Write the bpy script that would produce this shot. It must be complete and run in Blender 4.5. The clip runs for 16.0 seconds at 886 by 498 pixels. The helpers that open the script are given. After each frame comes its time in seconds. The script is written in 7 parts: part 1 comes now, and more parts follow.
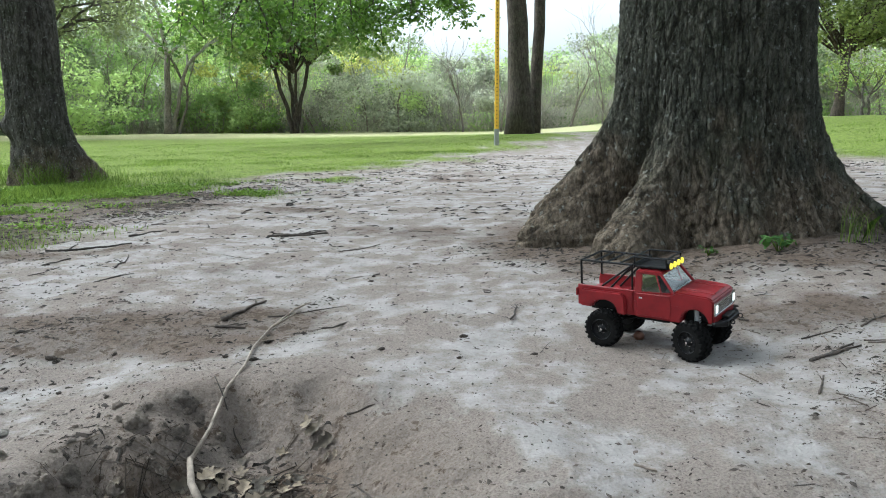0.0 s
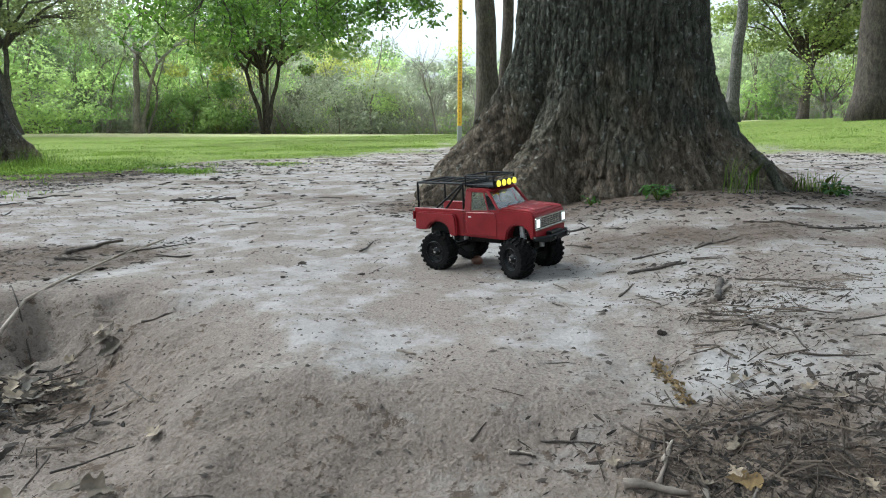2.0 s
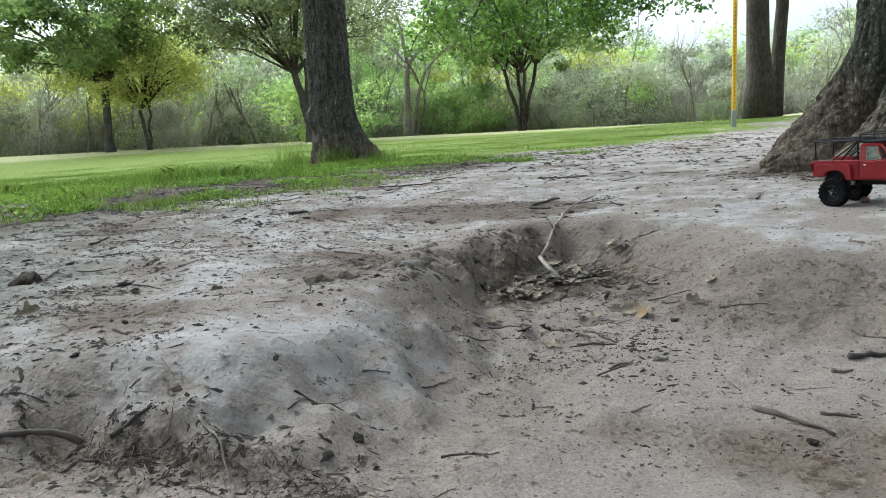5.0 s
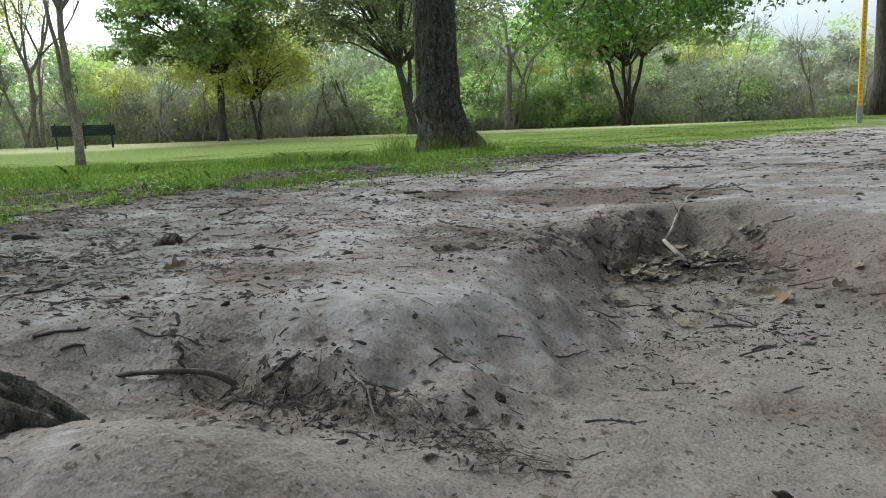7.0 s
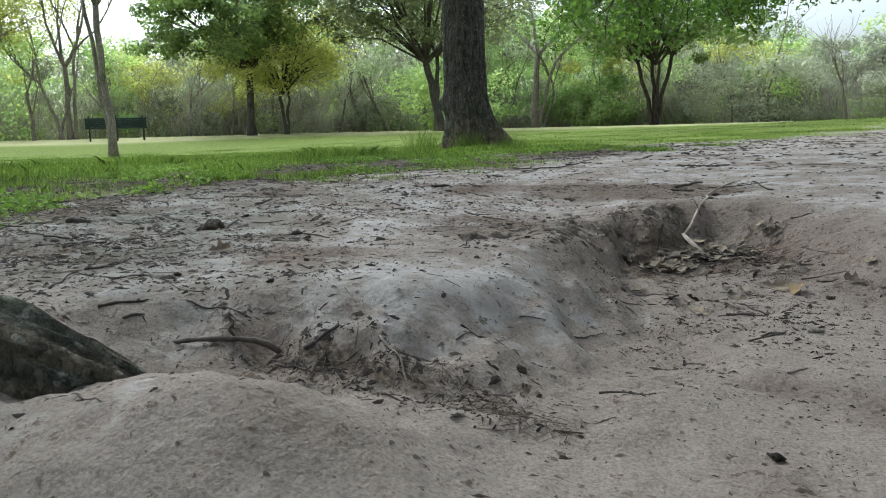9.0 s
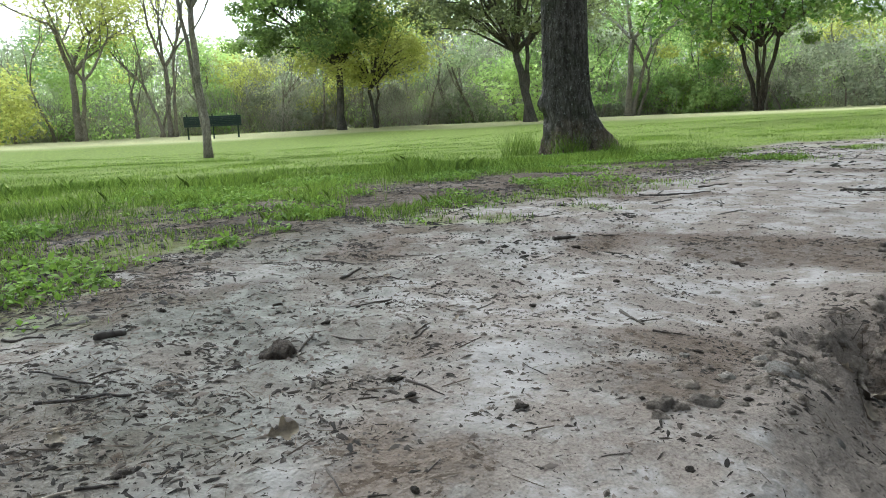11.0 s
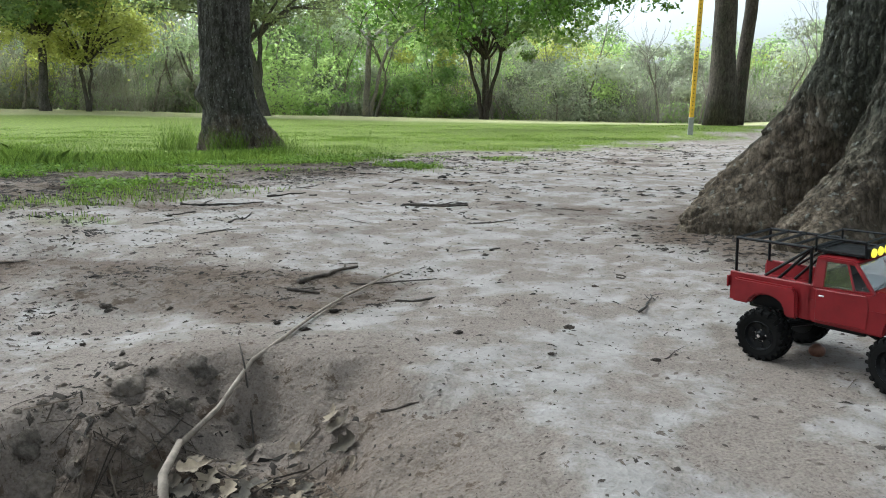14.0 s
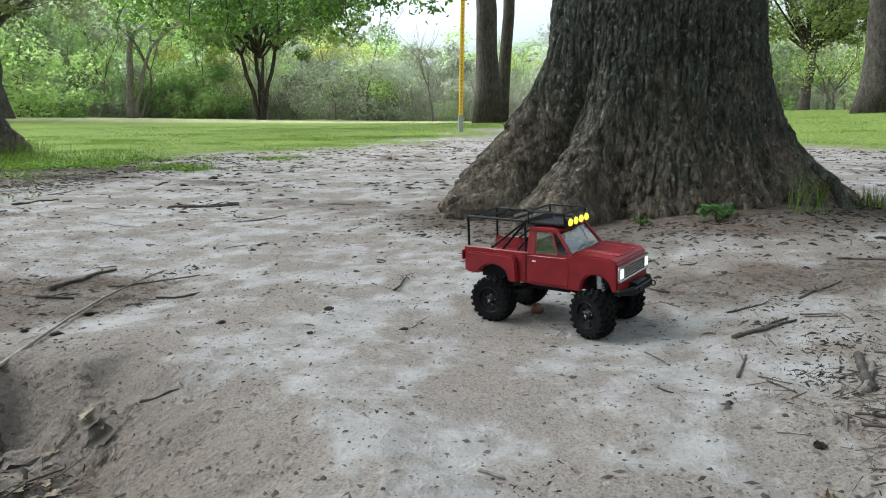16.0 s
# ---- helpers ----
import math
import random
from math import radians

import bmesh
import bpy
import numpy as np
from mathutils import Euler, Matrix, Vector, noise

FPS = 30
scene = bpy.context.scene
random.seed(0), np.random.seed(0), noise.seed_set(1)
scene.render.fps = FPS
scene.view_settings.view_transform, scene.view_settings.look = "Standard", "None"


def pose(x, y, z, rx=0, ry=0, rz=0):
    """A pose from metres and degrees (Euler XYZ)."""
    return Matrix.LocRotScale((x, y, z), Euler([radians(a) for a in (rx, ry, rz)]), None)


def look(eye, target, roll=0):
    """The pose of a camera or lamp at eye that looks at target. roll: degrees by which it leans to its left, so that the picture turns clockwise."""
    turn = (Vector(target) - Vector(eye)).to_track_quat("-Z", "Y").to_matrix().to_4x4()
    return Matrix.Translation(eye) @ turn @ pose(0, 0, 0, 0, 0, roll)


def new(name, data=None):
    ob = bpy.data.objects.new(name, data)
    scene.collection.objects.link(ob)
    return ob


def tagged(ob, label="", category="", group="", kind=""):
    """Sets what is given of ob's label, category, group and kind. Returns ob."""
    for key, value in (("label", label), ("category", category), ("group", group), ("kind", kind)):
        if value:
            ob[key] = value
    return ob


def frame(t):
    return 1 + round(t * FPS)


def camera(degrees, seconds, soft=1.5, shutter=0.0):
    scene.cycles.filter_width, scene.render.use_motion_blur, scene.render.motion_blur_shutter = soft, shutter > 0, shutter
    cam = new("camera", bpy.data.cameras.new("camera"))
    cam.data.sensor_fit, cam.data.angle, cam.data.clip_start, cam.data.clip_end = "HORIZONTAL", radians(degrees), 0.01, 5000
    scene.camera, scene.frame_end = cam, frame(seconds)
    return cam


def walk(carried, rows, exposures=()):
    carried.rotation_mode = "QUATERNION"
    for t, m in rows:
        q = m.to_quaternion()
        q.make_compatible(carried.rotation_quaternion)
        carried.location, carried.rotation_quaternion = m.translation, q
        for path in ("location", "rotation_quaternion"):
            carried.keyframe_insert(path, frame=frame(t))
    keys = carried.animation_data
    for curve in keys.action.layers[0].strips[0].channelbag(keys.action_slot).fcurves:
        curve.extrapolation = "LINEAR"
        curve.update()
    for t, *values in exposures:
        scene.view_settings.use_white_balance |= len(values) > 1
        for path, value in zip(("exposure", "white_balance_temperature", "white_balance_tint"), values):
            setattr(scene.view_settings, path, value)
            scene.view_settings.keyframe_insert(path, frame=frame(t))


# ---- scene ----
cam = camera(62.4, 16.0, soft=1.0)
PATH = [
    (0, (-0.012, 0.159, 0.377), (0.002, 2.132, 0.045), -0.3),
    (0.5, (0.113, 0.266, 0.28), (0.112, 2.239, -0.045), -0.4),
    (1, (0.189, 0.262, 0.227), (0.166, 2.236, -0.094), -0.3),
    (1.5, (0.229, 0.24, 0.226), (0.226, 2.214, -0.092), -0.1),
    (2, (0.242, 0.158, 0.227), (0.317, 2.131, -0.09), 0.2),
    (2.5, (0.208, 0.09, 0.217), (0.305, 2.062, -0.104), 0.2),
    (2.6, (0.212, 0.074, 0.2), (0.263, 2.053, -0.085), 0.0),
    (3, (0.164, 0.032, 0.191), (0.234, 2.005, -0.126), -0.0),
    (3.1, (0.188, 0.014, 0.19), (0.172, 1.985, -0.146), -0.8),
    (3.5, (0.072, -0.102, 0.195), (0.09, 1.872, -0.123), -0.2),
    (4, (0.009, -0.274, 0.209), (-0.082, 1.7, -0.104), -0.8),
    (4.1, (0.0, -0.316, 0.208), (-0.123, 1.657, -0.098), 0.1),
    (4.2, (0.009, -0.338, 0.203), (-0.158, 1.632, -0.098), -1.7),
    (4.4, (-0.005, -0.405, 0.202), (-0.275, 1.551, -0.113), -1.8),
    (4.5, (-0.021, -0.416, 0.201), (-0.335, 1.533, -0.12), -1.9),
    (4.6, (-0.041, -0.428, 0.202), (-0.398, 1.512, -0.127), -1.8),
    (4.9, (-0.077, -0.458, 0.216), (-0.606, 1.44, -0.128), -2.8),
    (5, (-0.092, -0.465, 0.205), (-0.674, 1.423, -0.11), -2.9),
    (5.1, (-0.105, -0.472, 0.204), (-0.716, 1.405, -0.12), -2.6),
    (5.2, (-0.098, -0.487, 0.196), (-0.753, 1.376, -0.118), -3.2),
    (7.5, (-0.15, -0.477, 0.17), (-0.992, 1.308, -0.156), -2.0),
    (8, (-0.121, -0.519, 0.167), (-0.98, 1.256, -0.162), -1.9),
    (8.2, (-0.102, -0.547, 0.157), (-0.965, 1.23, -0.159), -1.5),
    (10.3, (-0.277, -0.431, 0.239), (-1.257, 1.277, -0.113), -2.3),
    (10.5, (-0.32, -0.37, 0.258), (-1.331, 1.319, -0.095), -2.3),
    (11, (-0.391, -0.194, 0.295), (-1.479, 1.448, -0.052), -2.6),
    (11.3, (-0.378, -0.073, 0.305), (-1.477, 1.561, -0.049), -2.6),
    (11.5, (-0.35, 0.008, 0.309), (-1.456, 1.638, -0.036), -2.5),
    (11.6, (-0.33, 0.044, 0.315), (-1.443, 1.67, -0.026), -2.6),
    (12, (-0.253, 0.159, 0.316), (-1.363, 1.788, -0.024), -2.4),
    (12.5, (-0.151, 0.209, 0.281), (-1.257, 1.841, -0.057), -2.2),
    (13, (-0.074, 0.257, 0.291), (-1.083, 1.949, -0.056), -1.4),
    (13.5, (0.016, 0.354, 0.279), (-0.771, 2.158, -0.077), -0.1),
    (13.8, (0.081, 0.403, 0.292), (-0.527, 2.273, -0.076), 1.0),
    (13.9, (0.099, 0.433, 0.29), (-0.449, 2.321, -0.076), 1.0),
    (14, (0.104, 0.45, 0.287), (-0.375, 2.358, -0.076), 1.3),
    (14.5, (0.12, 0.479, 0.28), (-0.099, 2.433, -0.081), 1.7),
    (15, (0.138, 0.464, 0.287), (0.087, 2.431, -0.07), 1.6),
    (15.5, (0.125, 0.44, 0.286), (0.167, 2.408, -0.067), 1.4),
    (16, (0.16, 0.378, 0.282), (0.25, 2.344, -0.072), 0.7),
]

walk(cam, [(t, look(eye, target, roll)) for t, eye, target, roll in PATH],
     [(0, 1.43, 5600, 1), (2, 1.49, 5600, 1), (3.5, 1.5, 5600, 1), (5.2, 1.45, 5600, 1), (7.3, 1.0, 5700, 1), (8.2, 1.0, 5700, 1), (10.3, 1.33, 5650, 1), (12.5, 1.3, 5650, 1), (13.5, 1.27, 5700, 1), (14.5, 1.33, 5700, 0), (16, 1.4, 5650, 0)])

# ---- light: bright overcast spring sky, soft sun high behind the trees ----
world = bpy.data.worlds.new("sky")
scene.world = world
world.use_nodes = True
wn = world.node_tree.nodes
wl = world.node_tree.links
wn.clear()
sky = wn.new("ShaderNodeTexSky")
sky.sky_type = "NISHITA"
sky.sun_disc = False
sky.sun_elevation = radians(50)
sky.sun_rotation = radians(-62)
sky.dust_density = 6.0
sky.air_density = 1.2
haze = wn.new("ShaderNodeHueSaturation")
haze.inputs["Saturation"].default_value = 0.2
bg = wn.new("ShaderNodeBackground")
bg.inputs["Strength"].default_value = 0.15
wout = wn.new("ShaderNodeOutputWorld")
wl.new(sky.outputs[0], haze.inputs["Color"])
wl.new(haze.outputs[0], bg.inputs["Color"])
wl.new(bg.outputs[0], wout.inputs["Surface"])

sun = new("sun", bpy.data.lights.new("sun", "SUN"))
sun.data.energy = 1.5
sun.data.angle = radians(40)
sun.data.color = (1.0, 0.97, 0.92)
sun.matrix_world = look((-8.0, 4.2, 10.9), (0, 0, 0))


# ---- numeric helpers ----
def hash2(ix, iy, seed):
    h = (ix.astype(np.int64) * 374761393 + iy.astype(np.int64) * 668265263 + seed * 974711) & 0x7FFFFFFF
    h = ((h ^ (h >> 13)) * 1274126177) & 0x7FFFFFFF
    h = ((h ^ (h >> 16)) * 974634777) & 0x7FFFFFFF
    return (h ^ (h >> 15)) % 100003 / 100003.0


def vnoise(x, y, seed=0):
    ix, iy = np.floor(x), np.floor(y)
    fx, fy = x - ix, y - iy
    fx, fy = fx * fx * (3 - 2 * fx), fy * fy * (3 - 2 * fy)
    a, b = hash2(ix, iy, seed), hash2(ix + 1, iy, seed)
    c, d = hash2(ix, iy + 1, seed), hash2(ix + 1, iy + 1, seed)
    return (a * (1 - fx) + b * fx) * (1 - fy) + (c * (1 - fx) + d * fx) * fy


def fbm(x, y, seed=0, octaves=4):
    total, amp, norm = 0.0, 1.0, 0.0
    for k in range(octaves):
        total = total + amp * (vnoise(x * 2 ** k, y * 2 ** k, seed + 17 * k) - 0.5)
        norm += amp
        amp *= 0.5
    return total / norm * 2


def worley(x, y, seed=0, period=0):
    """Distances to the nearest and second nearest of jittered points."""
    ix, iy = np.floor(x), np.floor(y)
    f1 = np.full(np.shape(x), 9.0)
    f2 = np.full(np.shape(x), 9.0)
    for dx in (-1, 0, 1):
        for dy in (-1, 0, 1):
            cx, cy = ix + dx, iy + dy
            hx = np.mod(cx, period) if period else cx
            px = cx + 0.1 + 0.8 * hash2(hx, cy, seed)
            py = cy + 0.1 + 0.8 * hash2(hx, cy, seed + 5)
            d = np.hypot(px - x, py - y)
            f2 = np.minimum(f2, np.maximum(f1, d))
            f1 = np.minimum(f1, d)
    return f1, f2


def smooth(lo, hi, v):
    k = np.clip((v - lo) / (hi - lo), 0, 1)
    return k * k * (3 - 2 * k)


# ---- the lie of the land ----
# outline of the low, washed-out hollow in front of the sandy bank
HOLLOW = np.array([(-0.03, 0.97), (-0.075, 1.06), (-0.13, 1.15), (-0.21, 1.225), (-0.30, 1.235), (-0.37, 1.18), (-0.42, 1.09), (-0.475, 1.0), (-0.495, 0.92), (-0.485, 0.85),
                   (-0.465, 0.74), (-0.43, 0.60), (-0.425, 0.42), (-0.43, 0.30), (-0.455, 0.20), (-0.50, 0.13), (-0.60, 0.085), (-0.72, 0.05), (-0.80, -0.02), (-0.75, -0.3),
                   (-0.62, -0.8), (-0.6, -1.5), (3.0, -1.5), (3.0, 0.55), (1.2, 0.66), (0.72, 0.70), (0.50, 0.75), (0.34, 0.79), (0.20, 0.83), (0.09, 0.86), (0.02, 0.90)])


def inside_distance(x, y, poly):
    """Metres inside the outline (positive) or outside it (negative)."""
    best = np.full(np.shape(x), 1e9)
    odd = np.zeros(np.shape(x), bool)
    for (x0, y0), (x1, y1) in zip(poly, np.roll(poly, -1, axis=0)):
        ex, ey = x1 - x0, y1 - y0
        k = np.clip(((x - x0) * ex + (y - y0) * ey) / (ex * ex + ey * ey), 0, 1)
        best = np.minimum(best, np.hypot(x - x0 - k * ex, y - y0 - k * ey))
        cross = ((y0 > y) != (y1 > y)) & (x < (x1 - x0) * (y - y0) / (y1 - y0 + 1e-12) + x0)
        odd ^= cross
    return np.where(odd, best, -best)


def bump(x, y, cx, cy, sx, sy=None):
    sy = sy or sx
    return np.exp(-((x - cx) / sx) ** 2 - ((y - cy) / sy) ** 2)


# swells and dips of the bank: x, y, breadth, height
SWELLS = ((-0.42, 0.12, 0.09, 0.036), (-0.61, 1.03, 0.18, -0.03), (0.02, 0.82, 0.13, 0.03), (-0.3, 1.22, 0.26, 0.016), (-0.26, 0.15, 0.1, 0.02), (0.51, 0.92, 0.13, -0.021),
          (-0.5, 0.38, 0.18, -0.016), (-0.56, 0.79, 0.09, -0.016), (0.64, 1.7, 0.26, 0.018), (0.22, 0.98, 0.09, -0.016), (-0.36, 1.09, 0.09, 0.015), (-0.44, 0.28, 0.06, -0.014))


WEST_Y = (-40, -3, 0, 0.6, 1.0, 1.5, 2.0, 3.0, 4.4, 5.5, 6.4, 7.1, 9.0, 10.7, 16.6, 40)
WEST_X = (-2.2, -2.2, -2.25, -2.35, -2.55, -2.6, -2.45, -2.1, -1.75, -1.45, -1.2, -0.65, 0.3, 0.95, 3.5, 3.5)
EAST_Y = (-40, -3, 2.0, 5.0, 6.7, 7.2, 9.0, 12.8, 16.6, 40)
EAST_X = (9.0, 9.0, 9.0, 6.2, 4.4, 3.9, 3.6, 3.6, 3.5, 3.5)


def bare(x, y):
    """Metres inside the trodden bare ground."""
    return np.minimum(x - np.interp(y, WEST_Y, WEST_X), np.interp(y, EAST_Y, EAST_X) - x)


def grass_cover(x, y):
    edge = bare(x, y) + 0.65 * fbm(x / 0.9, y / 0.9, 11, 3) + 0.8 * fbm(x / 0.24, y / 0.2, 12, 3)
    cover = 1 - smooth(-0.8, 0.2, edge)
    tufts = smooth(0.06, 0.32, fbm(x / 0.36, y / 0.36, 13, 3)) * (1 - smooth(0.5, 1.05, bare(x, y))) * smooth(0.0, 0.5, y)
    for cx, cy, r in ((-1.82, 0.57, 0.18), (-1.98, 0.77, 0.18), (-1.86, 0.45, 0.13), (-1.46, 1.70, 0.16), (-1.62, 1.66, 0.14), (-2.12, 1.62, 0.2), (-2.13, 1.27, 0.2), (-1.84, 1.78, 0.15), (-1.3, 2.05, 0.18)):
        tufts = np.maximum(tufts, 0.9 * smooth(0.35, 0.8, bump(x, y, cx, cy, r, r * 0.7) + 0.35 * fbm(x / 0.1, y / 0.1, 14, 2)))
    return np.clip(np.maximum(cover, tufts * (y < 6)), 0, 1)


def ground_z(x, y):
    x, y = np.asarray(x, float), np.asarray(y, float)
    r = np.hypot(x, y - 1)
    near = np.exp(-(r / 5.0) ** 2)
    d = inside_distance(x, y, HOLLOW) + near * (0.03 * fbm(x / 0.16, y / 0.16, 3, 3))
    half = 0.075 + 0.085 * smooth(-0.15, 0.1, x) + 0.08 * smooth(0.2, 0.6, x) + 0.25 * smooth(0.9, 2.0, x) + 0.03 * smooth(0.75, 0.5, y) * smooth(0.1, -0.1, x) + 0.04 * bump(x, y, -0.1, 1.1, 0.12)
    low = smooth(-half, half * 1.15, d)
    top = 0.045 * smooth(0.35, 1.0, x) * (1 - smooth(4, 8, y)) + 0.03 * np.exp(-((x - 1.05) ** 2 + (y - 2.25) ** 2) / 0.36) - 0.014 * bump(x, y, -0.1, 1.0, 0.9)
    top = top - 0.03 * bump(x, y, -0.66, 1.42, 0.34, 0.26) - 0.02 * bump(x, y, -0.5, 2.9, 0.9, 0.5)
    floor = -0.118 + 0.05 * smooth(0.6, 1.6, x) + 0.02 * smooth(0.3, -0.3, y)
    floor = floor + 0.09 * bump(x, y, -0.50, -0.17, 0.2, 0.15) + 0.02 * smooth(-0.5, -0.8, x)
    z = top * (1 - low) + floor * low
    for cx, cy, breadth, height in SWELLS:
        z = z + height * bump(x, y, cx, cy, breadth)
    z = z + 0.1 * smooth(5, 30, r) - 0.26 * bump(x, y, -13, 10.5, 8, 7) + 0.12 * smooth(6, 18, y) * bump(x, y, 3, 17, 5, 7) + 0.5 * smooth(2.2, 11.0, x) * smooth(2.5, 12, y)
    rough = 0.5 + 0.45 * smooth(-0.75, -1.2, x) + 0.8 * low * smooth(0.35, 0.1, abs(d)) + 0.3 * low
    z = z + near * (0.014 * fbm(x / 0.33, y / 0.33, 1, 3) + 0.0085 * rough * fbm(x / 0.08, y / 0.06, 2, 3) + 0.005 * rough * fbm(x / 0.026, y / 0.02, 4, 2))
    steep = smooth(0.09, 0.0, abs(d - 0.02))
    z = z + steep * near * smooth(0.0, -0.4, x) * (0.03 * smooth(0.75, 0.55, y) + 0.06 * smooth(0.6, 0.8, y)) * fbm((x + y) / 0.07, (x - y) / 0.1, 6, 4)
    return z + 0.02 * smooth(3, 9, r) * fbm(x / 1.4, y / 1.4, 8, 3)


def gz(x, y):
    return float(ground_z(np.array([x]), np.array([y]))[0])


# ---- materials ----
def material(name, rough=0.8, metal=0.0):
    m = bpy.data.materials.new(name)
    m.use_nodes = True
    b = m.node_tree.nodes["Principled BSDF"]
    b.inputs["Roughness"].default_value = rough
    b.inputs["Metallic"].default_value = metal
    return m, m.node_tree.nodes, m.node_tree.links, b


def noise_node(nodes, links, scale, detail=4.0, rough=0.55, vec=None, kind="ShaderNodeTexNoise"):
    n = nodes.new(kind)
    n.inputs["Scale"].default_value = scale
    if kind == "ShaderNodeTexNoise":
        n.inputs["Detail"].default_value = detail
        n.inputs["Roughness"].default_value = rough
    if vec is not None:
        links.new(vec, n.inputs["Vector"])
    return n


def ramp(nodes, links, source, stops):
    r = nodes.new("ShaderNodeValToRGB")
    els = r.color_ramp.elements
    while len(els) < len(stops):
        els.new(0.5)
    for e, (p, c) in zip(els, stops):
        e.position = p
        e.color = (*c, 1) if len(c) == 3 else c
    links.new(source, r.inputs[0])
    return r


def mix(nodes, links, fac, a, b, blend="MIX"):
    n = nodes.new("ShaderNodeMix")
    n.data_type = "RGBA"
    n.blend_type = blend
    for sock, v in ((n.inputs[0], fac), (n.inputs[6], a), (n.inputs[7], b)):
        if isinstance(v, bpy.types.NodeSocket):
            links.new(v, sock)
        elif isinstance(v, (int, float)):
            sock.default_value = v
        else:
            sock.default_value = (*v, 1)
    return n.outputs[2]


def relief(nodes, links, bsdf, height, strength, distance, under=None):
    n = nodes.new("ShaderNodeBump")
    n.inputs["Strength"].default_value = strength
    n.inputs["Distance"].default_value = distance
    links.new(height, n.inputs["Height"])
    if under is not None:
        links.new(under, n.inputs["Normal"])
    links.new(n.outputs[0], bsdf.inputs["Normal"])
    return n.outputs[0]


def attribute(nodes, name):
    n = nodes.new("ShaderNodeAttribute")
    n.attribute_name = name
    return n.outputs["Fac"]


def place(nodes):
    return nodes.new("ShaderNodeNewGeometry").outputs["Position"]


def sand_material():
    m, n, l, b = material("sandy_soil", 0.97)
    b.inputs["Specular IOR Level"].default_value = 0.06
    p = place(n)
    broad = noise_node(n, l, 5.5, 6, 0.66, p)
    mid = noise_node(n, l, 17, 6, 0.65, p)
    fine = noise_node(n, l, 95, 4, 0.6, p)
    grit = noise_node(n, l, 330, 3, 0.6, p)
    # a smooth pale crust, worn through to loose pinkish grains
    crust_c = ramp(n, l, mid.outputs["Fac"], [(0.3, (0.198, 0.178, 0.166)), (0.5, (0.248, 0.227, 0.215)), (0.7, (0.292, 0.271, 0.259))])
    loose_c = ramp(n, l, grit.outputs["Fac"], [(0.3, (0.134, 0.109, 0.093)), (0.48, (0.174, 0.145, 0.127)), (0.7, (0.208, 0.177, 0.158))])
    worn = n.new("ShaderNodeMath")
    worn.operation = "MULTIPLY_ADD"
    l.new(mid.outputs["Fac"], worn.inputs[0])
    worn.inputs[1].default_value = 0.45
    l.new(broad.outputs["Fac"], worn.inputs[2])
    shed = n.new("ShaderNodeMath")
    shed.operation = "MULTIPLY_ADD"
    l.new(attribute(n, "loose"), shed.inputs[0])
    shed.inputs[1].default_value = -0.2
    l.new(worn.outputs[0], shed.inputs[2])
    loose = ramp(n, l, shed.outputs[0], [(0.67, (1, 1, 1)), (0.79, (0, 0, 0))])
    c = mix(n, l, loose.outputs[0], crust_c.outputs[0], loose_c.outputs[0])
    # damp grey-green silt towards the lawn
    silt_c = ramp(n, l, mid.outputs["Fac"], [(0.3, (0.065, 0.062, 0.052)), (0.5, (0.118, 0.114, 0.099)), (0.7, (0.19, 0.182, 0.166))])
    c = mix(n, l, attribute(n, "silt"), c, silt_c.outputs[0])
    # small dark specks, and a faint grain
    speck = ramp(n, l, fine.outputs["Fac"], [(0.30, (0.2, 0.17, 0.15)), (0.345, (0.95, 0.95, 0.95)), (0.7, (1.06, 1.06, 1.05))])
    c = mix(n, l, 0.85, c, speck.outputs[0], "MULTIPLY")
    g = ramp(n, l, grit.outputs["Fac"], [(0.3, (0.80, 0.79, 0.78)), (0.5, (1, 1, 1))])
    c = mix(n, l, 0.6, c, g.outputs[0], "MULTIPLY")
    # damp, crumbly earth where leaf mould has mixed in
    humus = mix(n, l, fine.outputs["Fac"], (0.03, 0.021, 0.015), (0.15, 0.11, 0.082))
    damp = n.new("ShaderNodeMath")
    damp.operation = "MULTIPLY"
    l.new(attribute(n, "humus"), damp.inputs[0])
    damp.inputs[1].default_value = 0.8
    c = mix(n, l, damp.outputs[0], c, humus)
    # ragged dark crusts of mould, thickest where the soil is damp
    crust = noise_node(n, l, 34, 9, 0.72, p)
    rot = n.new("ShaderNodeMath")
    rot.operation = "MULTIPLY_ADD"
    l.new(attribute(n, "humus"), rot.inputs[0])
    rot.inputs[1].default_value = 0.115
    l.new(crust.outputs["Fac"], rot.inputs[2])
    k = ramp(n, l, rot.outputs[0], [(0.625, (0, 0, 0)), (0.66, (0.85, 0.85, 0.85))])
    c = mix(n, l, k.outputs[0], c, (0.066, 0.047, 0.034))
    # turf soil under the blades, and the dry strip before the woods
    turf = ramp(n, l, mid.outputs["Fac"], [(0.3, (0.043, 0.056, 0.015)), (0.55, (0.118, 0.15, 0.032)), (0.75, (0.195, 0.235, 0.05))])
    c = mix(n, l, attribute(n, "turf"), c, turf.outputs[0])
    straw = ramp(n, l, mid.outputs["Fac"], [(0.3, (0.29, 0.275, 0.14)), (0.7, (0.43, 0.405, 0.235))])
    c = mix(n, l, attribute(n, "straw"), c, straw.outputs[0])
    l.new(c, b.inputs["Base Color"])
    u = relief(n, l, b, mid.outputs["Fac"], 1.0, 0.010)
    crumbly = n.new("ShaderNodeMath")
    crumbly.operation = "MULTIPLY_ADD"
    l.new(attribute(n, "humus"), crumbly.inputs[0])
    crumbly.inputs[1].default_value = 0.9
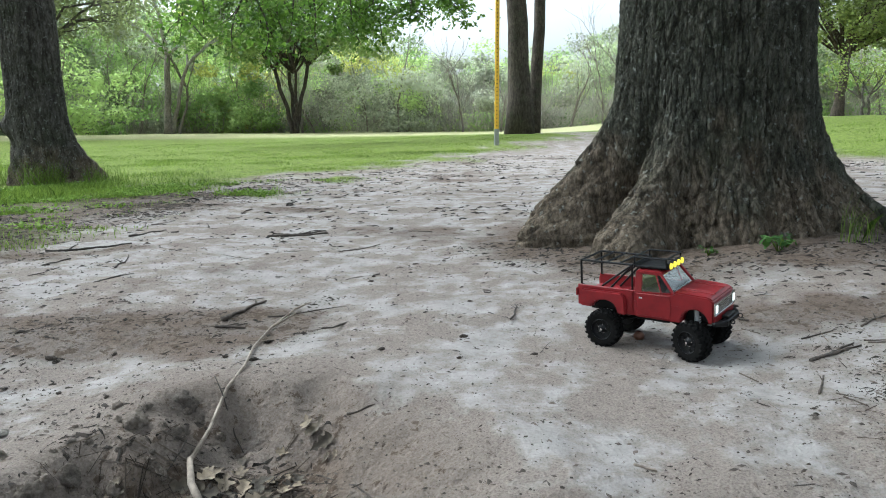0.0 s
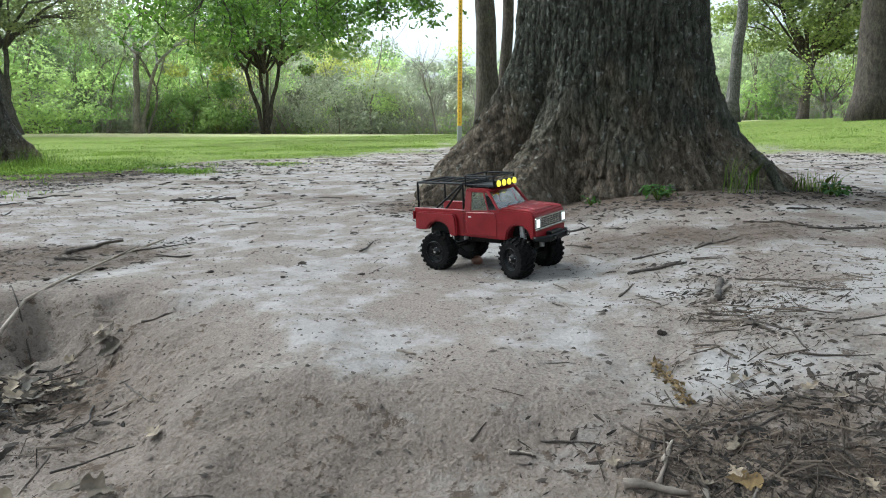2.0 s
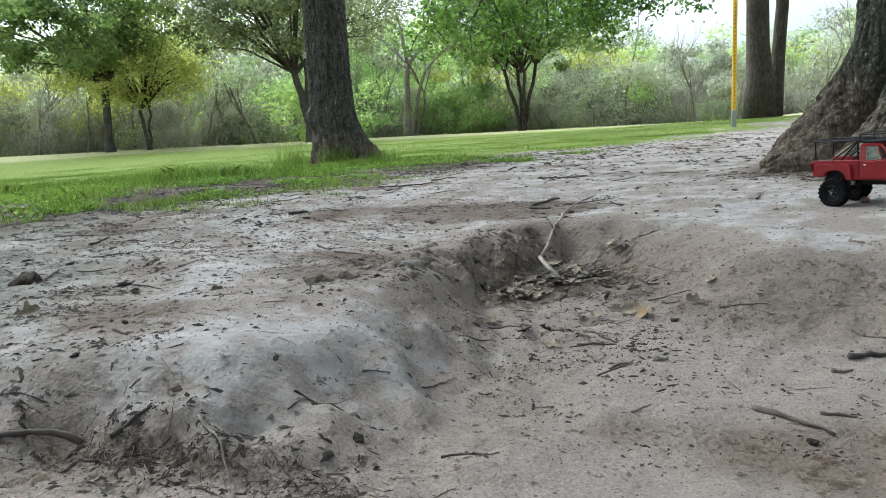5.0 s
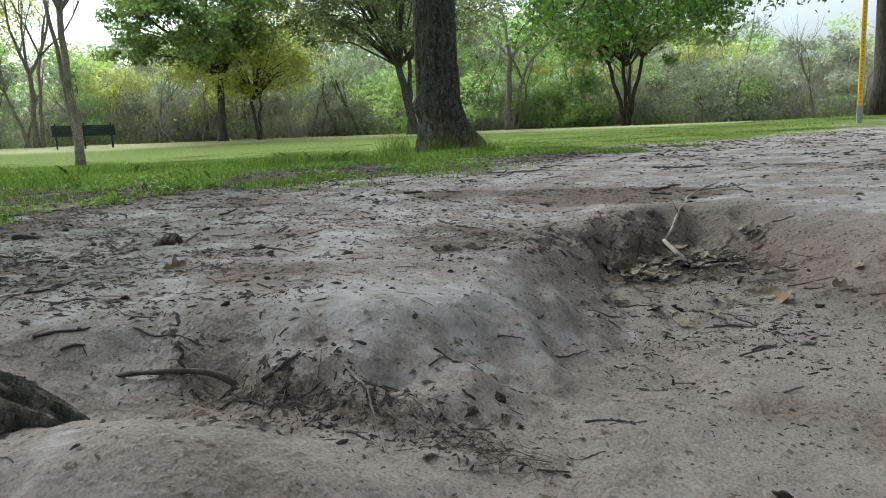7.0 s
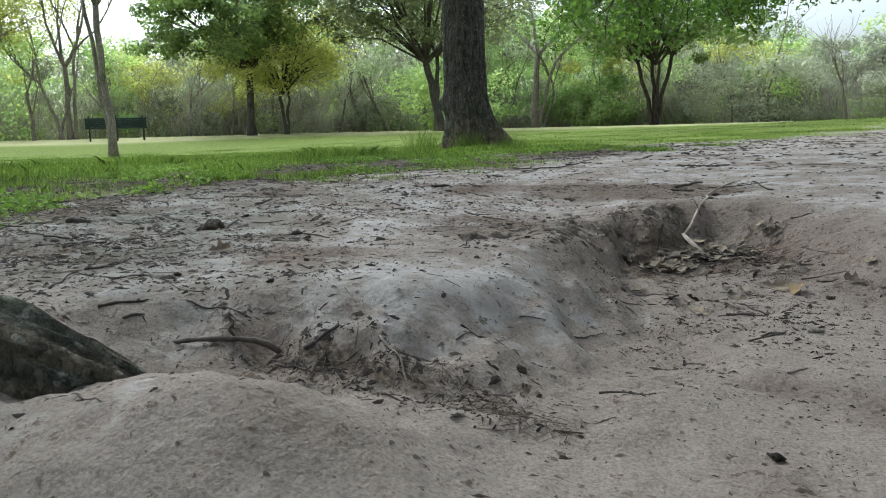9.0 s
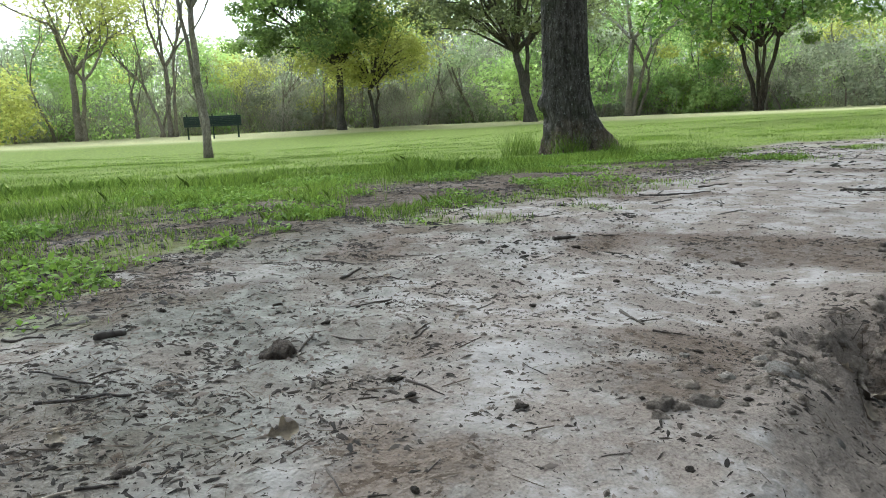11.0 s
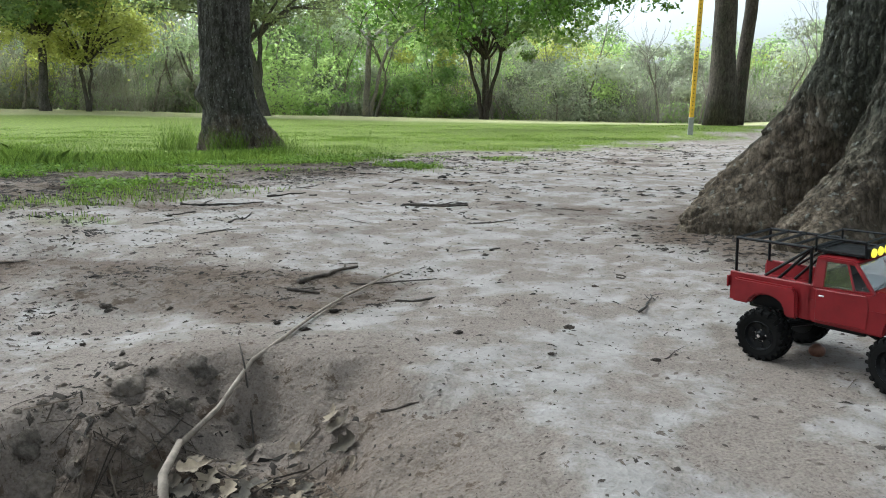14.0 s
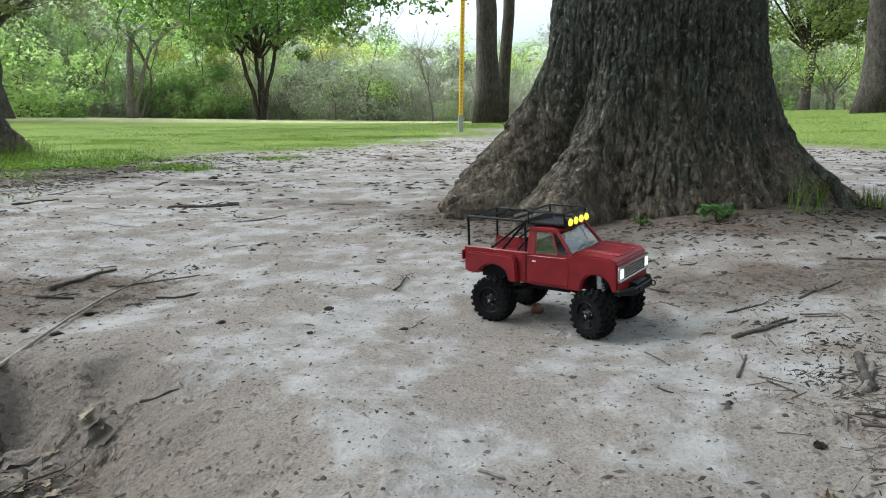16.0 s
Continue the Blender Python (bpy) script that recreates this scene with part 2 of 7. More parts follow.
    crumbly.inputs[2].default_value = 0.3
    crumbly.use_clamp = True
    rough = n.new("ShaderNodeMath")
    rough.operation = "MULTIPLY"
    l.new(fine.outputs["Fac"], rough.inputs[0])
    l.new(crumbly.outputs[0], rough.inputs[1])
    u = relief(n, l, b, rough.outputs[0], 1.0, 0.009, u)
    relief(n, l, b, grit.outputs["Fac"], 0.6, 0.0009, u)
    return m


def leaf_material(name, dark, light, rough=0.55, glow=0.5, patch=0.8, swing=1.0, speckle=0.55):
    """Leaves that let some light through, varied leaf by leaf."""
    m, n, l, b = material(name, rough)
    b.inputs["Specular IOR Level"].default_value = 0.2
    g = n.new("ShaderNodeNewGeometry")
    big = noise_node(n, l, patch, 2, 0.5, g.outputs["Position"])
    wide = n.new("ShaderNodeMath")
    wide.operation = "MULTIPLY_ADD"
    l.new(big.outputs["Fac"], wide.inputs[0])
    wide.inputs[1].default_value = swing
    wide.inputs[2].default_value = 0.5 - 0.5 * swing
    mixed = n.new("ShaderNodeMath")
    mixed.operation = "MULTIPLY_ADD"
    l.new(g.outputs["Random Per Island"], mixed.inputs[0])
    mixed.inputs[1].default_value = speckle
    l.new(wide.outputs[0], mixed.inputs[2])
    r = ramp(n, l, mixed.outputs[0], [(0.35 - 0.25 * (0.55 - speckle), dark), (0.75 - 0.45 * (0.55 - speckle), tuple((a + c) / 2 for a, c in zip(dark, light))), (1.0 - 0.6 * (0.55 - speckle), light)])
    l.new(r.outputs[0], b.inputs["Base Color"])
    t = n.new("ShaderNodeBsdfTranslucent")
    warm = mix(n, l, 1.0, r.outputs[0], (1.15, 1.22, 0.95), "MULTIPLY")
    l.new(warm, t.inputs["Color"])
    s = n.new("ShaderNodeMixShader")
    s.inputs[0].default_value = glow
    l.new(b.outputs[0], s.inputs[1])
    l.new(t.outputs[0], s.inputs[2])
    l.new(s.outputs[0], n["Material Output"].inputs["Surface"])
    return m


def bark_material(name, crack, plate, dust, lichen=0.0, scale=1.0):
    m, n, l, b = material(name, 0.92)
    b.inputs["Specular IOR Level"].default_value = 0.15
    p = place(n)
    stretch = n.new("ShaderNodeMapping")
    stretch.inputs["Scale"].default_value = (1, 1, 0.35)
    l.new(p, stretch.inputs["Vector"])
    a = noise_node(n, l, 34 * scale, 7, 0.72, stretch.outputs[0])
    f = noise_node(n, l, 150 * scale, 5, 0.7, p)
    big = noise_node(n, l, 3.0, 3, 0.5, p)
    c = ramp(n, l, a.outputs["Fac"], [(0.34, crack), (0.48, plate), (0.68, dust)])
    col = c.outputs[0]
    t = ramp(n, l, big.outputs["Fac"], [(0.3, (0.72, 0.71, 0.70)), (0.7, (1.15, 1.12, 1.08))])
    col = mix(n, l, 0.8, col, t.outputs[0], "MULTIPLY")
    moss = noise_node(n, l, 5.5, 5, 0.65, p)
    k = ramp(n, l, moss.outputs["Fac"], [(0.54, (0, 0, 0)), (0.66, (0.45, 0.45, 0.45))])
    col = mix(n, l, k.outputs[0], col, (0.06, 0.07, 0.042))
    # trodden dust and tan inner bark low on the roots
    dusty = ramp(n, l, a.outputs["Fac"], [(0.36, (0.055, 0.041, 0.029)), (0.5, (0.142, 0.106, 0.076)), (0.66, (0.25, 0.196, 0.146))])
    col = mix(n, l, attribute(n, "dust"), col, dusty.outputs[0])
    if lichen:
        spots = noise_node(n, l, 55, 3, 0.5, p)
        k = ramp(n, l, spots.outputs["Fac"], [(0.63, (0, 0, 0)), (0.665, (lichen, lichen, lichen))])
        col = mix(n, l, k.outputs[0], col, (0.31, 0.32, 0.29))
    # flaky plates split by narrow cracks
    warped = n.new("ShaderNodeVectorMath")
    warped.operation = "MULTIPLY_ADD"
    l.new(a.outputs["Color"], warped.inputs[0])
    warped.inputs[1].default_value = (0.05, 0.05, 0.09)
    l.new(p, warped.inputs[2])
    squash = n.new("ShaderNodeMapping")
    squash.inputs["Scale"].default_value = (1, 1, 0.36)
    l.new(warped.outputs[0], squash.inputs["Vector"])
    flake = n.new("ShaderNodeTexVoronoi")
    flake.feature = "DISTANCE_TO_EDGE"
    flake.inputs["Scale"].default_value = 74 * scale
    l.new(squash.outputs[0], flake.inputs["Vector"])
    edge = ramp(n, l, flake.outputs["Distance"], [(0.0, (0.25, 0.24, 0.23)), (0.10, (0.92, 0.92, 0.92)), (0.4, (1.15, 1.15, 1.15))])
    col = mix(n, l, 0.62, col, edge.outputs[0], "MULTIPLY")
    # furrow shade is put into the colour, darker with crack depth
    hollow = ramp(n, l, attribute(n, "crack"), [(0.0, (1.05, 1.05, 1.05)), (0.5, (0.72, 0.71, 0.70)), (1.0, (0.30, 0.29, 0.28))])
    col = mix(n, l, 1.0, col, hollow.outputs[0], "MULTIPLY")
    l.new(col, b.inputs["Base Color"])
    height = ramp(n, l, flake.outputs["Distance"], [(0.0, (0, 0, 0)), (0.16, (1, 1, 1))])
    u = relief(n, l, b, height.outputs[0], 0.7, 0.004 / scale)
    u = relief(n, l, b, a.outputs["Fac"], 1.0, 0.011 / scale, u)
    relief(n, l, b, f.outputs["Fac"], 1.0, 0.006, u)
    return m


def wood_material(name, dark, light, scale=60, least=0.6, most=1.25):
    m, n, l, b = material(name, 0.88)
    p = n.new("ShaderNodeTexCoord").outputs["Object"]
    oi = n.new("ShaderNodeObjectInfo")
    a = noise_node(n, l, scale, 5, 0.65, p)
    c = ramp(n, l, a.outputs["Fac"], [(0.3, dark), (0.7, light)])
    v = ramp(n, l, oi.outputs["Random"], [(0.0, (least, least, least)), (1.0, (most, most * 0.97, most * 0.94))])
    l.new(mix(n, l, 1.0, c.outputs[0], v.outputs[0], "MULTIPLY"), b.inputs["Base Color"])
    relief(n, l, b, a.outputs["Fac"], 0.8, 0.002)
    return m


def earth_material(name, dark, light):
    m, n, l, b = material(name, 0.95)
    b.inputs["Specular IOR Level"].default_value = 0.15
    p = n.new("ShaderNodeTexCoord").outputs["Object"]
    oi = n.new("ShaderNodeObjectInfo")
    a = noise_node(n, l, 2.4, 7, 0.7, p)
    c = ramp(n, l, a.outputs["Fac"], [(0.32, dark), (0.66, light)])
    v = ramp(n, l, oi.outputs["Random"], [(0.0, (0.65, 0.65, 0.65)), (1.0, (1.25, 1.22, 1.18))])
    l.new(mix(n, l, 1.0, c.outputs[0], v.outputs[0], "MULTIPLY"), b.inputs["Base Color"])
    relief(n, l, b, a.outputs["Fac"], 1.0, 0.012)
    return m


def plain_material(name, colour, rough, metal=0.0, wear=0.25, scale=40, emit=None, power=0.0, relief_by=0.0, gloss=0.5):
    m, n, l, b = material(name, rough, metal)
    b.inputs["Specular IOR Level"].default_value = gloss
    p = n.new("ShaderNodeTexCoord").outputs["Object"]
    a = noise_node(n, l, scale, 5, 0.65, p)
    lo = tuple(c * (1 - wear) for c in colour)
    hi = tuple(min(1, c * (1 + wear)) for c in colour)
    c = ramp(n, l, a.outputs["Fac"], [(0.3, lo), (0.7, hi)])
    l.new(c.outputs[0], b.inputs["Base Color"])
    r = ramp(n, l, a.outputs["Fac"], [(0.3, (rough * 0.85,) * 3), (0.7, (min(1, rough * 1.2),) * 3)])
    l.new(r.outputs[0], b.inputs["Roughness"])
    if relief_by:
        relief(n, l, b, a.outputs["Fac"], 0.5, relief_by)
    if emit:
        b.inputs["Emission Color"].default_value = (*emit, 1)
        b.inputs["Emission Strength"].default_value = power
    return m


SAND = sand_material()
GRASS = leaf_material("grass_blades", (0.034, 0.06, 0.012), (0.172, 0.236, 0.044), 0.8, 0.42)
OAK_LEAF = leaf_material("oak_leaves", (0.035, 0.07, 0.014), (0.135, 0.215, 0.04), 0.55, 0.45)
DUSK_LEAF = leaf_material("dull_olive_leaves", (0.1, 0.115, 0.06), (0.27, 0.29, 0.15), 0.6, 0.5)
OLIVE_LEAF = leaf_material("olive_leaves", (0.09, 0.12, 0.045), (0.24, 0.285, 0.09), 0.6, 0.52)
# LIME, BRUSH, DIM and WOOD leaf colours are paled to stand for distance haze
LIME_LEAF = leaf_material("haze_paled_young_leaves", (0.19, 0.29, 0.105), (0.50, 0.60, 0.265), 0.7, 0.5, 0.3, 2.0, 0.22)
CROWN_LEAF = leaf_material("crown_leaves", (0.075, 0.112, 0.038), (0.26, 0.335, 0.115), 0.6, 0.52, 0.5, 1.4, 0.4)
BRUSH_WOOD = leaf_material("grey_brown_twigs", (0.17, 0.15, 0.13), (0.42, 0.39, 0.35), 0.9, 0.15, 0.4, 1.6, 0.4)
GOLD_LEAF = leaf_material("yellow_green_leaves", (0.30, 0.315, 0.09), (0.56, 0.55, 0.2), 0.6, 0.6)
DIM_LEAF = leaf_material("haze_paled_grey_leaves", (0.18, 0.185, 0.14), (0.46, 0.47, 0.39), 0.8, 0.5, 0.3, 2.0, 0.22)
WOOD_LEAF = leaf_material("haze_paled_woodland_leaves", (0.15, 0.185, 0.115), (0.43, 0.48, 0.31), 0.8, 0.5, 0.3, 2.0, 0.22)
BARK = bark_material("furrowed_oak_bark", (0.031, 0.031, 0.024), (0.074, 0.076, 0.06), (0.14, 0.136, 0.112), 0.4)
BARK_2 = bark_material("grey_oak_bark", (0.040, 0.035, 0.032), (0.100, 0.092, 0.085), (0.204, 0.192, 0.178), 0.7)
DARK_BARK = bark_material("dark_brown_bark", (0.03, 0.026, 0.022), (0.07, 0.058, 0.048), (0.12, 0.10, 0.085), 0, 0.6)
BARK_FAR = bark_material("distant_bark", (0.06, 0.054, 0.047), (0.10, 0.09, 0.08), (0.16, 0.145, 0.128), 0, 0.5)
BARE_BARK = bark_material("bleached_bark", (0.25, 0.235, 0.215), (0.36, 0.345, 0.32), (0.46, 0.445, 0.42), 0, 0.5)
# grey bark for woodland stems, distance haze mixed into the colour
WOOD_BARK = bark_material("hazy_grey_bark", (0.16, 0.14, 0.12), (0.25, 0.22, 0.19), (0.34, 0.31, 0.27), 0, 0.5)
TWIG = wood_material("dark_twig_wood", (0.018, 0.014, 0.011), (0.08, 0.062, 0.05))
WET_TWIG = wood_material("wet_twig_wood", (0.016, 0.012, 0.01), (0.062, 0.047, 0.038))
GREY_TWIG = wood_material("grey_stick_wood", (0.06, 0.049, 0.04), (0.17, 0.142, 0.118))
PALE_TWIG = wood_material("weathered_stick_wood", (0.13, 0.105, 0.085), (0.28, 0.24, 0.20))
LITTER = wood_material("dry_oak_leaf", (0.045, 0.034, 0.024), (0.165, 0.132, 0.094), 45, 0.35, 1.6)
RIM_CLOD = earth_material("pale_soil_clod", (0.11, 0.089, 0.073), (0.27, 0.228, 0.197))
CLOD = earth_material("soil_clod", (0.018, 0.0145, 0.012), (0.085, 0.068, 0.056))
STONE = earth_material("pale_stone", (0.15, 0.132, 0.116), (0.33, 0.298, 0.27))


# ---- building helpers ----
class Shape:
    """Collects vertices and faces for one mesh."""

    def __init__(self):
        self.v, self.f = [], []

    def tube(self, points, radii, sides=6, cap=True):
        first = len(self.v)
        pts = [Vector(p) for p in points]
        side = None
        for i, p in enumerate(pts):
            d = (pts[min(i + 1, len(pts) - 1)] - pts[max(i - 1, 0)]).normalized()
            if side is None:
                side = d.orthogonal().normalized()
            side = (side - d * side.dot(d)).normalized()
            up = d.cross(side)
            for k in range(sides):
                a = 2 * math.pi * k / sides
                self.v.append(p + (side * math.cos(a) + up * math.sin(a)) * radii[i])
        for i in range(len(pts) - 1):
            for k in range(sides):
                a, b = first + i * sides + k, first + i * sides + (k + 1) % sides
                self.f.append((a, b, b + sides, a + sides))
        if cap:
            self.f.append(tuple(range(first + sides - 1, first - 1, -1)))
            last = first + (len(pts) - 1) * sides
            self.f.append(tuple(range(last, last + sides)))

    def mesh(self, name, mat, rounded=True):
        me = bpy.data.meshes.new(name)
        me.from_pydata([tuple(v) for v in self.v], [], self.f)
        me.materials.append(mat)
        if rounded:
            me.shade_smooth()
        return me


def quick_mesh(name, verts, faces, mat, rounded=False):
    """A mesh from arrays; all faces have the same number of corners."""
    verts, faces = np.asarray(verts, np.float32), np.asarray(faces, np.int32)
    me = bpy.data.meshes.new(name)
    n, k = faces.shape
    me.vertices.add(len(verts))
    me.vertices.foreach_set("co", verts.ravel())
    me.loops.add(n * k)
    me.loops.foreach_set("vertex_index", faces.ravel())
    me.polygons.add(n)
    me.polygons.foreach_set("loop_start", np.arange(0, n * k, k, dtype=np.int32))
    me.polygons.foreach_set("loop_total", np.full(n, k, np.int32))
    me.update(calc_edges=True)
    me.materials.append(mat)
    if rounded:
        me.shade_smooth()
    return me


def add_attribute(me, name, values):
    me.attributes.new(name, "FLOAT", "POINT").data.foreach_set("value", np.asarray(values, np.float32))


def child(name, me, parent, label=""):
    ob = new(name, me)
    ob.parent = parent
    return tagged(ob, label)


def part(name, bm, mat, parent, label="", rounded=False):
    me = bpy.data.meshes.new(name)
    bm.to_mesh(me)
    bm.free()
    me.materials.append(mat)
    if rounded:
        me.shade_smooth()
    return child(name, me, parent, label)


def thing(name, m=None):
    ob = new(name)
    ob.empty_display_size = 0.1
    if m is not None:
        ob.matrix_world = m
    return ob


# ---- ground ----
def graded(lo, hi, step, far, growth):
    core = list(np.arange(lo, hi + step / 2, step))
    s, out_lo, out_hi = step, [], []
    a, b = core[0], core[-1]
    while a > -far or b < far:
        s *= growth
        a, b = a - s, b + s
        out_lo.append(a)
        out_hi.append(b)
    return np.array(out_lo[::-1] + core + out_hi)


gx = graded(-1.45, 1.15, 0.0108, 260, 1.075)
gy = graded(-0.45, 2.6, 0.0108, 260, 1.075)
GX, GY = np.meshgrid(gx, gy)
GZ = ground_z(GX, GY)
index = np.arange(GX.size).reshape(GX.shape)
quads = np.stack([index[:-1, :-1], index[:-1, 1:], index[1:, 1:], index[1:, :-1]], -1).reshape(-1, 4)
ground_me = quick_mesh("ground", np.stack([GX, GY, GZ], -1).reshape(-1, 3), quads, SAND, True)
turf = grass_cover(GX, GY)
reach = np.hypot(GX, GY)
add_attribute(ground_me, "turf", np.clip(turf * (0.45 + 0.55 * smooth(2.8, 6.0, reach)), 0, 1).ravel())
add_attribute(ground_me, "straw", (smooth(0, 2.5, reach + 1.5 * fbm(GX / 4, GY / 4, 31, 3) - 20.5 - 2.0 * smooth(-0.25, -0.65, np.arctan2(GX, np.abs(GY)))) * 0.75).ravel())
hollow_d = inside_distance(GX, GY, HOLLOW)
mould = 0.85 * smooth(0.1, 0.5, fbm(GX / 0.3, GY / 0.3, 21, 4) + 1.3 * bump(GX, GY, -0.3, 1.03, 0.17, 0.14) + 0.7 * bump(GX, GY, -0.38, 0.9, 0.1, 0.1) + 0.75 * bump(GX, GY, 0.56, 0.74, 0.17, 0.10) + 0.55 * bump(GX, GY, 0.67, 1.05, 0.09, 0.16)
                     + 0.3 * smooth(-1.15, -1.7, GX) * smooth(2.2, 1.2, GY) + 0.75 * bump(GX, GY, -0.61, 0.80, 0.11, 0.10) + 0.5 * bump(GX, GY, -0.64, 0.6, 0.08, 0.08) + 0.5 * bump(GX, GY, -0.46, 1.62, 0.16, 0.14) + 0.4 * bump(GX, GY, 0.55, 0.76, 0.16, 0.07) + 0.12 * smooth(-0.02, 0.12, hollow_d) - 0.06 + 0.2 * bump(GX, GY, -0.52, 0.06, 0.14, 0.05) + 0.6 * bump(GX, GY, -0.6, 1.6, 0.3, 0.16))
mould = np.maximum(mould, 0.28 * smooth(-0.08, 0.0, hollow_d) * smooth(0.14, 0.06, hollow_d) * smooth(-0.2, -0.4, GX) * smooth(0.4, 0.6, GY))
mould = np.maximum(mould, smooth(1.0, 0.45, bare(GX, GY)) * smooth(-0.25, 0.1, fbm(GX / 0.2, GY / 0.2, 22, 3) + 0.12) * (0.45 + 0.55 * smooth(3.4, 2.4, GY)))
mould = np.maximum(mould, 0.85 * smooth(0.8, 0.3, bare(GX, GY)) * smooth(5.6, 4.0, GY))
mould = np.maximum(mould, 0.6 * bump(GX, GY, -1.15, 0.15, 0.25, 0.15) * smooth(-0.3, 0.2, fbm(GX / 0.12, GY / 0.1, 26, 3)))
mould = np.maximum(mould, (0.2 + 0.34 * smooth(-0.4, -0.15, GX)) * smooth(0.22, 0.03, abs(hollow_d - 0.06)) * smooth(1.1, 0.6, GX) * smooth(-0.8, 0.15, fbm(GX / 0.12, GY / 0.12, 23, 4)))
mould = np.maximum(mould, 0.5 * smooth(-0.19, -0.03, hollow_d + 0.12 * fbm(GX / 0.13, GY / 0.13, 28, 4)) * smooth(0.06, 0.0, hollow_d) * smooth(-0.1, -0.35, GX) * smooth(0.72, 0.88, GY))
mould = mould * (1 - 0.8 * bump(GX, GY, -0.62, 0.19, 0.17, 0.09)) * (1 - 0.75 * bump(GX, GY, -0.5, 0.1, 0.2, 0.05)) * (1 - 0.8 * bump(GX, GY, -0.5, -0.05, 0.25, 0.08))
mould = np.maximum(mould, 0.75 * smooth(0.4, 0.8, bump(GX, GY, -0.52, 0.058, 0.12, 0.018) + 0.3 * fbm(GX / 0.05, GY / 0.03, 29, 3)))
foot = np.hypot(GX - 0.862, GY - 2.525) + 0.1 * fbm(GX / 0.12, GY / 0.12, 27, 3)
mould = np.maximum(mould, 0.95 * smooth(0.86, 0.62, foot))
add_attribute(ground_me, "loose", np.clip(-1.2 * bump(GX, GY, -0.5, 0.28, 0.2, 0.17) - 0.5 * bump(GX, GY, -0.62, -0.12, 0.2, 0.14) + (1 - 0.75 * smooth(0.6, 1.5, GX + 0.5 * fbm(GX / 0.5, GY / 0.5, 30, 3))) * (1 - 0.6 * smooth(-0.1, -0.6, GY)) * smooth(0.0, 0.2, hollow_d + 0.2 * smooth(0.5, 1.2, GX) * fbm(GX / 0.3, GY / 0.3, 32, 3)) + (0.5 + 0.5 * smooth(-0.15, -0.4, GX) * smooth(0.5, 0.75, GY)) * smooth(0.2, 0.05, abs(hollow_d)), 0, 1).ravel())
silt = smooth(-0.75, -1.35, GX + 0.35 * (GY - 0.6)) * smooth(2.6, 1.6, GY) * smooth(-0.3, 0.25, fbm(GX / 0.35, GY / 0.3, 24, 4)) + 0.12 * smooth(-0.1, -0.35, GY - 0.3 * (GX + 0.6)) * smooth(-0.2, -0.5, GX)
silt = silt + 0.8 * bump(GX, GY, -1.12, 0.16, 0.3, 0.2) * smooth(-0.4, 0.1, fbm(GX / 0.2, GY / 0.2, 25, 3))
add_attribute(ground_me, "silt", np.clip(0.9 * silt, 0, 0.95).ravel())
add_attribute(ground_me, "humus", np.clip(mould, 0, 1).ravel())
ground = tagged(new("ground", ground_me), "pale pinkish sandy soil bank with a washed-out hollow and lawn", "ground", kind="structure")


# ---- trees ----
def leaf_cloud(name, centres, size, mat, rng, flat=0.5, lobed=False, coarse=False, facing=None):
    """Many small leaves, one at each centre, turned at random or mostly outwards."""
    c = np.asarray(centres, float)
    n = len(c)
    d = rng.normal(size=(n, 3))
    d[:, 2] = d[:, 2] * 0.6 - 0.25
    d /= np.linalg.norm(d, axis=1)[:, None]
    nrm = rng.normal(size=(n, 3))
    nrm[:, 2] += flat * 2
    if facing is not None:
        nrm = nrm * 0.38 + facing
        nrm /= np.linalg.norm(nrm, axis=1)[:, None]
        d = d - nrm * (d * nrm).sum(1)[:, None] * 0.85
        d /= np.linalg.norm(d, axis=1)[:, None]
    w = np.cross(d, nrm)
    w /= np.linalg.norm(w, axis=1)[:, None] + 1e-9
    up = np.cross(w, d)
    s = (size * rng.uniform(0.6, 1.35, n))[:, None]
    if lobed:
        outline = ((0, 0, 0), (0.22, 0.16, 0.03), (0.40, 0.10, 0.0), (0.62, 0.34, 0.04), (0.85, 0.2, 0.0), (1.0, 0.0, -0.06),
                   (0.85, -0.2, 0.0), (0.62, -0.34, 0.04), (0.40, -0.10, 0.0), (0.22, -0.16, 0.03))
    elif coarse:
        outline = ((0, 0, 0), (0.6, 0.4, 0.05), (1.0, -0.2, -0.05))
    else:
        outline = ((0, 0, 0), (0.5, 0.3, 0.05), (1.0, 0, -0.05), (0.5, -0.3, 0.05))
    verts = np.stack([c + s * (d * a + w * b + up * e) for a, b, e in outline], 1).reshape(-1, 3)
    k = len(outline)
    return quick_mesh(name, verts, np.arange(n * k).reshape(n, k), mat)


def clump(centre, radii, n, rng):
    """Places and outward directions of leaves over an uneven leafy mass."""
    d = rng.normal(size=(n, 3))
    d /= np.linalg.norm(d, axis=1)[:, None]
    k = rng.normal(size=(3, 3)) * 2.2
    lobes = 1 + 0.16 * np.sin(d @ k).sum(1)
    at = np.asarray(centre) + d * np.asarray(radii) * (lobes * rng.uniform(0.72, 1.06, n))[:, None]
    return np.concatenate([at, d / np.asarray(radii) * min(radii)], axis=1)


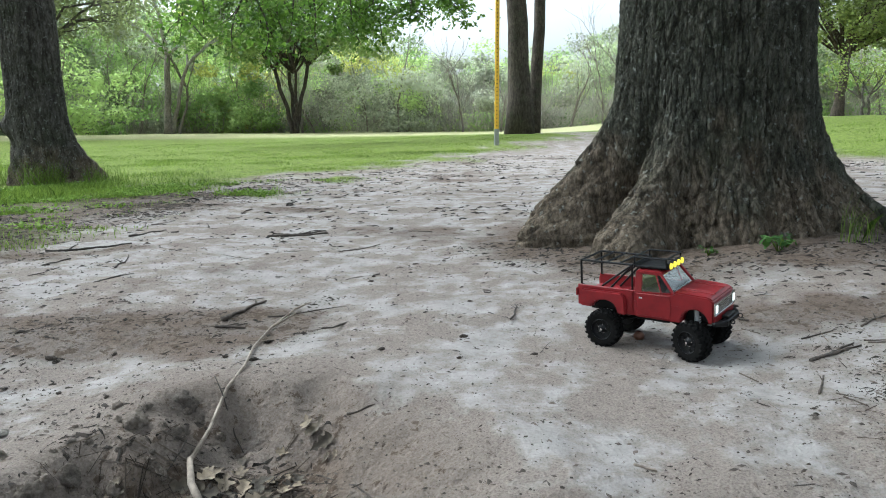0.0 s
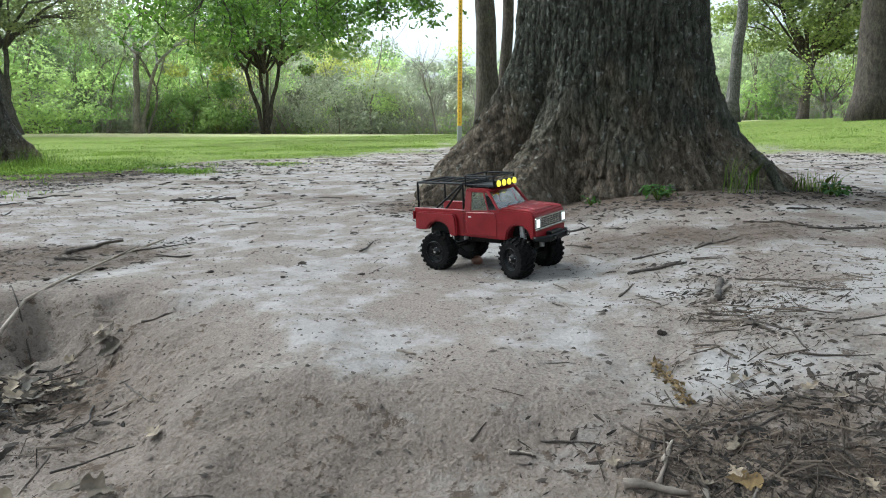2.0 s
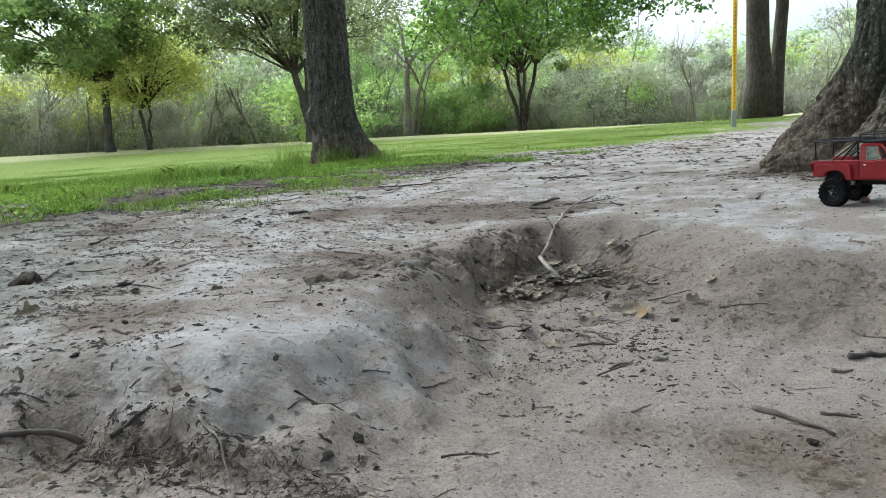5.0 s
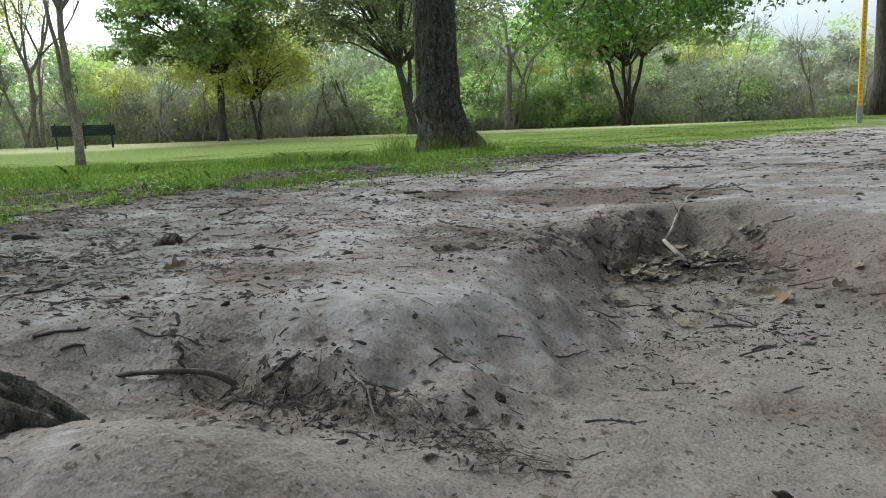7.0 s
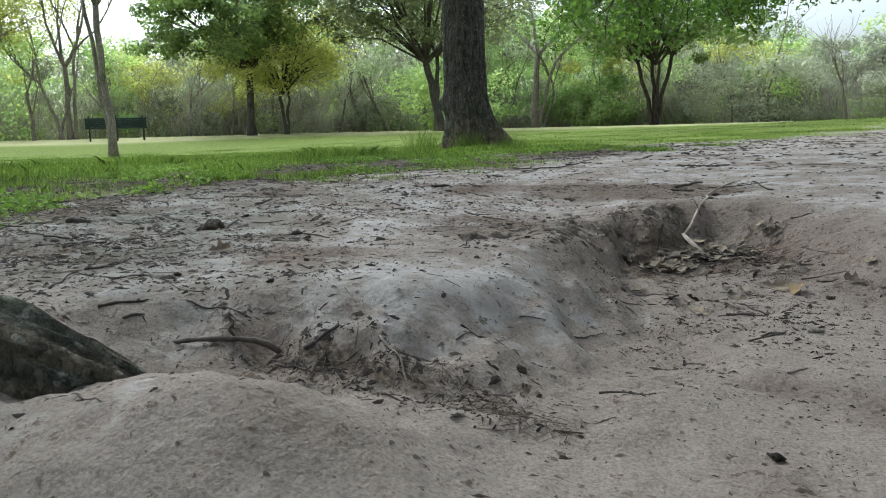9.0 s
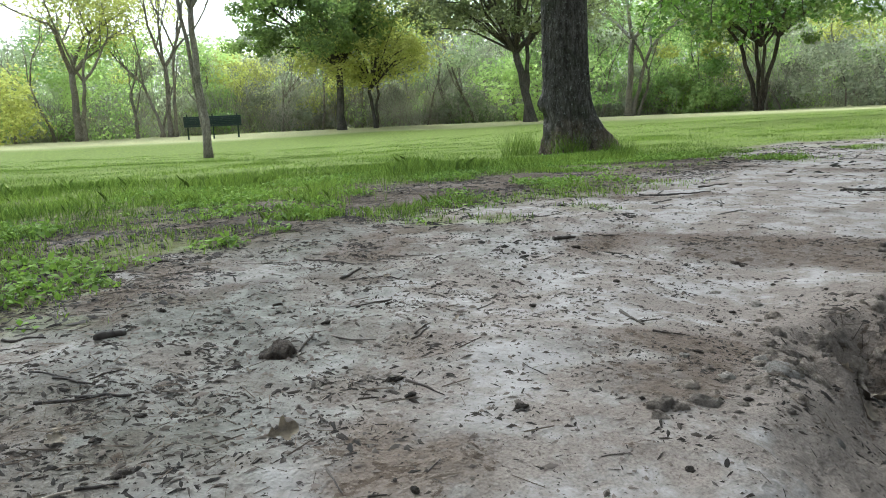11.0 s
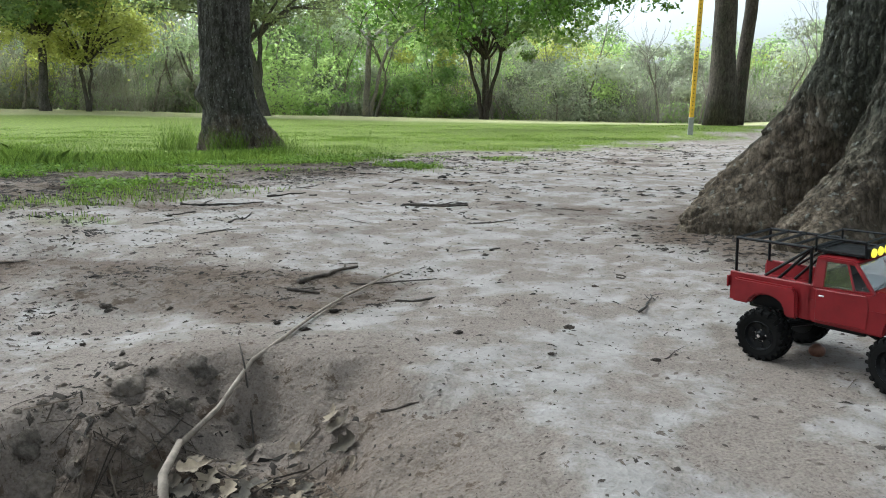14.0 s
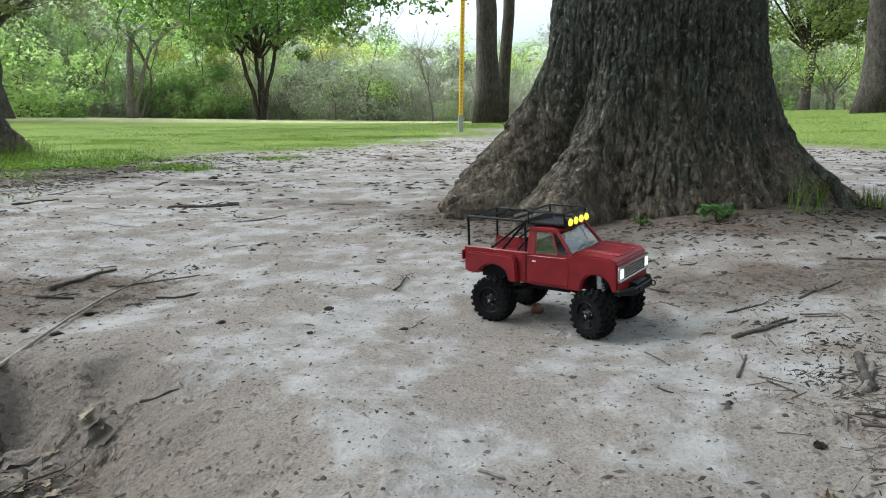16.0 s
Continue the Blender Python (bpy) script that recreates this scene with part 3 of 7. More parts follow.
def brush(name, base, length, width, mat, rng):
    """Bare twigs, long thin blades rising in loose fans."""
    n = len(base)
    d = rng.normal(size=(n, 3)) * np.array([0.42, 0.42, 0.3])
    d[:, 2] += 1.0
    side = np.cross(d, rng.normal(size=(n, 3)))
    side /= np.linalg.norm(side, axis=1)[:, None]
    ln = length * rng.uniform(0.4, 1.3, n)[:, None]
    w = width * rng.uniform(0.5, 1.5, n)[:, None]
    v = np.stack([base - side * w, base + side * w, base + d * ln], 1).reshape(-1, 3)
    return quick_mesh(name, v, np.arange(n * 3).reshape(n, 3), mat)


def scatter_round(points, spread, each, rng, squash=0.8):
    p = np.repeat(np.asarray(points, float), each, axis=0)
    off = rng.normal(size=p.shape) * spread
    off[:, 2] *= squash
    return p + off


def limb(shape, start, way, length, radius, depth, rnd, tips, rise=0.15, spread=0.7, kids=3, sides=7):
    """A wandering, tapering limb that forks into thinner ones."""
    pts, radii = [Vector(start)], [radius]
    way = Vector(way).normalized()
    steps = 5
    for i in range(steps):
        way = (way + Vector((rnd.uniform(-1, 1), rnd.uniform(-1, 1), rnd.uniform(-0.6, 0.8) + rise)) * 0.2).normalized()
        pts.append(pts[-1] + way * length / steps)
        radii.append(radius * (1 - 0.45 * (i + 1) / steps))
    shape.tube(pts, radii, max(4, sides), cap=depth == 0)
    if depth == 0:
        tips.extend(pts[2:])
        return
    if depth == 1:
        tips.extend(pts[3:])
    for k in range(kids):
        at = pts[-1] if k == 0 else pts[rnd.randint(2, steps)]
        r = radii[-1] if k == 0 else radii[-1] * rnd.uniform(0.55, 0.85)
        turn = Vector((rnd.uniform(-1, 1), rnd.uniform(-1, 1), rnd.uniform(-0.5, 0.8)))
        limb(shape, at, way + turn * spread, length * rnd.uniform(0.6, 0.85), r, depth - 1, rnd, tips, rise, spread, kids, sides - 1)


def as_mesh(shape, name, mat):
    me = shape.mesh(name, mat)
    add_attribute(me, "crack", np.zeros(len(me.vertices)))
    add_attribute(me, "dust", np.zeros(len(me.vertices)))
    return me


def forked_tree(name, x, y, stems, mat, leaf_mat, leaf_size, per_tip, spread, seed, label, category="tree", depth=3, kids=3, wide=0.7, rise=0.12, limb_mat=None):
    """stems: (offset x, offset y, height, radius, lean x, lean y) of each trunk; they fork near their tops."""
    rnd, rng = random.Random(seed), np.random.default_rng(seed)
    z = gz(x, y)
    tree = thing(name, Matrix.Translation((x, y, z)))
    tagged(tree, label, category)
    wood, tips = Shape(), []
    for ox, oy, h, r, lx, ly in stems:
        n = 7
        pts = [Vector((ox + lx * (i / n) ** 1.3 * h + 0.05 * rnd.uniform(-1, 1) * (i > 0), oy + ly * (i / n) * h + 0.04 * rnd.uniform(-1, 1) * (i > 0), -0.15 + (h + 0.15) * i / n)) for i in range(n + 1)]
        radii = [r * (1.45 if i == 0 else 1.12 if i == 1 else 1 - 0.04 * i) for i in range(n + 1)]
        stem = Shape()
        stem.tube(pts, radii, 12)
        child("trunk", as_mesh(stem, name + "_trunk", mat), tree)
        top = pts[-1]
        out = (pts[-1] - pts[-2]).normalized()
        for k in range(kids):
            a = 2 * math.pi * (k + rnd.random() * 0.6) / kids
            limb(wood, top, out * 0.9 + Vector((math.cos(a), math.sin(a), 0.15)) * wide, h * 0.55 + 0.7, r * 0.62, depth - 1, rnd, tips, rise, wide, kids)
    child("branchwork", as_mesh(wood, name + "_branchwork", limb_mat or mat), tree)
    if per_tip:
        cloud = scatter_round([tuple(t) for t in tips], spread, per_tip, rng)
        child("crown", leaf_cloud(name + "_crown", cloud, leaf_size, leaf_mat, rng), tree)
    return tree, tips


def canopy(tree, fork, centre, radii, clumps, each, leaf, size, bark, seed, limbs=18):
    """A broad uneven crown of leafy clumps carried by thin limbs from the fork."""
    rng = np.random.default_rng(seed)
    d = rng.normal(size=(clumps, 3))
    d /= np.linalg.norm(d, axis=1)[:, None]
    d[:, 2] = np.maximum(d[:, 2], -0.75)
    reach = (0.3 + 0.7 * rng.random(clumps) ** 0.5) * rng.uniform(0.78, 1.12, clumps)
    at = np.asarray(centre) + d * np.asarray(radii) * reach[:, None]
    spread = rng.uniform(0.28, 0.66, clumps)
    mass = np.concatenate([clump(c, (r, r, 0.62 * r), each, rng) for c, r in zip(at, spread)])
    facing = mass[:, 3:] + 0.35 * (mass[:, :3] - np.asarray(centre)) / np.asarray(radii)
    fork = Vector(fork)
    for k in range(min(limbs, clumps)):
        e = Vector(at[k])
        m = fork.lerp(e, 0.5) + Vector((rng.normal() * 0.15, rng.normal() * 0.15, 0.12 * (e - fork).length))
        q = fork.lerp(e, 0.8) + Vector((rng.normal() * 0.12, rng.normal() * 0.12, 0.06 * (e - fork).length))
        wood = Shape()
        wood.tube([fork, m, q, e], [0.05, 0.032, 0.02, 0.006], 5)
        child("bough", as_mesh(wood, "bough", bark), tree)
    child("canopy", leaf_cloud("canopy", mass[:, :3], size, leaf, rng, 0.3, facing=facing), tree)


def barked_trunk(name, centre, lean, radius, flare, roots, height, fine_to, columns, rows, cell, depth, mat, seed, knots=(), face=4.25):
    """A thick trunk with root flare and plated bark. roots: (angle, reach, width, rise)."""
    z = np.concatenate([np.linspace(-0.12, fine_to, rows), np.linspace(fine_to, height, 26)[1:]])
    # the bark is finer on the side of the bank than at the back
    th = np.linspace(0, 2 * math.pi, 2000)
    dense = 0.3 + 0.7 * smooth(1.95, 1.5, np.abs(np.angle(np.exp(1j * (th - face)))))
    dense = np.concatenate([[0], np.cumsum(dense[1:])])
    th = np.interp(np.linspace(0, dense[-1], columns, endpoint=False), dense, th)
    T, Z = np.meshgrid(th, z)
    zz = np.maximum(Z, 0)
    R = radius * (1 - 0.035 * zz) + flare * np.exp(-zz / 0.2)
    for ang, reach, width, rise in roots:
        dt = np.angle(np.exp(1j * (T - ang - 0.12 * np.sin(zz * 9 + ang))))
        R = R + reach * np.exp(-(dt / width) ** 2) * np.exp(-(zz / rise) ** 1.5)
    for ang, kz, size, out in knots:
        dt = np.angle(np.exp(1j * (T - ang))) * radius
        R = R + out * np.exp(-(dt ** 2 + (Z - kz) ** 2) / size ** 2)
    around = round(2 * math.pi * radius / cell)
    U = T / (2 * math.pi) * around
    wear = smooth(0.08, 0.46, Z + 0.1 * fbm(U / 4, Z / 0.2, seed + 20, 2))
    sway = 0.7 * fbm(U / 4, Z / 0.3, seed + 7, 3) + 0.25 * fbm(U / 1.3, Z / 0.05, seed + 8, 2)
    warp = 0.8 * fbm(U / 2.2, Z / 0.1, seed, 3)
    f1, f2 = worley(U + sway, Z / (cell * 5.0) + warp, seed + 1, around)
    g1, g2 = worley(U * 2 + 2 * sway, Z / (cell * 1.1) + 2 * warp, seed + 2, around * 2)
    furrow = np.abs(fbm(U / 1.9 + 0.5 * sway, Z / 0.42, seed + 13, 2))
    ridge = smooth(0.0, 0.2, f2 - f1 + 0.12 * fbm(U * 2, Z / 0.02, seed + 9, 3))
    split = smooth(0.0, 0.12, furrow + 0.04 * fbm(U * 2, Z / 0.02, seed + 14, 3))
    ridge2 = smooth(0.0, 0.25, g2 - g1 + 0.1 * fbm(U * 3, Z / 0.012, seed + 10, 2))
    plates = (0.5 + 0.5 * ridge) * (0.25 + 0.75 * split)
    lump = fbm(U / 6, Z / 0.22, seed + 3, 3)
    R = R + (0.3 + 0.7 * wear) * depth * (plates - 0.6 + 0.25 * (ridge2 - 0.5) + 0.45 * fbm(U * 2.2, Z / 0.018, seed + 11, 3)) + 0.008 * lump * (radius / 0.35)
    # wrinkled, stringy bark on the roots
    strings = np.abs(fbm(U * 0.6 + 1.5 * fbm(U / 2, Z / 0.1, seed + 15, 2), Z / 0.3 + 0.4 * U, seed + 16, 3))
    buckle = np.abs(fbm(U * 0.9, Z / 0.05 + 0.8 * fbm(U / 1.5, Z / 0.1, seed + 17, 2), seed + 18, 3))
    R = R + (1 - wear) * (0.011 * smooth(0, 0.35, strings) + 0.012 * smooth(0, 0.3, buckle) + 0.02 * fbm(U * 0.5, Z / 0.12, seed + 4, 4) - 0.02)
    seams = 1 - smooth(0, 0.13, strings) * smooth(0, 0.10, buckle)
    X = centre[0] + lean[0] * zz + R * np.cos(T)
    Y = centre[1] + lean[1] * zz + R * np.sin(T)
    idx = np.arange(T.size).reshape(T.shape)
    nxt = np.roll(idx, -1, axis=1)
    faces = np.stack([idx[:-1], nxt[:-1], nxt[1:], idx[1:]], -1).reshape(-1, 4)
    me = quick_mesh(name, np.stack([X, Y, Z], -1).reshape(-1, 3), faces, mat, True)
    # crack: how far each recess is shaded in the bark colour
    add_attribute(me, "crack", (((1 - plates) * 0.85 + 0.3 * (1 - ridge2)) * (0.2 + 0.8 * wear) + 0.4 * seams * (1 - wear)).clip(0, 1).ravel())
    soil = smooth(0.36, 0.03, Z + 0.3 * fbm(U / 4, Z / 0.12, seed + 6, 4)) * 0.78
    add_attribute(me, "dust", soil.ravel())
    return me


# the great oak beside the bank
OAK = Vector((0.862, 2.525, 0.03))
oak = tagged(thing("oak_tree", Matrix.Translation(OAK)), "massive old oak with dark furrowed bark and flaring dusty roots", "tree")
D = radians
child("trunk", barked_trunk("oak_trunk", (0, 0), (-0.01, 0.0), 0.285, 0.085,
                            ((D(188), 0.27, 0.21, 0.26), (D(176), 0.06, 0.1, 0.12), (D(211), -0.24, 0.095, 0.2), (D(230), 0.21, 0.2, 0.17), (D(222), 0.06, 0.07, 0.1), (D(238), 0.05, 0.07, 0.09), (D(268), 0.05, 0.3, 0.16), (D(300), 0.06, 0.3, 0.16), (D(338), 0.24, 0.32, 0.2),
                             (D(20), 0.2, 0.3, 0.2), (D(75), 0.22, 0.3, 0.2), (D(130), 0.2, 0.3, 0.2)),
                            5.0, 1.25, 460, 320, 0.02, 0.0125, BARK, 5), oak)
knuckle = Shape()
knuckle.tube([(0.36, -0.25, 0.14), (0.40, -0.285, 0.10), (0.415, -0.31, 0.05), (0.43, -0.345, 0.012), (0.46, -0.39, -0.02)], [0.010, 0.016, 0.013, 0.015, 0.009], 10)
child("root", as_mesh(knuckle, "knuckled_root", BARK), oak)
oak_rnd, oak_rng = random.Random(3), np.random.default_rng(3)
oak_limbs, oak_tips = Shape(), []
for k in range(6):
    a = 1.05 * k + 0.4
    limb(oak_limbs, (-0.05, 0, 4.5), (math.cos(a), math.sin(a), 0.75), 3.2, 0.17, 3, oak_rnd, oak_tips, 0.08, 0.75, 3)
child("limbs", as_mesh(oak_limbs, "oak_limbs", BARK), oak)
child("crown", leaf_cloud("oak_crown", scatter_round([tuple(t) for t in oak_tips], 0.55, 26, oak_rng), 0.19, OAK_LEAF, oak_rng), oak)

# the second oak at the edge of the lawn
lx, ly = -2.93, 5.62
oak2 = tagged(thing("oak_tree", Matrix.Translation((lx, ly, gz(lx, ly)))), "grey-barked oak with a root spur standing in tufted grass", "tree")
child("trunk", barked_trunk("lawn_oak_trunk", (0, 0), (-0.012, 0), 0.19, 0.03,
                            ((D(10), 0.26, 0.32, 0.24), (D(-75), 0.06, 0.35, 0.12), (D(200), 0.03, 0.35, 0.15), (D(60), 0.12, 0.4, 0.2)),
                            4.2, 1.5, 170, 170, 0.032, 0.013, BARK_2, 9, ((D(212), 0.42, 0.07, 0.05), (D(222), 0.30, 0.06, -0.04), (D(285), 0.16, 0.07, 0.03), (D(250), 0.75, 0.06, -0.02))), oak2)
rnd2, rng2 = random.Random(8), np.random.default_rng(8)
limbs2, tips2 = Shape(), []
for k in range(5):
    a = 1.25 * k + 0.2
    limb(limbs2, (-0.05, 0, 3.9), (math.cos(a), math.sin(a), 0.8), 2.4, 0.1, 3, rnd2, tips2, 0.1, 0.75, 3)
child("limbs", as_mesh(limbs2, "lawn_oak_limbs", BARK_2), oak2)
child("crown", leaf_cloud("lawn_oak_crown", scatter_round([tuple(t) for t in tips2], 0.4, 12, rng2), 0.13, OAK_LEAF, rng2), oak2)

# trees of the middle distance
tree, _ = forked_tree("forked_oak", -6.05, 31.7, [(-0.07, 0, 2.6, 0.10, -0.27, 0), (-0.02, 0.05, 2.9, 0.09, -0.08, 0.1), (0.07, 0, 2.8, 0.095, 0.2, 0), (0.03, -0.05, 2.5, 0.08, 0.08, -0.15)], DARK_BARK, OAK_LEAF, 0.12, 16, 0.4, 21,
                      "spreading oak with several forked stems and dark green crown", depth=3, wide=0.8)
canopy(tree, (0, 0, 2.5), (-0.1, 0, 4.7), (4.3, 3.6, 2.5), 150, 150, CROWN_LEAF, 0.15, DARK_BARK, 121)
tree, _ = forked_tree("park_oak", -19.4, 21.8, [(0, 0, 2.4, 0.16, 0.0, 0.0)], BARK_FAR, CROWN_LEAF, 0.15, 8, 0.5, 22, "round-crowned green oak at the far side of the lawn", depth=4, kids=3, wide=0.85)
canopy(tree, (0, 0, 2.4), (-0.5, -0.4, 4.5), (3.7, 3.6, 2.5), 150, 170, CROWN_LEAF, 0.15, BARK_FAR, 122)
tree, _ = forked_tree("young_tree", -19.0, 23.4, [(0, 0, 1.7, 0.08, -0.12, 0), (0.05, 0, 1.9, 0.06, 0.1, 0)], BARK_FAR, GOLD_LEAF, 0.14, 16, 0.5, 23, "small tree with yellow-green spring leaves", depth=3, wide=0.9, rise=0.02)
canopy(tree, (-0.1, 0, 1.6), (-0.2, -0.4, 2.8), (3.0, 2.8, 1.35), 85, 120, GOLD_LEAF, 0.13, BARK_FAR, 123, 18)
tree, _ = forked_tree("leaning_oak", -12.4, 24.2, [(0, 0, 2.5, 0.17, -0.26, 0.0), (-0.3, 0.1, 2.7, 0.1, 0.05, 0.0)], BARK_FAR, DUSK_LEAF, 0.13, 14, 0.55, 24, "leaning oak with a dim grey-green crown", depth=4, kids=3, wide=0.95, rise=0.02)
canopy(tree, (-0.6, 0, 2.5), (-1.4, -1.0, 4.7), (3.6, 3.0, 1.9), 130, 130, DUSK_LEAF, 0.13, BARK_FAR, 124)
forked_tree("thin_tree", -11.55, 8.9, [(0, 0, 2.7, 0.072, -0.05, 0), (-0.02, 0, 3.0, 0.045, -0.14, 0)], WOOD_BARK, OAK_LEAF, 0.12, 5, 0.3, 25, "slender young tree with a forked grey trunk on the lawn", depth=3, wide=0.5, rise=0.3)
forked_tree("sparse_tree", -28.6, 16.6, [(0, 0, 2.6, 0.16, -0.03, 0), (0.3, 0, 2.3, 0.09, 0.2, 0)], WOOD_BARK, GOLD_LEAF, 0.12, 22, 0.5, 26, "thinly leafed tree with yellow-green buds", depth=4, wide=0.85, rise=0.15)
forked_tree("bare_tree", -26.4, 19.2, [(0, 0, 2.8, 0.11, 0.05, 0), (-0.4, 0, 2.2, 0.07, -0.5, 0), (0.35, 0, 3.4, 0.07, 0.12, 0)], WOOD_BARK, DIM_LEAF, 0.12, 0, 0.5, 27, "leafless tree with thin grey bare branches", depth=5, wide=0.6, rise=0.3)
forked_tree("dead_tree", -11.3, 31.4, [(0, 0, 3.2, 0.15, 0.06, 0), (0.15, 0, 2.8, 0.09, 0.3, 0)], WOOD_BARK, DIM_LEAF, 0.12, 0, 0.5, 28, "grey dead tree with pale drooping bare branches", depth=5, wide=0.95, rise=-0.1, limb_mat=BARE_BARK)
forked_tree("park_oak", 8.75, 13.85, [(0, 0, 4.2, 0.3, 0.02, 0)], DARK_BARK, OAK_LEAF, 0.15, 14, 0.5, 29, "straight dark oak trunk beyond the great oak", depth=3, wide=0.8)
forked_tree("slim_tree", 8.2, 18.5, [(0, 0, 4.5, 0.15, 0.01, 0)], BARK_2, OAK_LEAF, 0.15, 8, 0.4, 30, "slim grey tree behind the great oak", depth=3, wide=0.6)
tree, _ = forked_tree("young_tree", 12.1, 21.2, [(0, 0, 0.5, 0.05, -0.1, 0), (0.1, 0, 0.6, 0.04, 0.1, 0)], BARK_FAR, OLIVE_LEAF, 0.10, 10, 0.22, 31, "small low tree with light green leaves", depth=2, wide=0.9, rise=-0.1)
tree, _ = forked_tree("park_oak", 14.3, 26.6, [(0, 0, 2.2, 0.2, 0.05, 0)], DARK_BARK, DUSK_LEAF, 0.12, 30, 0.55, 32, "olive-green oak on the lawn beyond", depth=4, wide=0.8)
canopy(tree, (0, 0, 2.1), (-0.2, 0, 4.0), (3.6, 3.2, 2.1), 120, 120, OLIVE_LEAF, 0.14, DARK_BARK, 125)

# the pair of dark trunks by the yellow post, with a low leafy bough
pair, pair_tips = forked_tree("tall_oak", 2.1, 19.1, [(0, 0, 6.5, 0.29, -0.055, 0)], DARK_BARK, OAK_LEAF, 0.16, 14, 0.5, 33, "tall dark oak trunk with a low leafy bough", depth=3, wide=0.8)
forked_tree("tall_oak", 2.5, 19.9, [(0, 0, 6.5, 0.17, 0.06, 0)], DARK_BARK, OAK_LEAF, 0.16, 10, 0.5, 34, "thinner dark oak trunk beside its neighbour", depth=3, wide=0.7)
bough, bough_tips, bough_rnd, bough_rng = Shape(), [], random.Random(41), np.random.default_rng(41)
bough.tube([(-0.2, -0.1, 4.3), (-1.3, -1.2, 4.3), (-2.8, -2.6, 4.0), (-4.6, -3.9, 3.5), (-6.6, -4.9, 2.95)], [0.13, 0.11, 0.085, 0.06, 0.035], 8)
spray = []
for k in range(26):
    t = (k + bough_rnd.random()) / 26
    at = Vector((-0.9 - 5.9 * t, -0.8 - 4.2 * t, 4.25 - 1.35 * t))
    spray.append((tuple(at), (bough_rnd.uniform(-0.7, 0.3), bough_rnd.uniform(-0.5, 0.5), -0.9), bough_rnd.uniform(0.75, 1.15) - 0.25 * abs(0.5 - t)))
for at, way, ln in spray:
    limb(bough, at, way, ln, 0.03, 1, bough_rnd, bough_tips, -0.2, 0.8, 3, 5)
child("bough", as_mesh(bough, "bough", DARK_BARK), pair)
child("leaves", leaf_cloud("bough_leaves", scatter_round([tuple(t) for t in bough_tips], 0.2, 13, bough_rng), 0.115, OAK_LEAF, bough_rng, lobed=True), pair)

# ---- woods along the far side ----
wood_rng, wood_rnd = np.random.default_rng(77), random.Random(77)
stems, twigs, leaf_sets = Shape(), [], {"lime": [], "mid": [], "dim": [], "gold": []}
WOOD_DEG = (-90, -66, -60, -48, -42, -30, -12, -5, 2, 11, 16, 40, 60)
WOOD_TOP = (5.5, 5.0, 4.4, 4.4, 6.0, 6.4, 5.8, 4.5, 3.6, 3.3, 4.8, 5.6, 5.6)
for k in range(230):
    az = radians(-82 + 140 * (k + wood_rng.random()) / 230)
    ring = wood_rng.choice([36.5, 39, 43, 48, 54], p=[0.3, 0.25, 0.2, 0.15, 0.1]) + wood_rng.uniform(-1.2, 1.2)
    if -0.78 < az < -0.5:
        ring -= 2
    cx, cy = math.sin(az) * ring, math.cos(az) * ring
    deg = math.degrees(az)
    high = (float(np.interp(deg, WOOD_DEG, WOOD_TOP)) + wood_rng.uniform(-0.9, 0.7)) * ring / 40
    zz = gz(cx, cy)
    lean = wood_rng.uniform(-0.6, 0.6, 2)
    if k % 5 == 0:
        limb(stems, (cx, cy, zz - 0.2), (lean[0] * 0.3, lean[1] * 0.3, 1), high * 0.42, 0.075, 3, wood_rnd, [], 0.25, 0.65, 3, 4)
    # neighbours are mostly of one kind, in stands some degrees wide
    stand = float(vnoise(np.array([deg / 3.6]), np.array([ring / 5.0]), 301)[0]) + wood_rng.uniform(-0.12, 0.12)
    kind = "dim" if stand < 0.36 else "mid" if stand < 0.52 else "lime" if stand < 0.72 else "gold" if stand < 0.8 else "dim"
    if deg > 12:
        kind = "dim" if kind in ("dim", "gold") else "mid"
    blobs = wood_rng.integers(8, 13)
    if kind == "dim":
        blobs = 5
        n = 420
        twigs.append(np.stack([cx + wood_rng.normal(size=n) * 1.2, cy + wood_rng.normal(size=n) * 0.9, zz + high * wood_rng.random(n) ** 1.4 * 0.75], -1))
    for j in range(blobs):
        h = wood_rng.uniform(0.03, 1.0) ** 1.25
        bx = cx + lean[0] * h + wood_rng.normal() * 0.95
        by = cy + lean[1] * h + wood_rng.normal() * 0.8
        r = wood_rng.uniform(0.5, 1.05) * (0.75 if kind == "dim" else 1.0)
        leaf_sets[kind].append(clump((bx, by, zz + 0.2 + high * h), (r, r, 0.68 * r), int(wood_rng.uniform(210, 330)), wood_rng))
# rounded bushes along the foot of the woods
for bx, by, r in ((-28.5, 13.2, 1.5), (-27.0, 11.0, 1.4), (-31, 15, 1.6), (-15.6, 28.2, 1.5), (-14.3, 28.8, 1.9), (-13.0, 29.5, 1.5), (-8.5, 34.0, 1.3), (-3.5, 34.5, 1.8), (-1.0, 35.0, 1.6), (-10.5, 33.5, 1.1), (-9.3, 33.2, 1.0), (17.5, 29.0, 1.6), (15.5, 31.0, 1.5)):
    key = "gold" if bx < -20 else "dim" if -5 < bx < 5 else "lime"
    for j in range(11):
        d = wood_rng.normal(size=3)
        d /= np.linalg.norm(d)
        q = r * wood_rng.uniform(0.34, 0.58)
        leaf_sets[key].append(clump((bx + d[0] * r * 0.8, by + d[1] * r * 0.7, gz(bx, by) + 0.15 + r * (0.75 + 0.75 * d[2])), (q, q, 0.75 * q), 190, wood_rng))
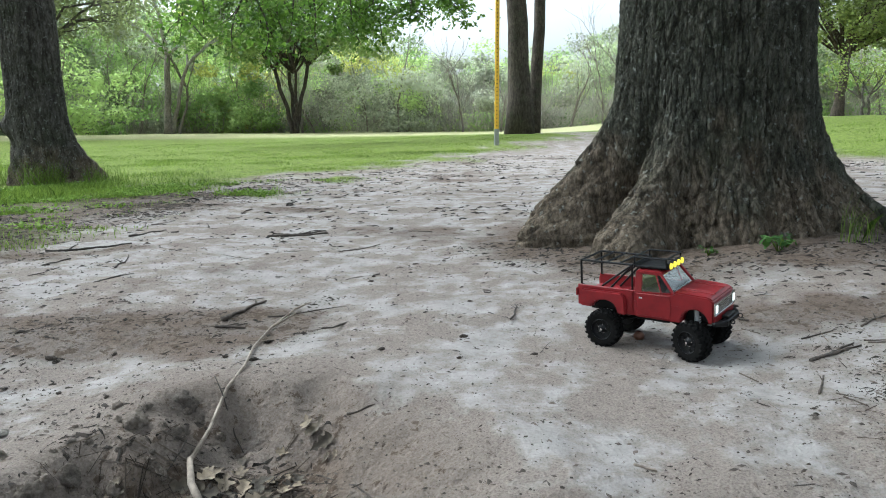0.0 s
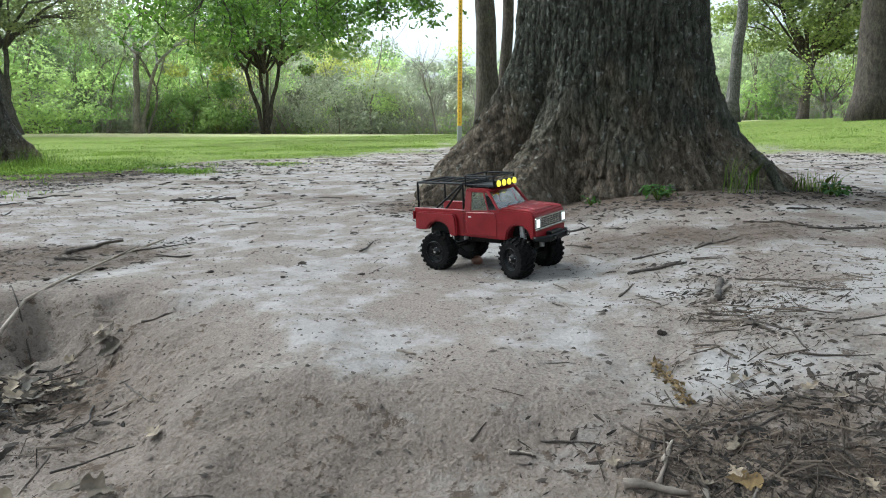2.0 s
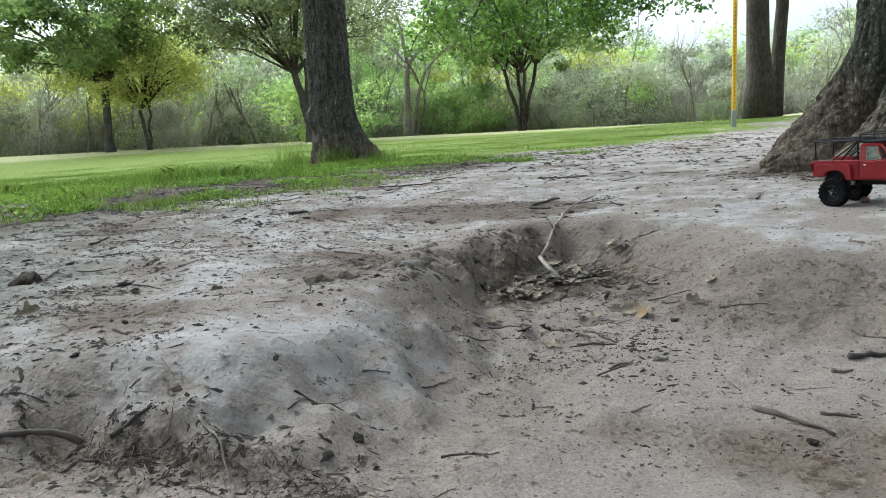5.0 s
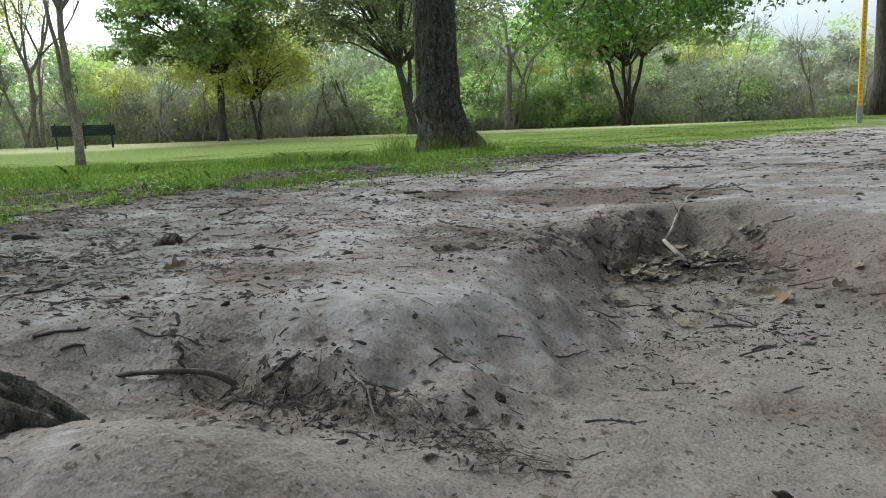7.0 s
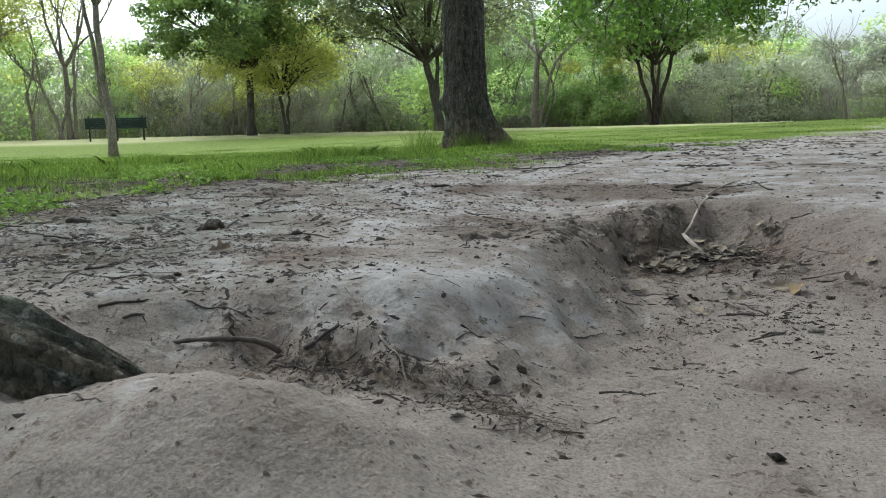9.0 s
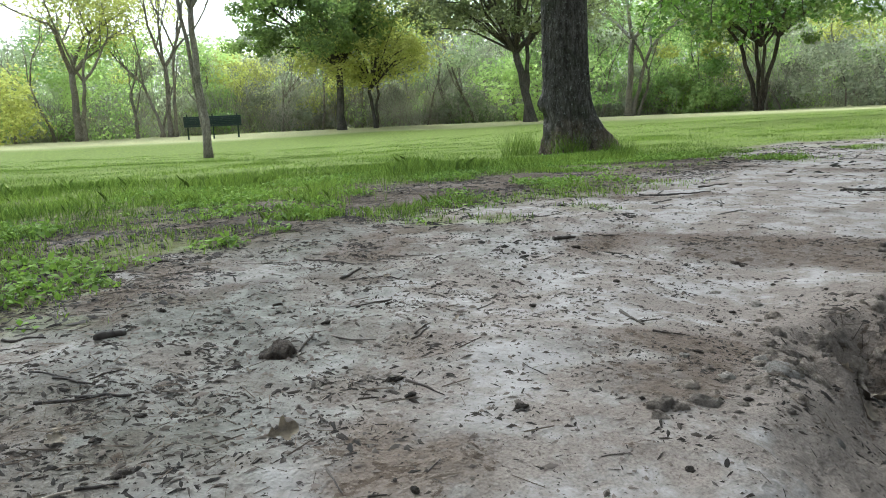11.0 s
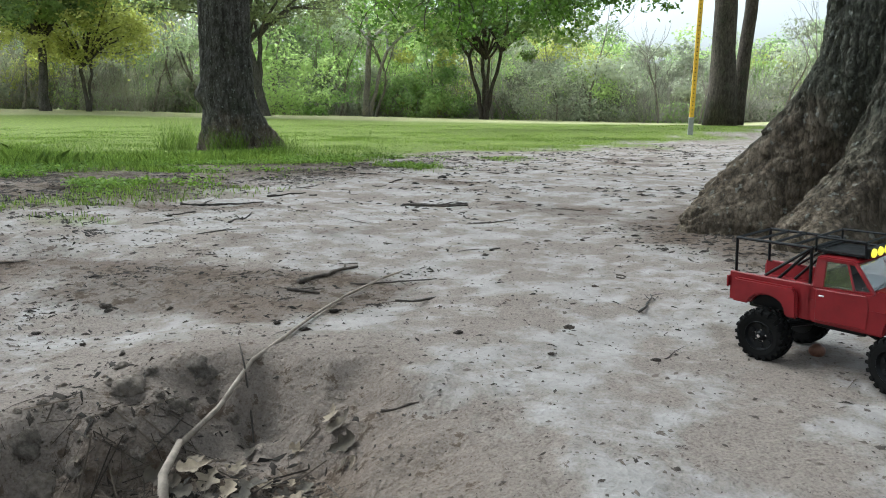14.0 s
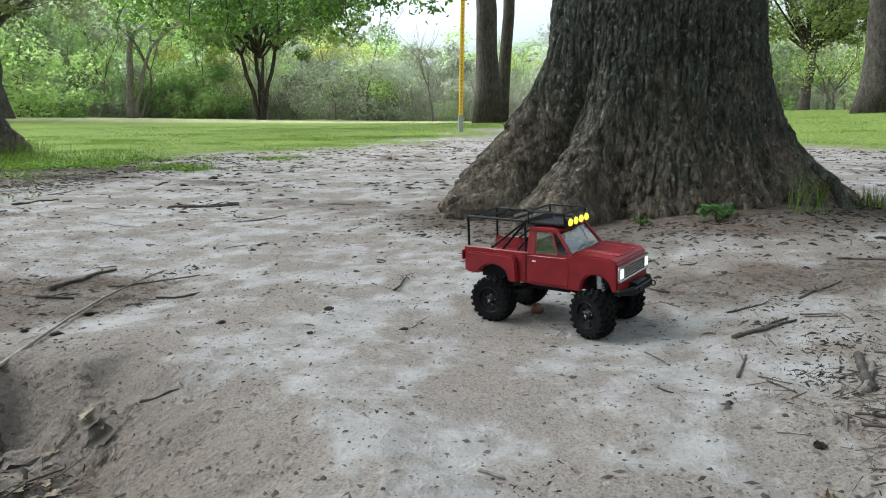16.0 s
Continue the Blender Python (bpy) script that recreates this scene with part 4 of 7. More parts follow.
for k in range(150):
    az = radians(-84 + 146 * (k + wood_rng.random()) / 150)
    ring = wood_rng.uniform(36.0, 38.5) - (2 if -0.78 < az < -0.5 else 0)
    stand = float(vnoise(np.array([math.degrees(az) / 3.0]), np.array([0.5]), 302)[0])
    key = "dim" if stand < 0.35 else "mid" if stand < 0.55 else "lime"
    r = wood_rng.uniform(0.4, 0.95)
    c = clump((math.sin(az) * ring, math.cos(az) * ring, wood_rng.uniform(0.1, 0.7)), (r * 1.3, r * 1.2, r * 0.75), 300, wood_rng)
    c[:, 2] = np.abs(c[:, 2]) + 0.04
    leaf_sets[key].append(c)
    n = 260
    twigs.append(np.stack([math.sin(az) * (ring - 0.5) + wood_rng.normal(size=n) * 1.1, math.cos(az) * (ring - 0.5) + wood_rng.normal(size=n) * 0.8, 0.1 + 1.6 * wood_rng.random(n) ** 1.5], -1))
for k in range(34):
    az = radians(-76 + 118 * (k + wood_rng.random()) / 34)
    ring = wood_rng.uniform(33.0, 35.5)
    cx, cy = math.sin(az) * ring, math.cos(az) * ring
    limb(stems, (cx, cy, gz(cx, cy) - 0.1), (wood_rng.uniform(-0.25, 0.25), wood_rng.uniform(-0.2, 0.2), 1), wood_rng.uniform(1.6, 2.6), wood_rng.uniform(0.045, 0.085), 4 if k % 3 == 0 else 3, wood_rnd, [], 0.2, 0.7, 3, 4)
woods = tagged(thing("woods"), "spring woodland edge with mixed green undergrowth, haze put into its colours", "woods", kind="stuff")
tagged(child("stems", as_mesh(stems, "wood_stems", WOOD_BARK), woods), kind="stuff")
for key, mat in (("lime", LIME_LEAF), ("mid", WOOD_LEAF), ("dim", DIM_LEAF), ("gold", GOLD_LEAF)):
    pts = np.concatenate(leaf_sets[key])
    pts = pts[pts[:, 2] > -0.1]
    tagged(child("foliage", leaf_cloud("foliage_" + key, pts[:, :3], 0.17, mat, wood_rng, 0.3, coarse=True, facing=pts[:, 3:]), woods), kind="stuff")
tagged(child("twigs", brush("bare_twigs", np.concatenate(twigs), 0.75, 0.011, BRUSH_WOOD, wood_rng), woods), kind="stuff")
# a second, deeper row closes the view between the nearer trees
deep = []
for k in range(330):
    az = radians(-90 + 160 * wood_rng.random())
    ring = wood_rng.uniform(58, 75)
    deg = math.degrees(az)
    high = (float(np.interp(deg, WOOD_DEG, WOOD_TOP)) + wood_rng.uniform(-1.0, 0.3)) * ring / 42
    for j in range(4):
        r = wood_rng.uniform(1.2, 2.4)
        c = clump((math.sin(az) * ring + wood_rng.normal() * 1.6, math.cos(az) * ring, high * (0.12 + 0.24 * j)), (r, r, 0.2 * high), 90, wood_rng)
        deep.append(c[c[:, 2] > 0])
for k in range(260):
    az, ring = radians(-90 + 160 * (k + wood_rng.random()) / 260), wood_rng.uniform(48, 58)
    c = clump((math.sin(az) * ring, math.cos(az) * ring, 0.5), (1.5, 1.2, 1.0), 170, wood_rng)
    deep.append(c[c[:, 2] > 0.05])
deep = np.concatenate(deep)
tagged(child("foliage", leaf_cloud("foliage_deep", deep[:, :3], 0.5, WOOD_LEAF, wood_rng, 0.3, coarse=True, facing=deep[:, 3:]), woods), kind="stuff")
# unseen foliage added behind the camera, where it blocks low skylight
back = []
for k in range(300):
    az = radians(60 + 220 * wood_rng.random())
    ring = wood_rng.uniform(38, 60)
    off = wood_rng.normal(size=(60, 3)) * np.array([2.2, 2.2, 2.6])
    back.append(np.array([math.sin(az) * ring, math.cos(az) * ring, 4.5]) + off)
tagged(child("foliage", leaf_cloud("unseen_foliage_behind", np.concatenate(back), 0.9, DIM_LEAF, wood_rng), woods), kind="stuff")


# ---- grass ----
def blades(name, x, y, height, width, rng, mat):
    n = len(x)
    z = ground_z(x, y)
    a = rng.uniform(0, 2 * math.pi, n)
    lean = rng.normal(size=(n, 2)) * (height * 0.38)[:, None]
    dx, dy = np.cos(a) * width / 2, np.sin(a) * width / 2
    v = np.zeros((n, 5, 3))
    v[:, 0] = np.stack([x - dx, y - dy, z - 0.004], -1)
    v[:, 1] = np.stack([x + dx, y + dy, z - 0.004], -1)
    mx, my = x + lean[:, 0] * 0.35, y + lean[:, 1] * 0.35
    v[:, 2] = np.stack([mx + dx * 0.8, my + dy * 0.8, z + height * 0.6], -1)
    v[:, 3] = np.stack([x + lean[:, 0], y + lean[:, 1], z + height * rng.uniform(0.85, 1.0, n)], -1)
    v[:, 4] = np.stack([mx - dx * 0.8, my - dy * 0.8, z + height * 0.6], -1)
    if width[0] > 0.0035:
        return quick_mesh(name, v[:, (0, 1, 3)].reshape(-1, 3), np.arange(n * 3).reshape(n, 3), mat)
    return quick_mesh(name, v.reshape(-1, 3), np.arange(n * 5).reshape(n, 5), mat)


grass_rng = np.random.default_rng(5)
lawn = tagged(thing("grass"), "short uneven spring lawn grass, thin at the sandy edge", "grass", kind="stuff")
for lo, hi, count, tall, wide in ((0.6, 2.6, 60000, 0.042, 0.0024), (2.4, 5.5, 230000, 0.042, 0.0027), (5.0, 11, 230000, 0.022, 0.004), (10, 17.5, 120000, 0.017, 0.009)):
    az = grass_rng.uniform(radians(-85), radians(62), count)
    rr = np.sqrt(grass_rng.uniform(lo * lo, hi * hi, count))
    x, y = np.sin(az) * rr, np.cos(az) * rr + 0.3
    keep = grass_rng.random(count) < grass_cover(x, y) * (0.25 + 0.75 * smooth(-0.25, 0.3, fbm(x / 0.5, y / 0.5, 61, 3)))
    keep &= np.hypot(x - OAK.x, y - OAK.y) > 0.75
    x, y = x[keep], y[keep]
    h = tall * (0.55 + 0.9 * vnoise(x / 0.35, y / 0.35, 62)) * grass_rng.uniform(0.6, 1.4, len(x))
    h = h * (0.5 + 0.5 * smooth(0.2, -0.6, bare(x, y))) * (0.7 + 0.8 * smooth(0.0, 0.35, fbm(x / 0.6, y / 0.6, 63, 3)))
    tagged(child("blades", blades("blades", x, y, h, np.full(len(x), wide), grass_rng, GRASS), lawn), kind="stuff")


def tuft(name, x, y, count, radius, height, width, seed, label):
    rng = np.random.default_rng(seed)
    a, r = rng.uniform(0, 6.28, count), radius * np.sqrt(rng.random(count))
    px, py = x + np.cos(a) * r, y + np.sin(a) * r
    me = blades(name, px, py, height * rng.uniform(0.45, 1.1, count), np.full(count, width), rng, GRASS)
    return tagged(new(name, me), label, "grass", group="grass tufts", kind="stuff")


tuft("grass_tuft", lx - 0.42, ly - 0.05, 260, 0.17, 0.30, 0.0042, 1, "tall grass tuft beside the lawn oak")
tuft("grass_tuft", lx + 0.12, ly - 0.24, 300, 0.14, 0.22, 0.0042, 2, "grass tuft growing against the oak's roots")
tuft("grass_tuft", lx + 0.5, ly - 0.1, 240, 0.16, 0.17, 0.004, 3, "grass tuft beside the root spur")
tuft("grass_tuft", 1.10, 2.06, 34, 0.05, 0.13, 0.0016, 4, "thin green grass tuft at the great oak's foot")
tuft("grass_tuft", 1.40, 2.25, 90, 0.06, 0.07, 0.0022, 6, "grass tuft beside the great oak's root")
tuft("grass_tuft", 0.42, 3.0, 25, 0.07, 0.08, 0.004, 5, "small grass tuft behind the great oak's root")


# ---- yellow post and bench ----
def block(bm, x0, x1, y0, y1, z0, z1):
    vs = [bm.verts.new((x, y, z)) for x in (x0, x1) for y in (y0, y1) for z in (z0, z1)]
    for a, b, c, d in ((0, 1, 3, 2), (4, 6, 7, 5), (0, 4, 5, 1), (2, 3, 7, 6), (0, 2, 6, 4), (1, 5, 7, 3)):
        bm.faces.new((vs[a], vs[b], vs[c], vs[d]))
    return vs


def soften(bm, width, segments=1):
    bmesh.ops.recalc_face_normals(bm, faces=bm.faces[:])
    bmesh.ops.bevel(bm, geom=bm.edges[:], offset=width, segments=segments, affect="EDGES", clamp_overlap=True)


def rod(bm, a, b, r, sides=8, r2=None):
    a, b = Vector(a), Vector(b)
    m = Matrix.Translation((a + b) / 2) @ (b - a).to_track_quat("Z", "Y").to_matrix().to_4x4()
    bmesh.ops.create_cone(bm, cap_ends=True, segments=sides, radius1=r, radius2=r if r2 is None else r2, depth=(b - a).length, matrix=m)


YELLOW = plain_material("yellow_paint", (0.68, 0.40, 0.024), 0.5, 0, 0.12, 8)
GALV = plain_material("galvanised_steel", (0.30, 0.30, 0.29), 0.55, 0.6, 0.2, 25)
DARK = plain_material("hole_shade_black", (0.02, 0.02, 0.02), 0.9)
BENCH = plain_material("dark_green_coating", (0.018, 0.035, 0.026), 0.85, 0, 0.2, 12)

px_, py_ = 0.985, 12.57
post = tagged(thing("sign_post", Matrix.Translation((px_, py_, gz(px_, py_)))), "slim yellow perforated square steel post with grey foot in grass", "post")
bm = bmesh.new()
block(bm, -0.034, 0.034, -0.034, 0.034, 0.26, 3.3)
soften(bm, 0.006)
tube_ = part("tube", bm, YELLOW, post)
bm = bmesh.new()
block(bm, -0.038, 0.038, -0.038, 0.038, -0.1, 0.27)
soften(bm, 0.005)
part("sleeve", bm, GALV, post, "bare grey steel ground sleeve")
# each hole is a near-black disc on the face, its inner shade painted
hole = bmesh.new()
bmesh.ops.create_cone(hole, cap_ends=True, segments=8, radius1=0.009, radius2=0.009, depth=0.003, matrix=Matrix.Rotation(radians(90), 4, "X"))
hole_me = bpy.data.meshes.new("hole")
hole.to_mesh(hole_me)
hole.free()
hole_me.materials.append(DARK)
for k in range(48):
    h = child("hole", hole_me, tube_)
    h.location = (0, -0.0345, 0.32 + 0.0625 * k)

bx_, by_ = -20.26, 16.3
bench = tagged(thing("park_bench", Matrix.Translation((bx_, by_, gz(bx_, by_) - 0.02)) @ Matrix.Rotation(radians(51 + 180), 4, "Z")), "dark green metal park bench seen across the lawn", "bench")
for k in range(6):
    bm = bmesh.new()
    block(bm, -0.92, 0.92, -0.012, 0.012, 0, 0.055)
    soften(bm, 0.004)
    s = part("slat", bm, BENCH, bench)
    s.matrix_local = Matrix.Translation((0, -0.22 + 0.02 * k, 0.42 + 0.058 * k)) @ Matrix.Rotation(radians(14), 4, "X")
for k in range(5):
    bm = bmesh.new()
    block(bm, -0.92, 0.92, -0.03, 0.03, -0.012, 0.012)
    soften(bm, 0.004)
    s = part("slat", bm, BENCH, bench)
    s.location = (0, -0.2 + 0.082 * k + 0.06, 0.44)
for x in (-0.8, 0.0, 0.8):
    bm = bmesh.new()
    rod(bm, (x, -0.16, -0.05), (x, -0.14, 0.44), 0.022)
    rod(bm, (x, 0.18, -0.05), (x, 0.18, 0.44), 0.022)
    rod(bm, (x, -0.16, 0.43), (x, 0.2, 0.43), 0.02)
    rod(bm, (x, -0.2, 0.43), (x, -0.13, 0.84), 0.02)
    part("leg_frame", bm, BENCH, bench)


# ---- the radio-controlled pickup ----
def paint_material():
    m, n, l, b = material("dusty_red_paint", 0.42)
    b.inputs["Coat Weight"].default_value = 0.22
    b.inputs["Specular IOR Level"].default_value = 0.3
    b.inputs["Coat Roughness"].default_value = 0.25
    p = n.new("ShaderNodeTexCoord").outputs["Object"]
    a = noise_node(n, l, 35, 5, 0.65, p)
    f = noise_node(n, l, 260, 4, 0.7, p)
    c = ramp(n, l, a.outputs["Fac"], [(0.3, (0.122, 0.005, 0.008)), (0.7, (0.205, 0.008, 0.012))])
    chips = ramp(n, l, f.outputs["Fac"], [(0.70, (0, 0, 0)), (0.76, (0.5, 0.5, 0.5))])
    c2 = mix(n, l, chips.outputs[0], c.outputs[0], (0.30, 0.17, 0.14))
    l.new(c2, b.inputs["Base Color"])
    r = ramp(n, l, a.outputs["Fac"], [(0.3, (0.32,) * 3), (0.7, (0.6,) * 3)])
    l.new(r.outputs[0], b.inputs["Roughness"])
    return m


RED = paint_material()
RUBBER = plain_material("black_rubber", (0.0065, 0.0062, 0.006), 0.88, 0, 0.35, 180, relief_by=0.0006, gloss=0.08)
PLASTIC = plain_material("black_plastic", (0.0045, 0.0045, 0.005), 0.48, 0, 0.3, 90, gloss=0.22)
CHROME = plain_material("chrome", (0.72, 0.73, 0.74), 0.18, 1.0, 0.1, 60)
SILVER = plain_material("silver_plastic", (0.52, 0.53, 0.54), 0.38, 0.5, 0.12, 60)
HEAD = plain_material("headlight_lens", (0.6, 0.61, 0.6), 0.2, 0, 0.05, 60, (1.0, 0.97, 0.88), 0.35)
SPOT = plain_material("yellow_lamp_lens", (0.85, 0.75, 0.08), 0.25, 0, 0.05, 60, (1.0, 0.80, 0.05), 0.36)
SEAT = plain_material("cabin_lining", (0.04, 0.037, 0.035), 0.8, 0, 0.25, 60)


def glass_material():
    m, n, l, b = material("window_glass", 0.08)
    clear = n.new("ShaderNodeBsdfTransparent")
    clear.inputs["Color"].default_value = (0.86, 0.89, 0.88, 1)
    shine = n.new("ShaderNodeBsdfGlossy")
    shine.inputs["Roughness"].default_value = 0.09
    p = n.new("ShaderNodeTexCoord").outputs["Object"]
    a = noise_node(n, l, 120, 4, 0.6, p)
    film = ramp(n, l, a.outputs["Fac"], [(0.35, (0.14,) * 3), (0.75, (0.34,) * 3)])
    both = n.new("ShaderNodeMixShader")
    l.new(film.outputs[0], both.inputs[0])
    l.new(clear.outputs[0], both.inputs[1])
    l.new(shine.outputs[0], both.inputs[2])
    l.new(both.outputs[0], n["Material Output"].inputs["Surface"])
    return m


GLASS = glass_material()


def prism(bm, outline, y0, y1, shift=0.0):
    """A plate with an outline in x and z, from y0 to y1."""
    a = [bm.verts.new((x, y0, z)) for x, z in outline]
    b = [bm.verts.new((x, y1, z)) for x, z in outline]
    bm.faces.new(a)
    bm.faces.new(b[::-1])
    n = len(outline)
    for i in range(n):
        bm.faces.new((a[i], b[i], b[(i + 1) % n], a[(i + 1) % n]))
    return a, b


def arch(cx, z0, r, top, n=7):
    """Points over a wheel arch, from front to rear."""
    return [(cx + r * math.cos(math.pi * k / n), z0 + (top - z0) * math.sin(math.pi * k / n) ** 0.8) for k in range(n + 1)]


def build_truck(m):
    truck = tagged(thing("toy_truck", m), "dusty red radio-controlled pickup with black roof rack and knobbly tyres", "toy truck")
    # cab and bonnet shell
    bm = bmesh.new()
    side = [(-0.0225, 0.062), (-0.0225, 0.106), (0.046, 0.109), (0.050, 0.1135), (0.104, 0.1105), (0.1125, 0.106), (0.1135, 0.070), (0.106, 0.064)]
    side += arch(0.0825, 0.064, 0.0215, 0.087)[1:-1] + [(0.060, 0.061)]
    prism(bm, side, -0.0495, 0.0495)
    soften(bm, 0.0022, 2)
    body = part("body", bm, RED, truck, rounded=False)
    # raised ridges pressed into the bonnet
    for y in (-0.026, 0.026):
        bm = bmesh.new()
        prism(bm, [(0.052, 0.1125), (0.052, 0.1152), (0.106, 0.1118), (0.106, 0.1095)], y - 0.003, y + 0.003)
        soften(bm, 0.0008)
        part("bonnet_ridge", bm, RED, body)
    bm = bmesh.new()
    prism(bm, [(0.053, 0.1128), (0.053, 0.1146), (0.107, 0.1113), (0.107, 0.1096)], -0.020, 0.020)
    soften(bm, 0.0009)
    part("bonnet", bm, RED, body)
    # cab top: roof, pillars, window frames
    bm = bmesh.new()
    prism(bm, [(-0.0215, 0.1365), (-0.020, 0.1425), (0.020, 0.1425), (0.026, 0.139), (0.024, 0.1365)], -0.0435, 0.0435)
    soften(bm, 0.0022, 2)
    part("roof", bm, RED, truck)
    for s in (-1, 1):
        y_low, y_top = 0.0478 * s, 0.0418 * s
        for name, (xa, za), (xb, zb), w in (("windscreen_pillar", (0.0475, 0.108), (0.0235, 0.138), 0.0026), ("quarter_bar", (0.0260, 0.108), (0.0145, 0.138), 0.0014)):
            bm = bmesh.new()
            rod(bm, (xa, y_low, za), (xb, y_top, zb), w, 6)
            part(name, bm, RED, truck)
        bm = bmesh.new()
        vs = [(-0.0225, y_low, 0.105), (-0.0095, y_low, 0.105), (-0.0095, y_top, 0.139), (-0.0215, y_top, 0.139)]
        a = [bm.verts.new(v) for v in vs]
        b = [bm.verts.new((x, y - 0.004 * s, z)) for x, y, z in vs]
        bm.faces.new(a), bm.faces.new(b[::-1])
        for i in range(4):
            bm.faces.new((a[i], b[i], b[(i + 1) % 4], a[(i + 1) % 4]))
        soften(bm, 0.0008)
        part("rear_pillar", bm, RED, truck)
        # door skin standing a little proud, with its handle and window
        bm = bmesh.new()
        prism(bm, [(-0.0165, 0.066), (-0.0165, 0.1045), (0.0405, 0.1055), (0.0435, 0.092), (0.0420, 0.066)], min(0.0488 * s, 0.0506 * s), max(0.0488 * s, 0.0506 * s))
        soften(bm, 0.0008)
        door = part("door", bm, RED, truck)
        bm = bmesh.new()
        block(bm, -0.0125, -0.0065, 0.0506 * s - 0.0007, 0.0506 * s + 0.0013, 0.0955, 0.0975)
        soften(bm, 0.0004)
        part("handle", bm, SILVER, door, "small silver door handle")
        bm = bmesh.new()
        pane = [bm.verts.new(v) for v in ((-0.0095, y_low - 0.001 * s, 0.107), (0.0255, y_low - 0.001 * s, 0.107), (0.0145, y_top, 0.1375), (-0.0095, y_top, 0.1375))]
        bm.faces.new(pane)
        bmesh.ops.solidify(bm, geom=bm.faces[:], thickness=0.0008)
        part("side_window", bm, GLASS, truck, "thin clear side window").visible_shadow = False
        # painted side stripe groove along the flank
        bm = bmesh.new()
        block(bm, -0.022, 0.060, 0.0497 * s - 0.0004, 0.0497 * s + 0.0010, 0.0885, 0.0897)
        part("flank_moulding", bm, RED, body)
    for name, pts in (("windscreen", ((0.0465, -0.044, 0.109), (0.0465, 0.044, 0.109), (0.0235, 0.0395, 0.1375), (0.0235, -0.0395, 0.1375))),
                      ("rear_window", ((-0.0215, -0.040, 0.110), (-0.0215, 0.040, 0.110), (-0.0205, 0.037, 0.1365), (-0.0205, -0.037, 0.1365)))):
        bm = bmesh.new()
        bm.faces.new([bm.verts.new(p) for p in pts])
        bmesh.ops.solidify(bm, geom=bm.faces[:], thickness=0.0008)
        part(name, bm, GLASS, truck, "clear glossy " + name.replace("_", " ")).visible_shadow = False
    bm = bmesh.new()
    block(bm, -0.018, 0.044, -0.043, 0.043, 0.100, 0.1088)
    block(bm, -0.016, -0.008, -0.036, 0.036, 0.108, 0.124)
    block(bm, 0.030, 0.042, -0.040, 0.040, 0.108, 0.1135)
    soften(bm, 0.0015)
    part("cabin", bm, SEAT, truck, "dark moulded seats and dashboard")
    for y in (-0.018, 0.018):
        bm = bmesh.new()
        rod(bm, (0.050, y - 0.012, 0.1145), (0.044, y + 0.012, 0.1165), 0.0006, 5)
        part("wiper", bm, PLASTIC, truck)
    # bed: floor, front wall, sides and stepside wings; the tail is open
    bm = bmesh.new()
    block(bm, -0.1295, -0.024, -0.041, 0.041, 0.0835, 0.0875)
    soften(bm, 0.0006)
    part("bed_floor", bm, RED, truck)
    bm = bmesh.new()
    block(bm, -0.0275, -0.0235, -0.0455, 0.0455, 0.064, 0.1065)
    soften(bm, 0.0006)
    part("bed_front_wall", bm, RED, truck)
    bm = bmesh.new()
    block(bm, -0.1315, -0.1285, -0.0405, 0.0405, 0.069, 0.0868)
    soften(bm, 0.0006)
    part("rear_sill", bm, RED, truck)
    for s in (-1, 1):
        y0, y1 = sorted((0.0405 * s, 0.0455 * s))
        bm = bmesh.new()
        prism(bm, [(-0.1310, 0.069), (-0.1310, 0.1065), (-0.0225, 0.1065), (-0.0225, 0.062), (-0.051, 0.062)] + arch(-0.0765, 0.064, 0.0235, 0.084)[1:-1] + [(-0.1015, 0.069)], y0, y1)
        soften(bm, 0.0009)
        part("bed_side", bm, RED, truck)
        y0, y1 = sorted((0.0456 * s, 0.0525 * s))
        bm = bmesh.new()
        prism(bm, [(-0.1240, 0.069), (-0.1250, 0.095), (-0.1200, 0.1005), (-0.0440, 0.1005), (-0.0390, 0.095), (-0.0370, 0.062), (-0.052, 0.062)] + arch(-0.0765, 0.064, 0.0235, 0.085)[1:-1] + [(-0.1010, 0.069)], y0, y1)
        soften(bm, 0.0022, 2)
        part("wing", bm, RED, truck)
        bm = bmesh.new()
        block(bm, -0.1330, -0.1305, min(0.042 * s, 0.050 * s), max(0.042 * s, 0.050 * s), 0.086, 0.1005)
        soften(bm, 0.0006)
        part("tail_light", bm, RED, truck)
    # grille and lamps
    bm = bmesh.new()
    block(bm, 0.1125, 0.1150, -0.0345, 0.0345, 0.0815, 0.1000)
    part("grille_back", bm, PLASTIC, truck)
    grille = bmesh.new()
    for k in range(6):
        z = 0.0825 + 0.0033 * k
        block(grille, 0.1148, 0.1168, -0.0345, 0.0345, z - 0.0006, z + 0.0006)
    for k in range(8):
        y = -0.0345 + 0.00986 * k
        block(grille, 0.1146, 0.1164, y - 0.0005, y + 0.0005, 0.0820, 0.0995)
    for z in (0.0812, 0.1003):
        block(grille, 0.1140, 0.1172, -0.0480, 0.0480, z - 0.0009, z + 0.0009)
    part("grille", grille, CHROME, truck, "chrome grille of thin bars")
    for s in (-1, 1):
        bm = bmesh.new()
        block(bm, 0.1125, 0.1160, min(0.0355 * s, 0.0480 * s), max(0.0355 * s, 0.0480 * s), 0.0822, 0.0994)
        soften(bm, 0.0008)
        head = part("headlight", bm, CHROME, truck, "square chrome headlight, lit")
        bm = bmesh.new()
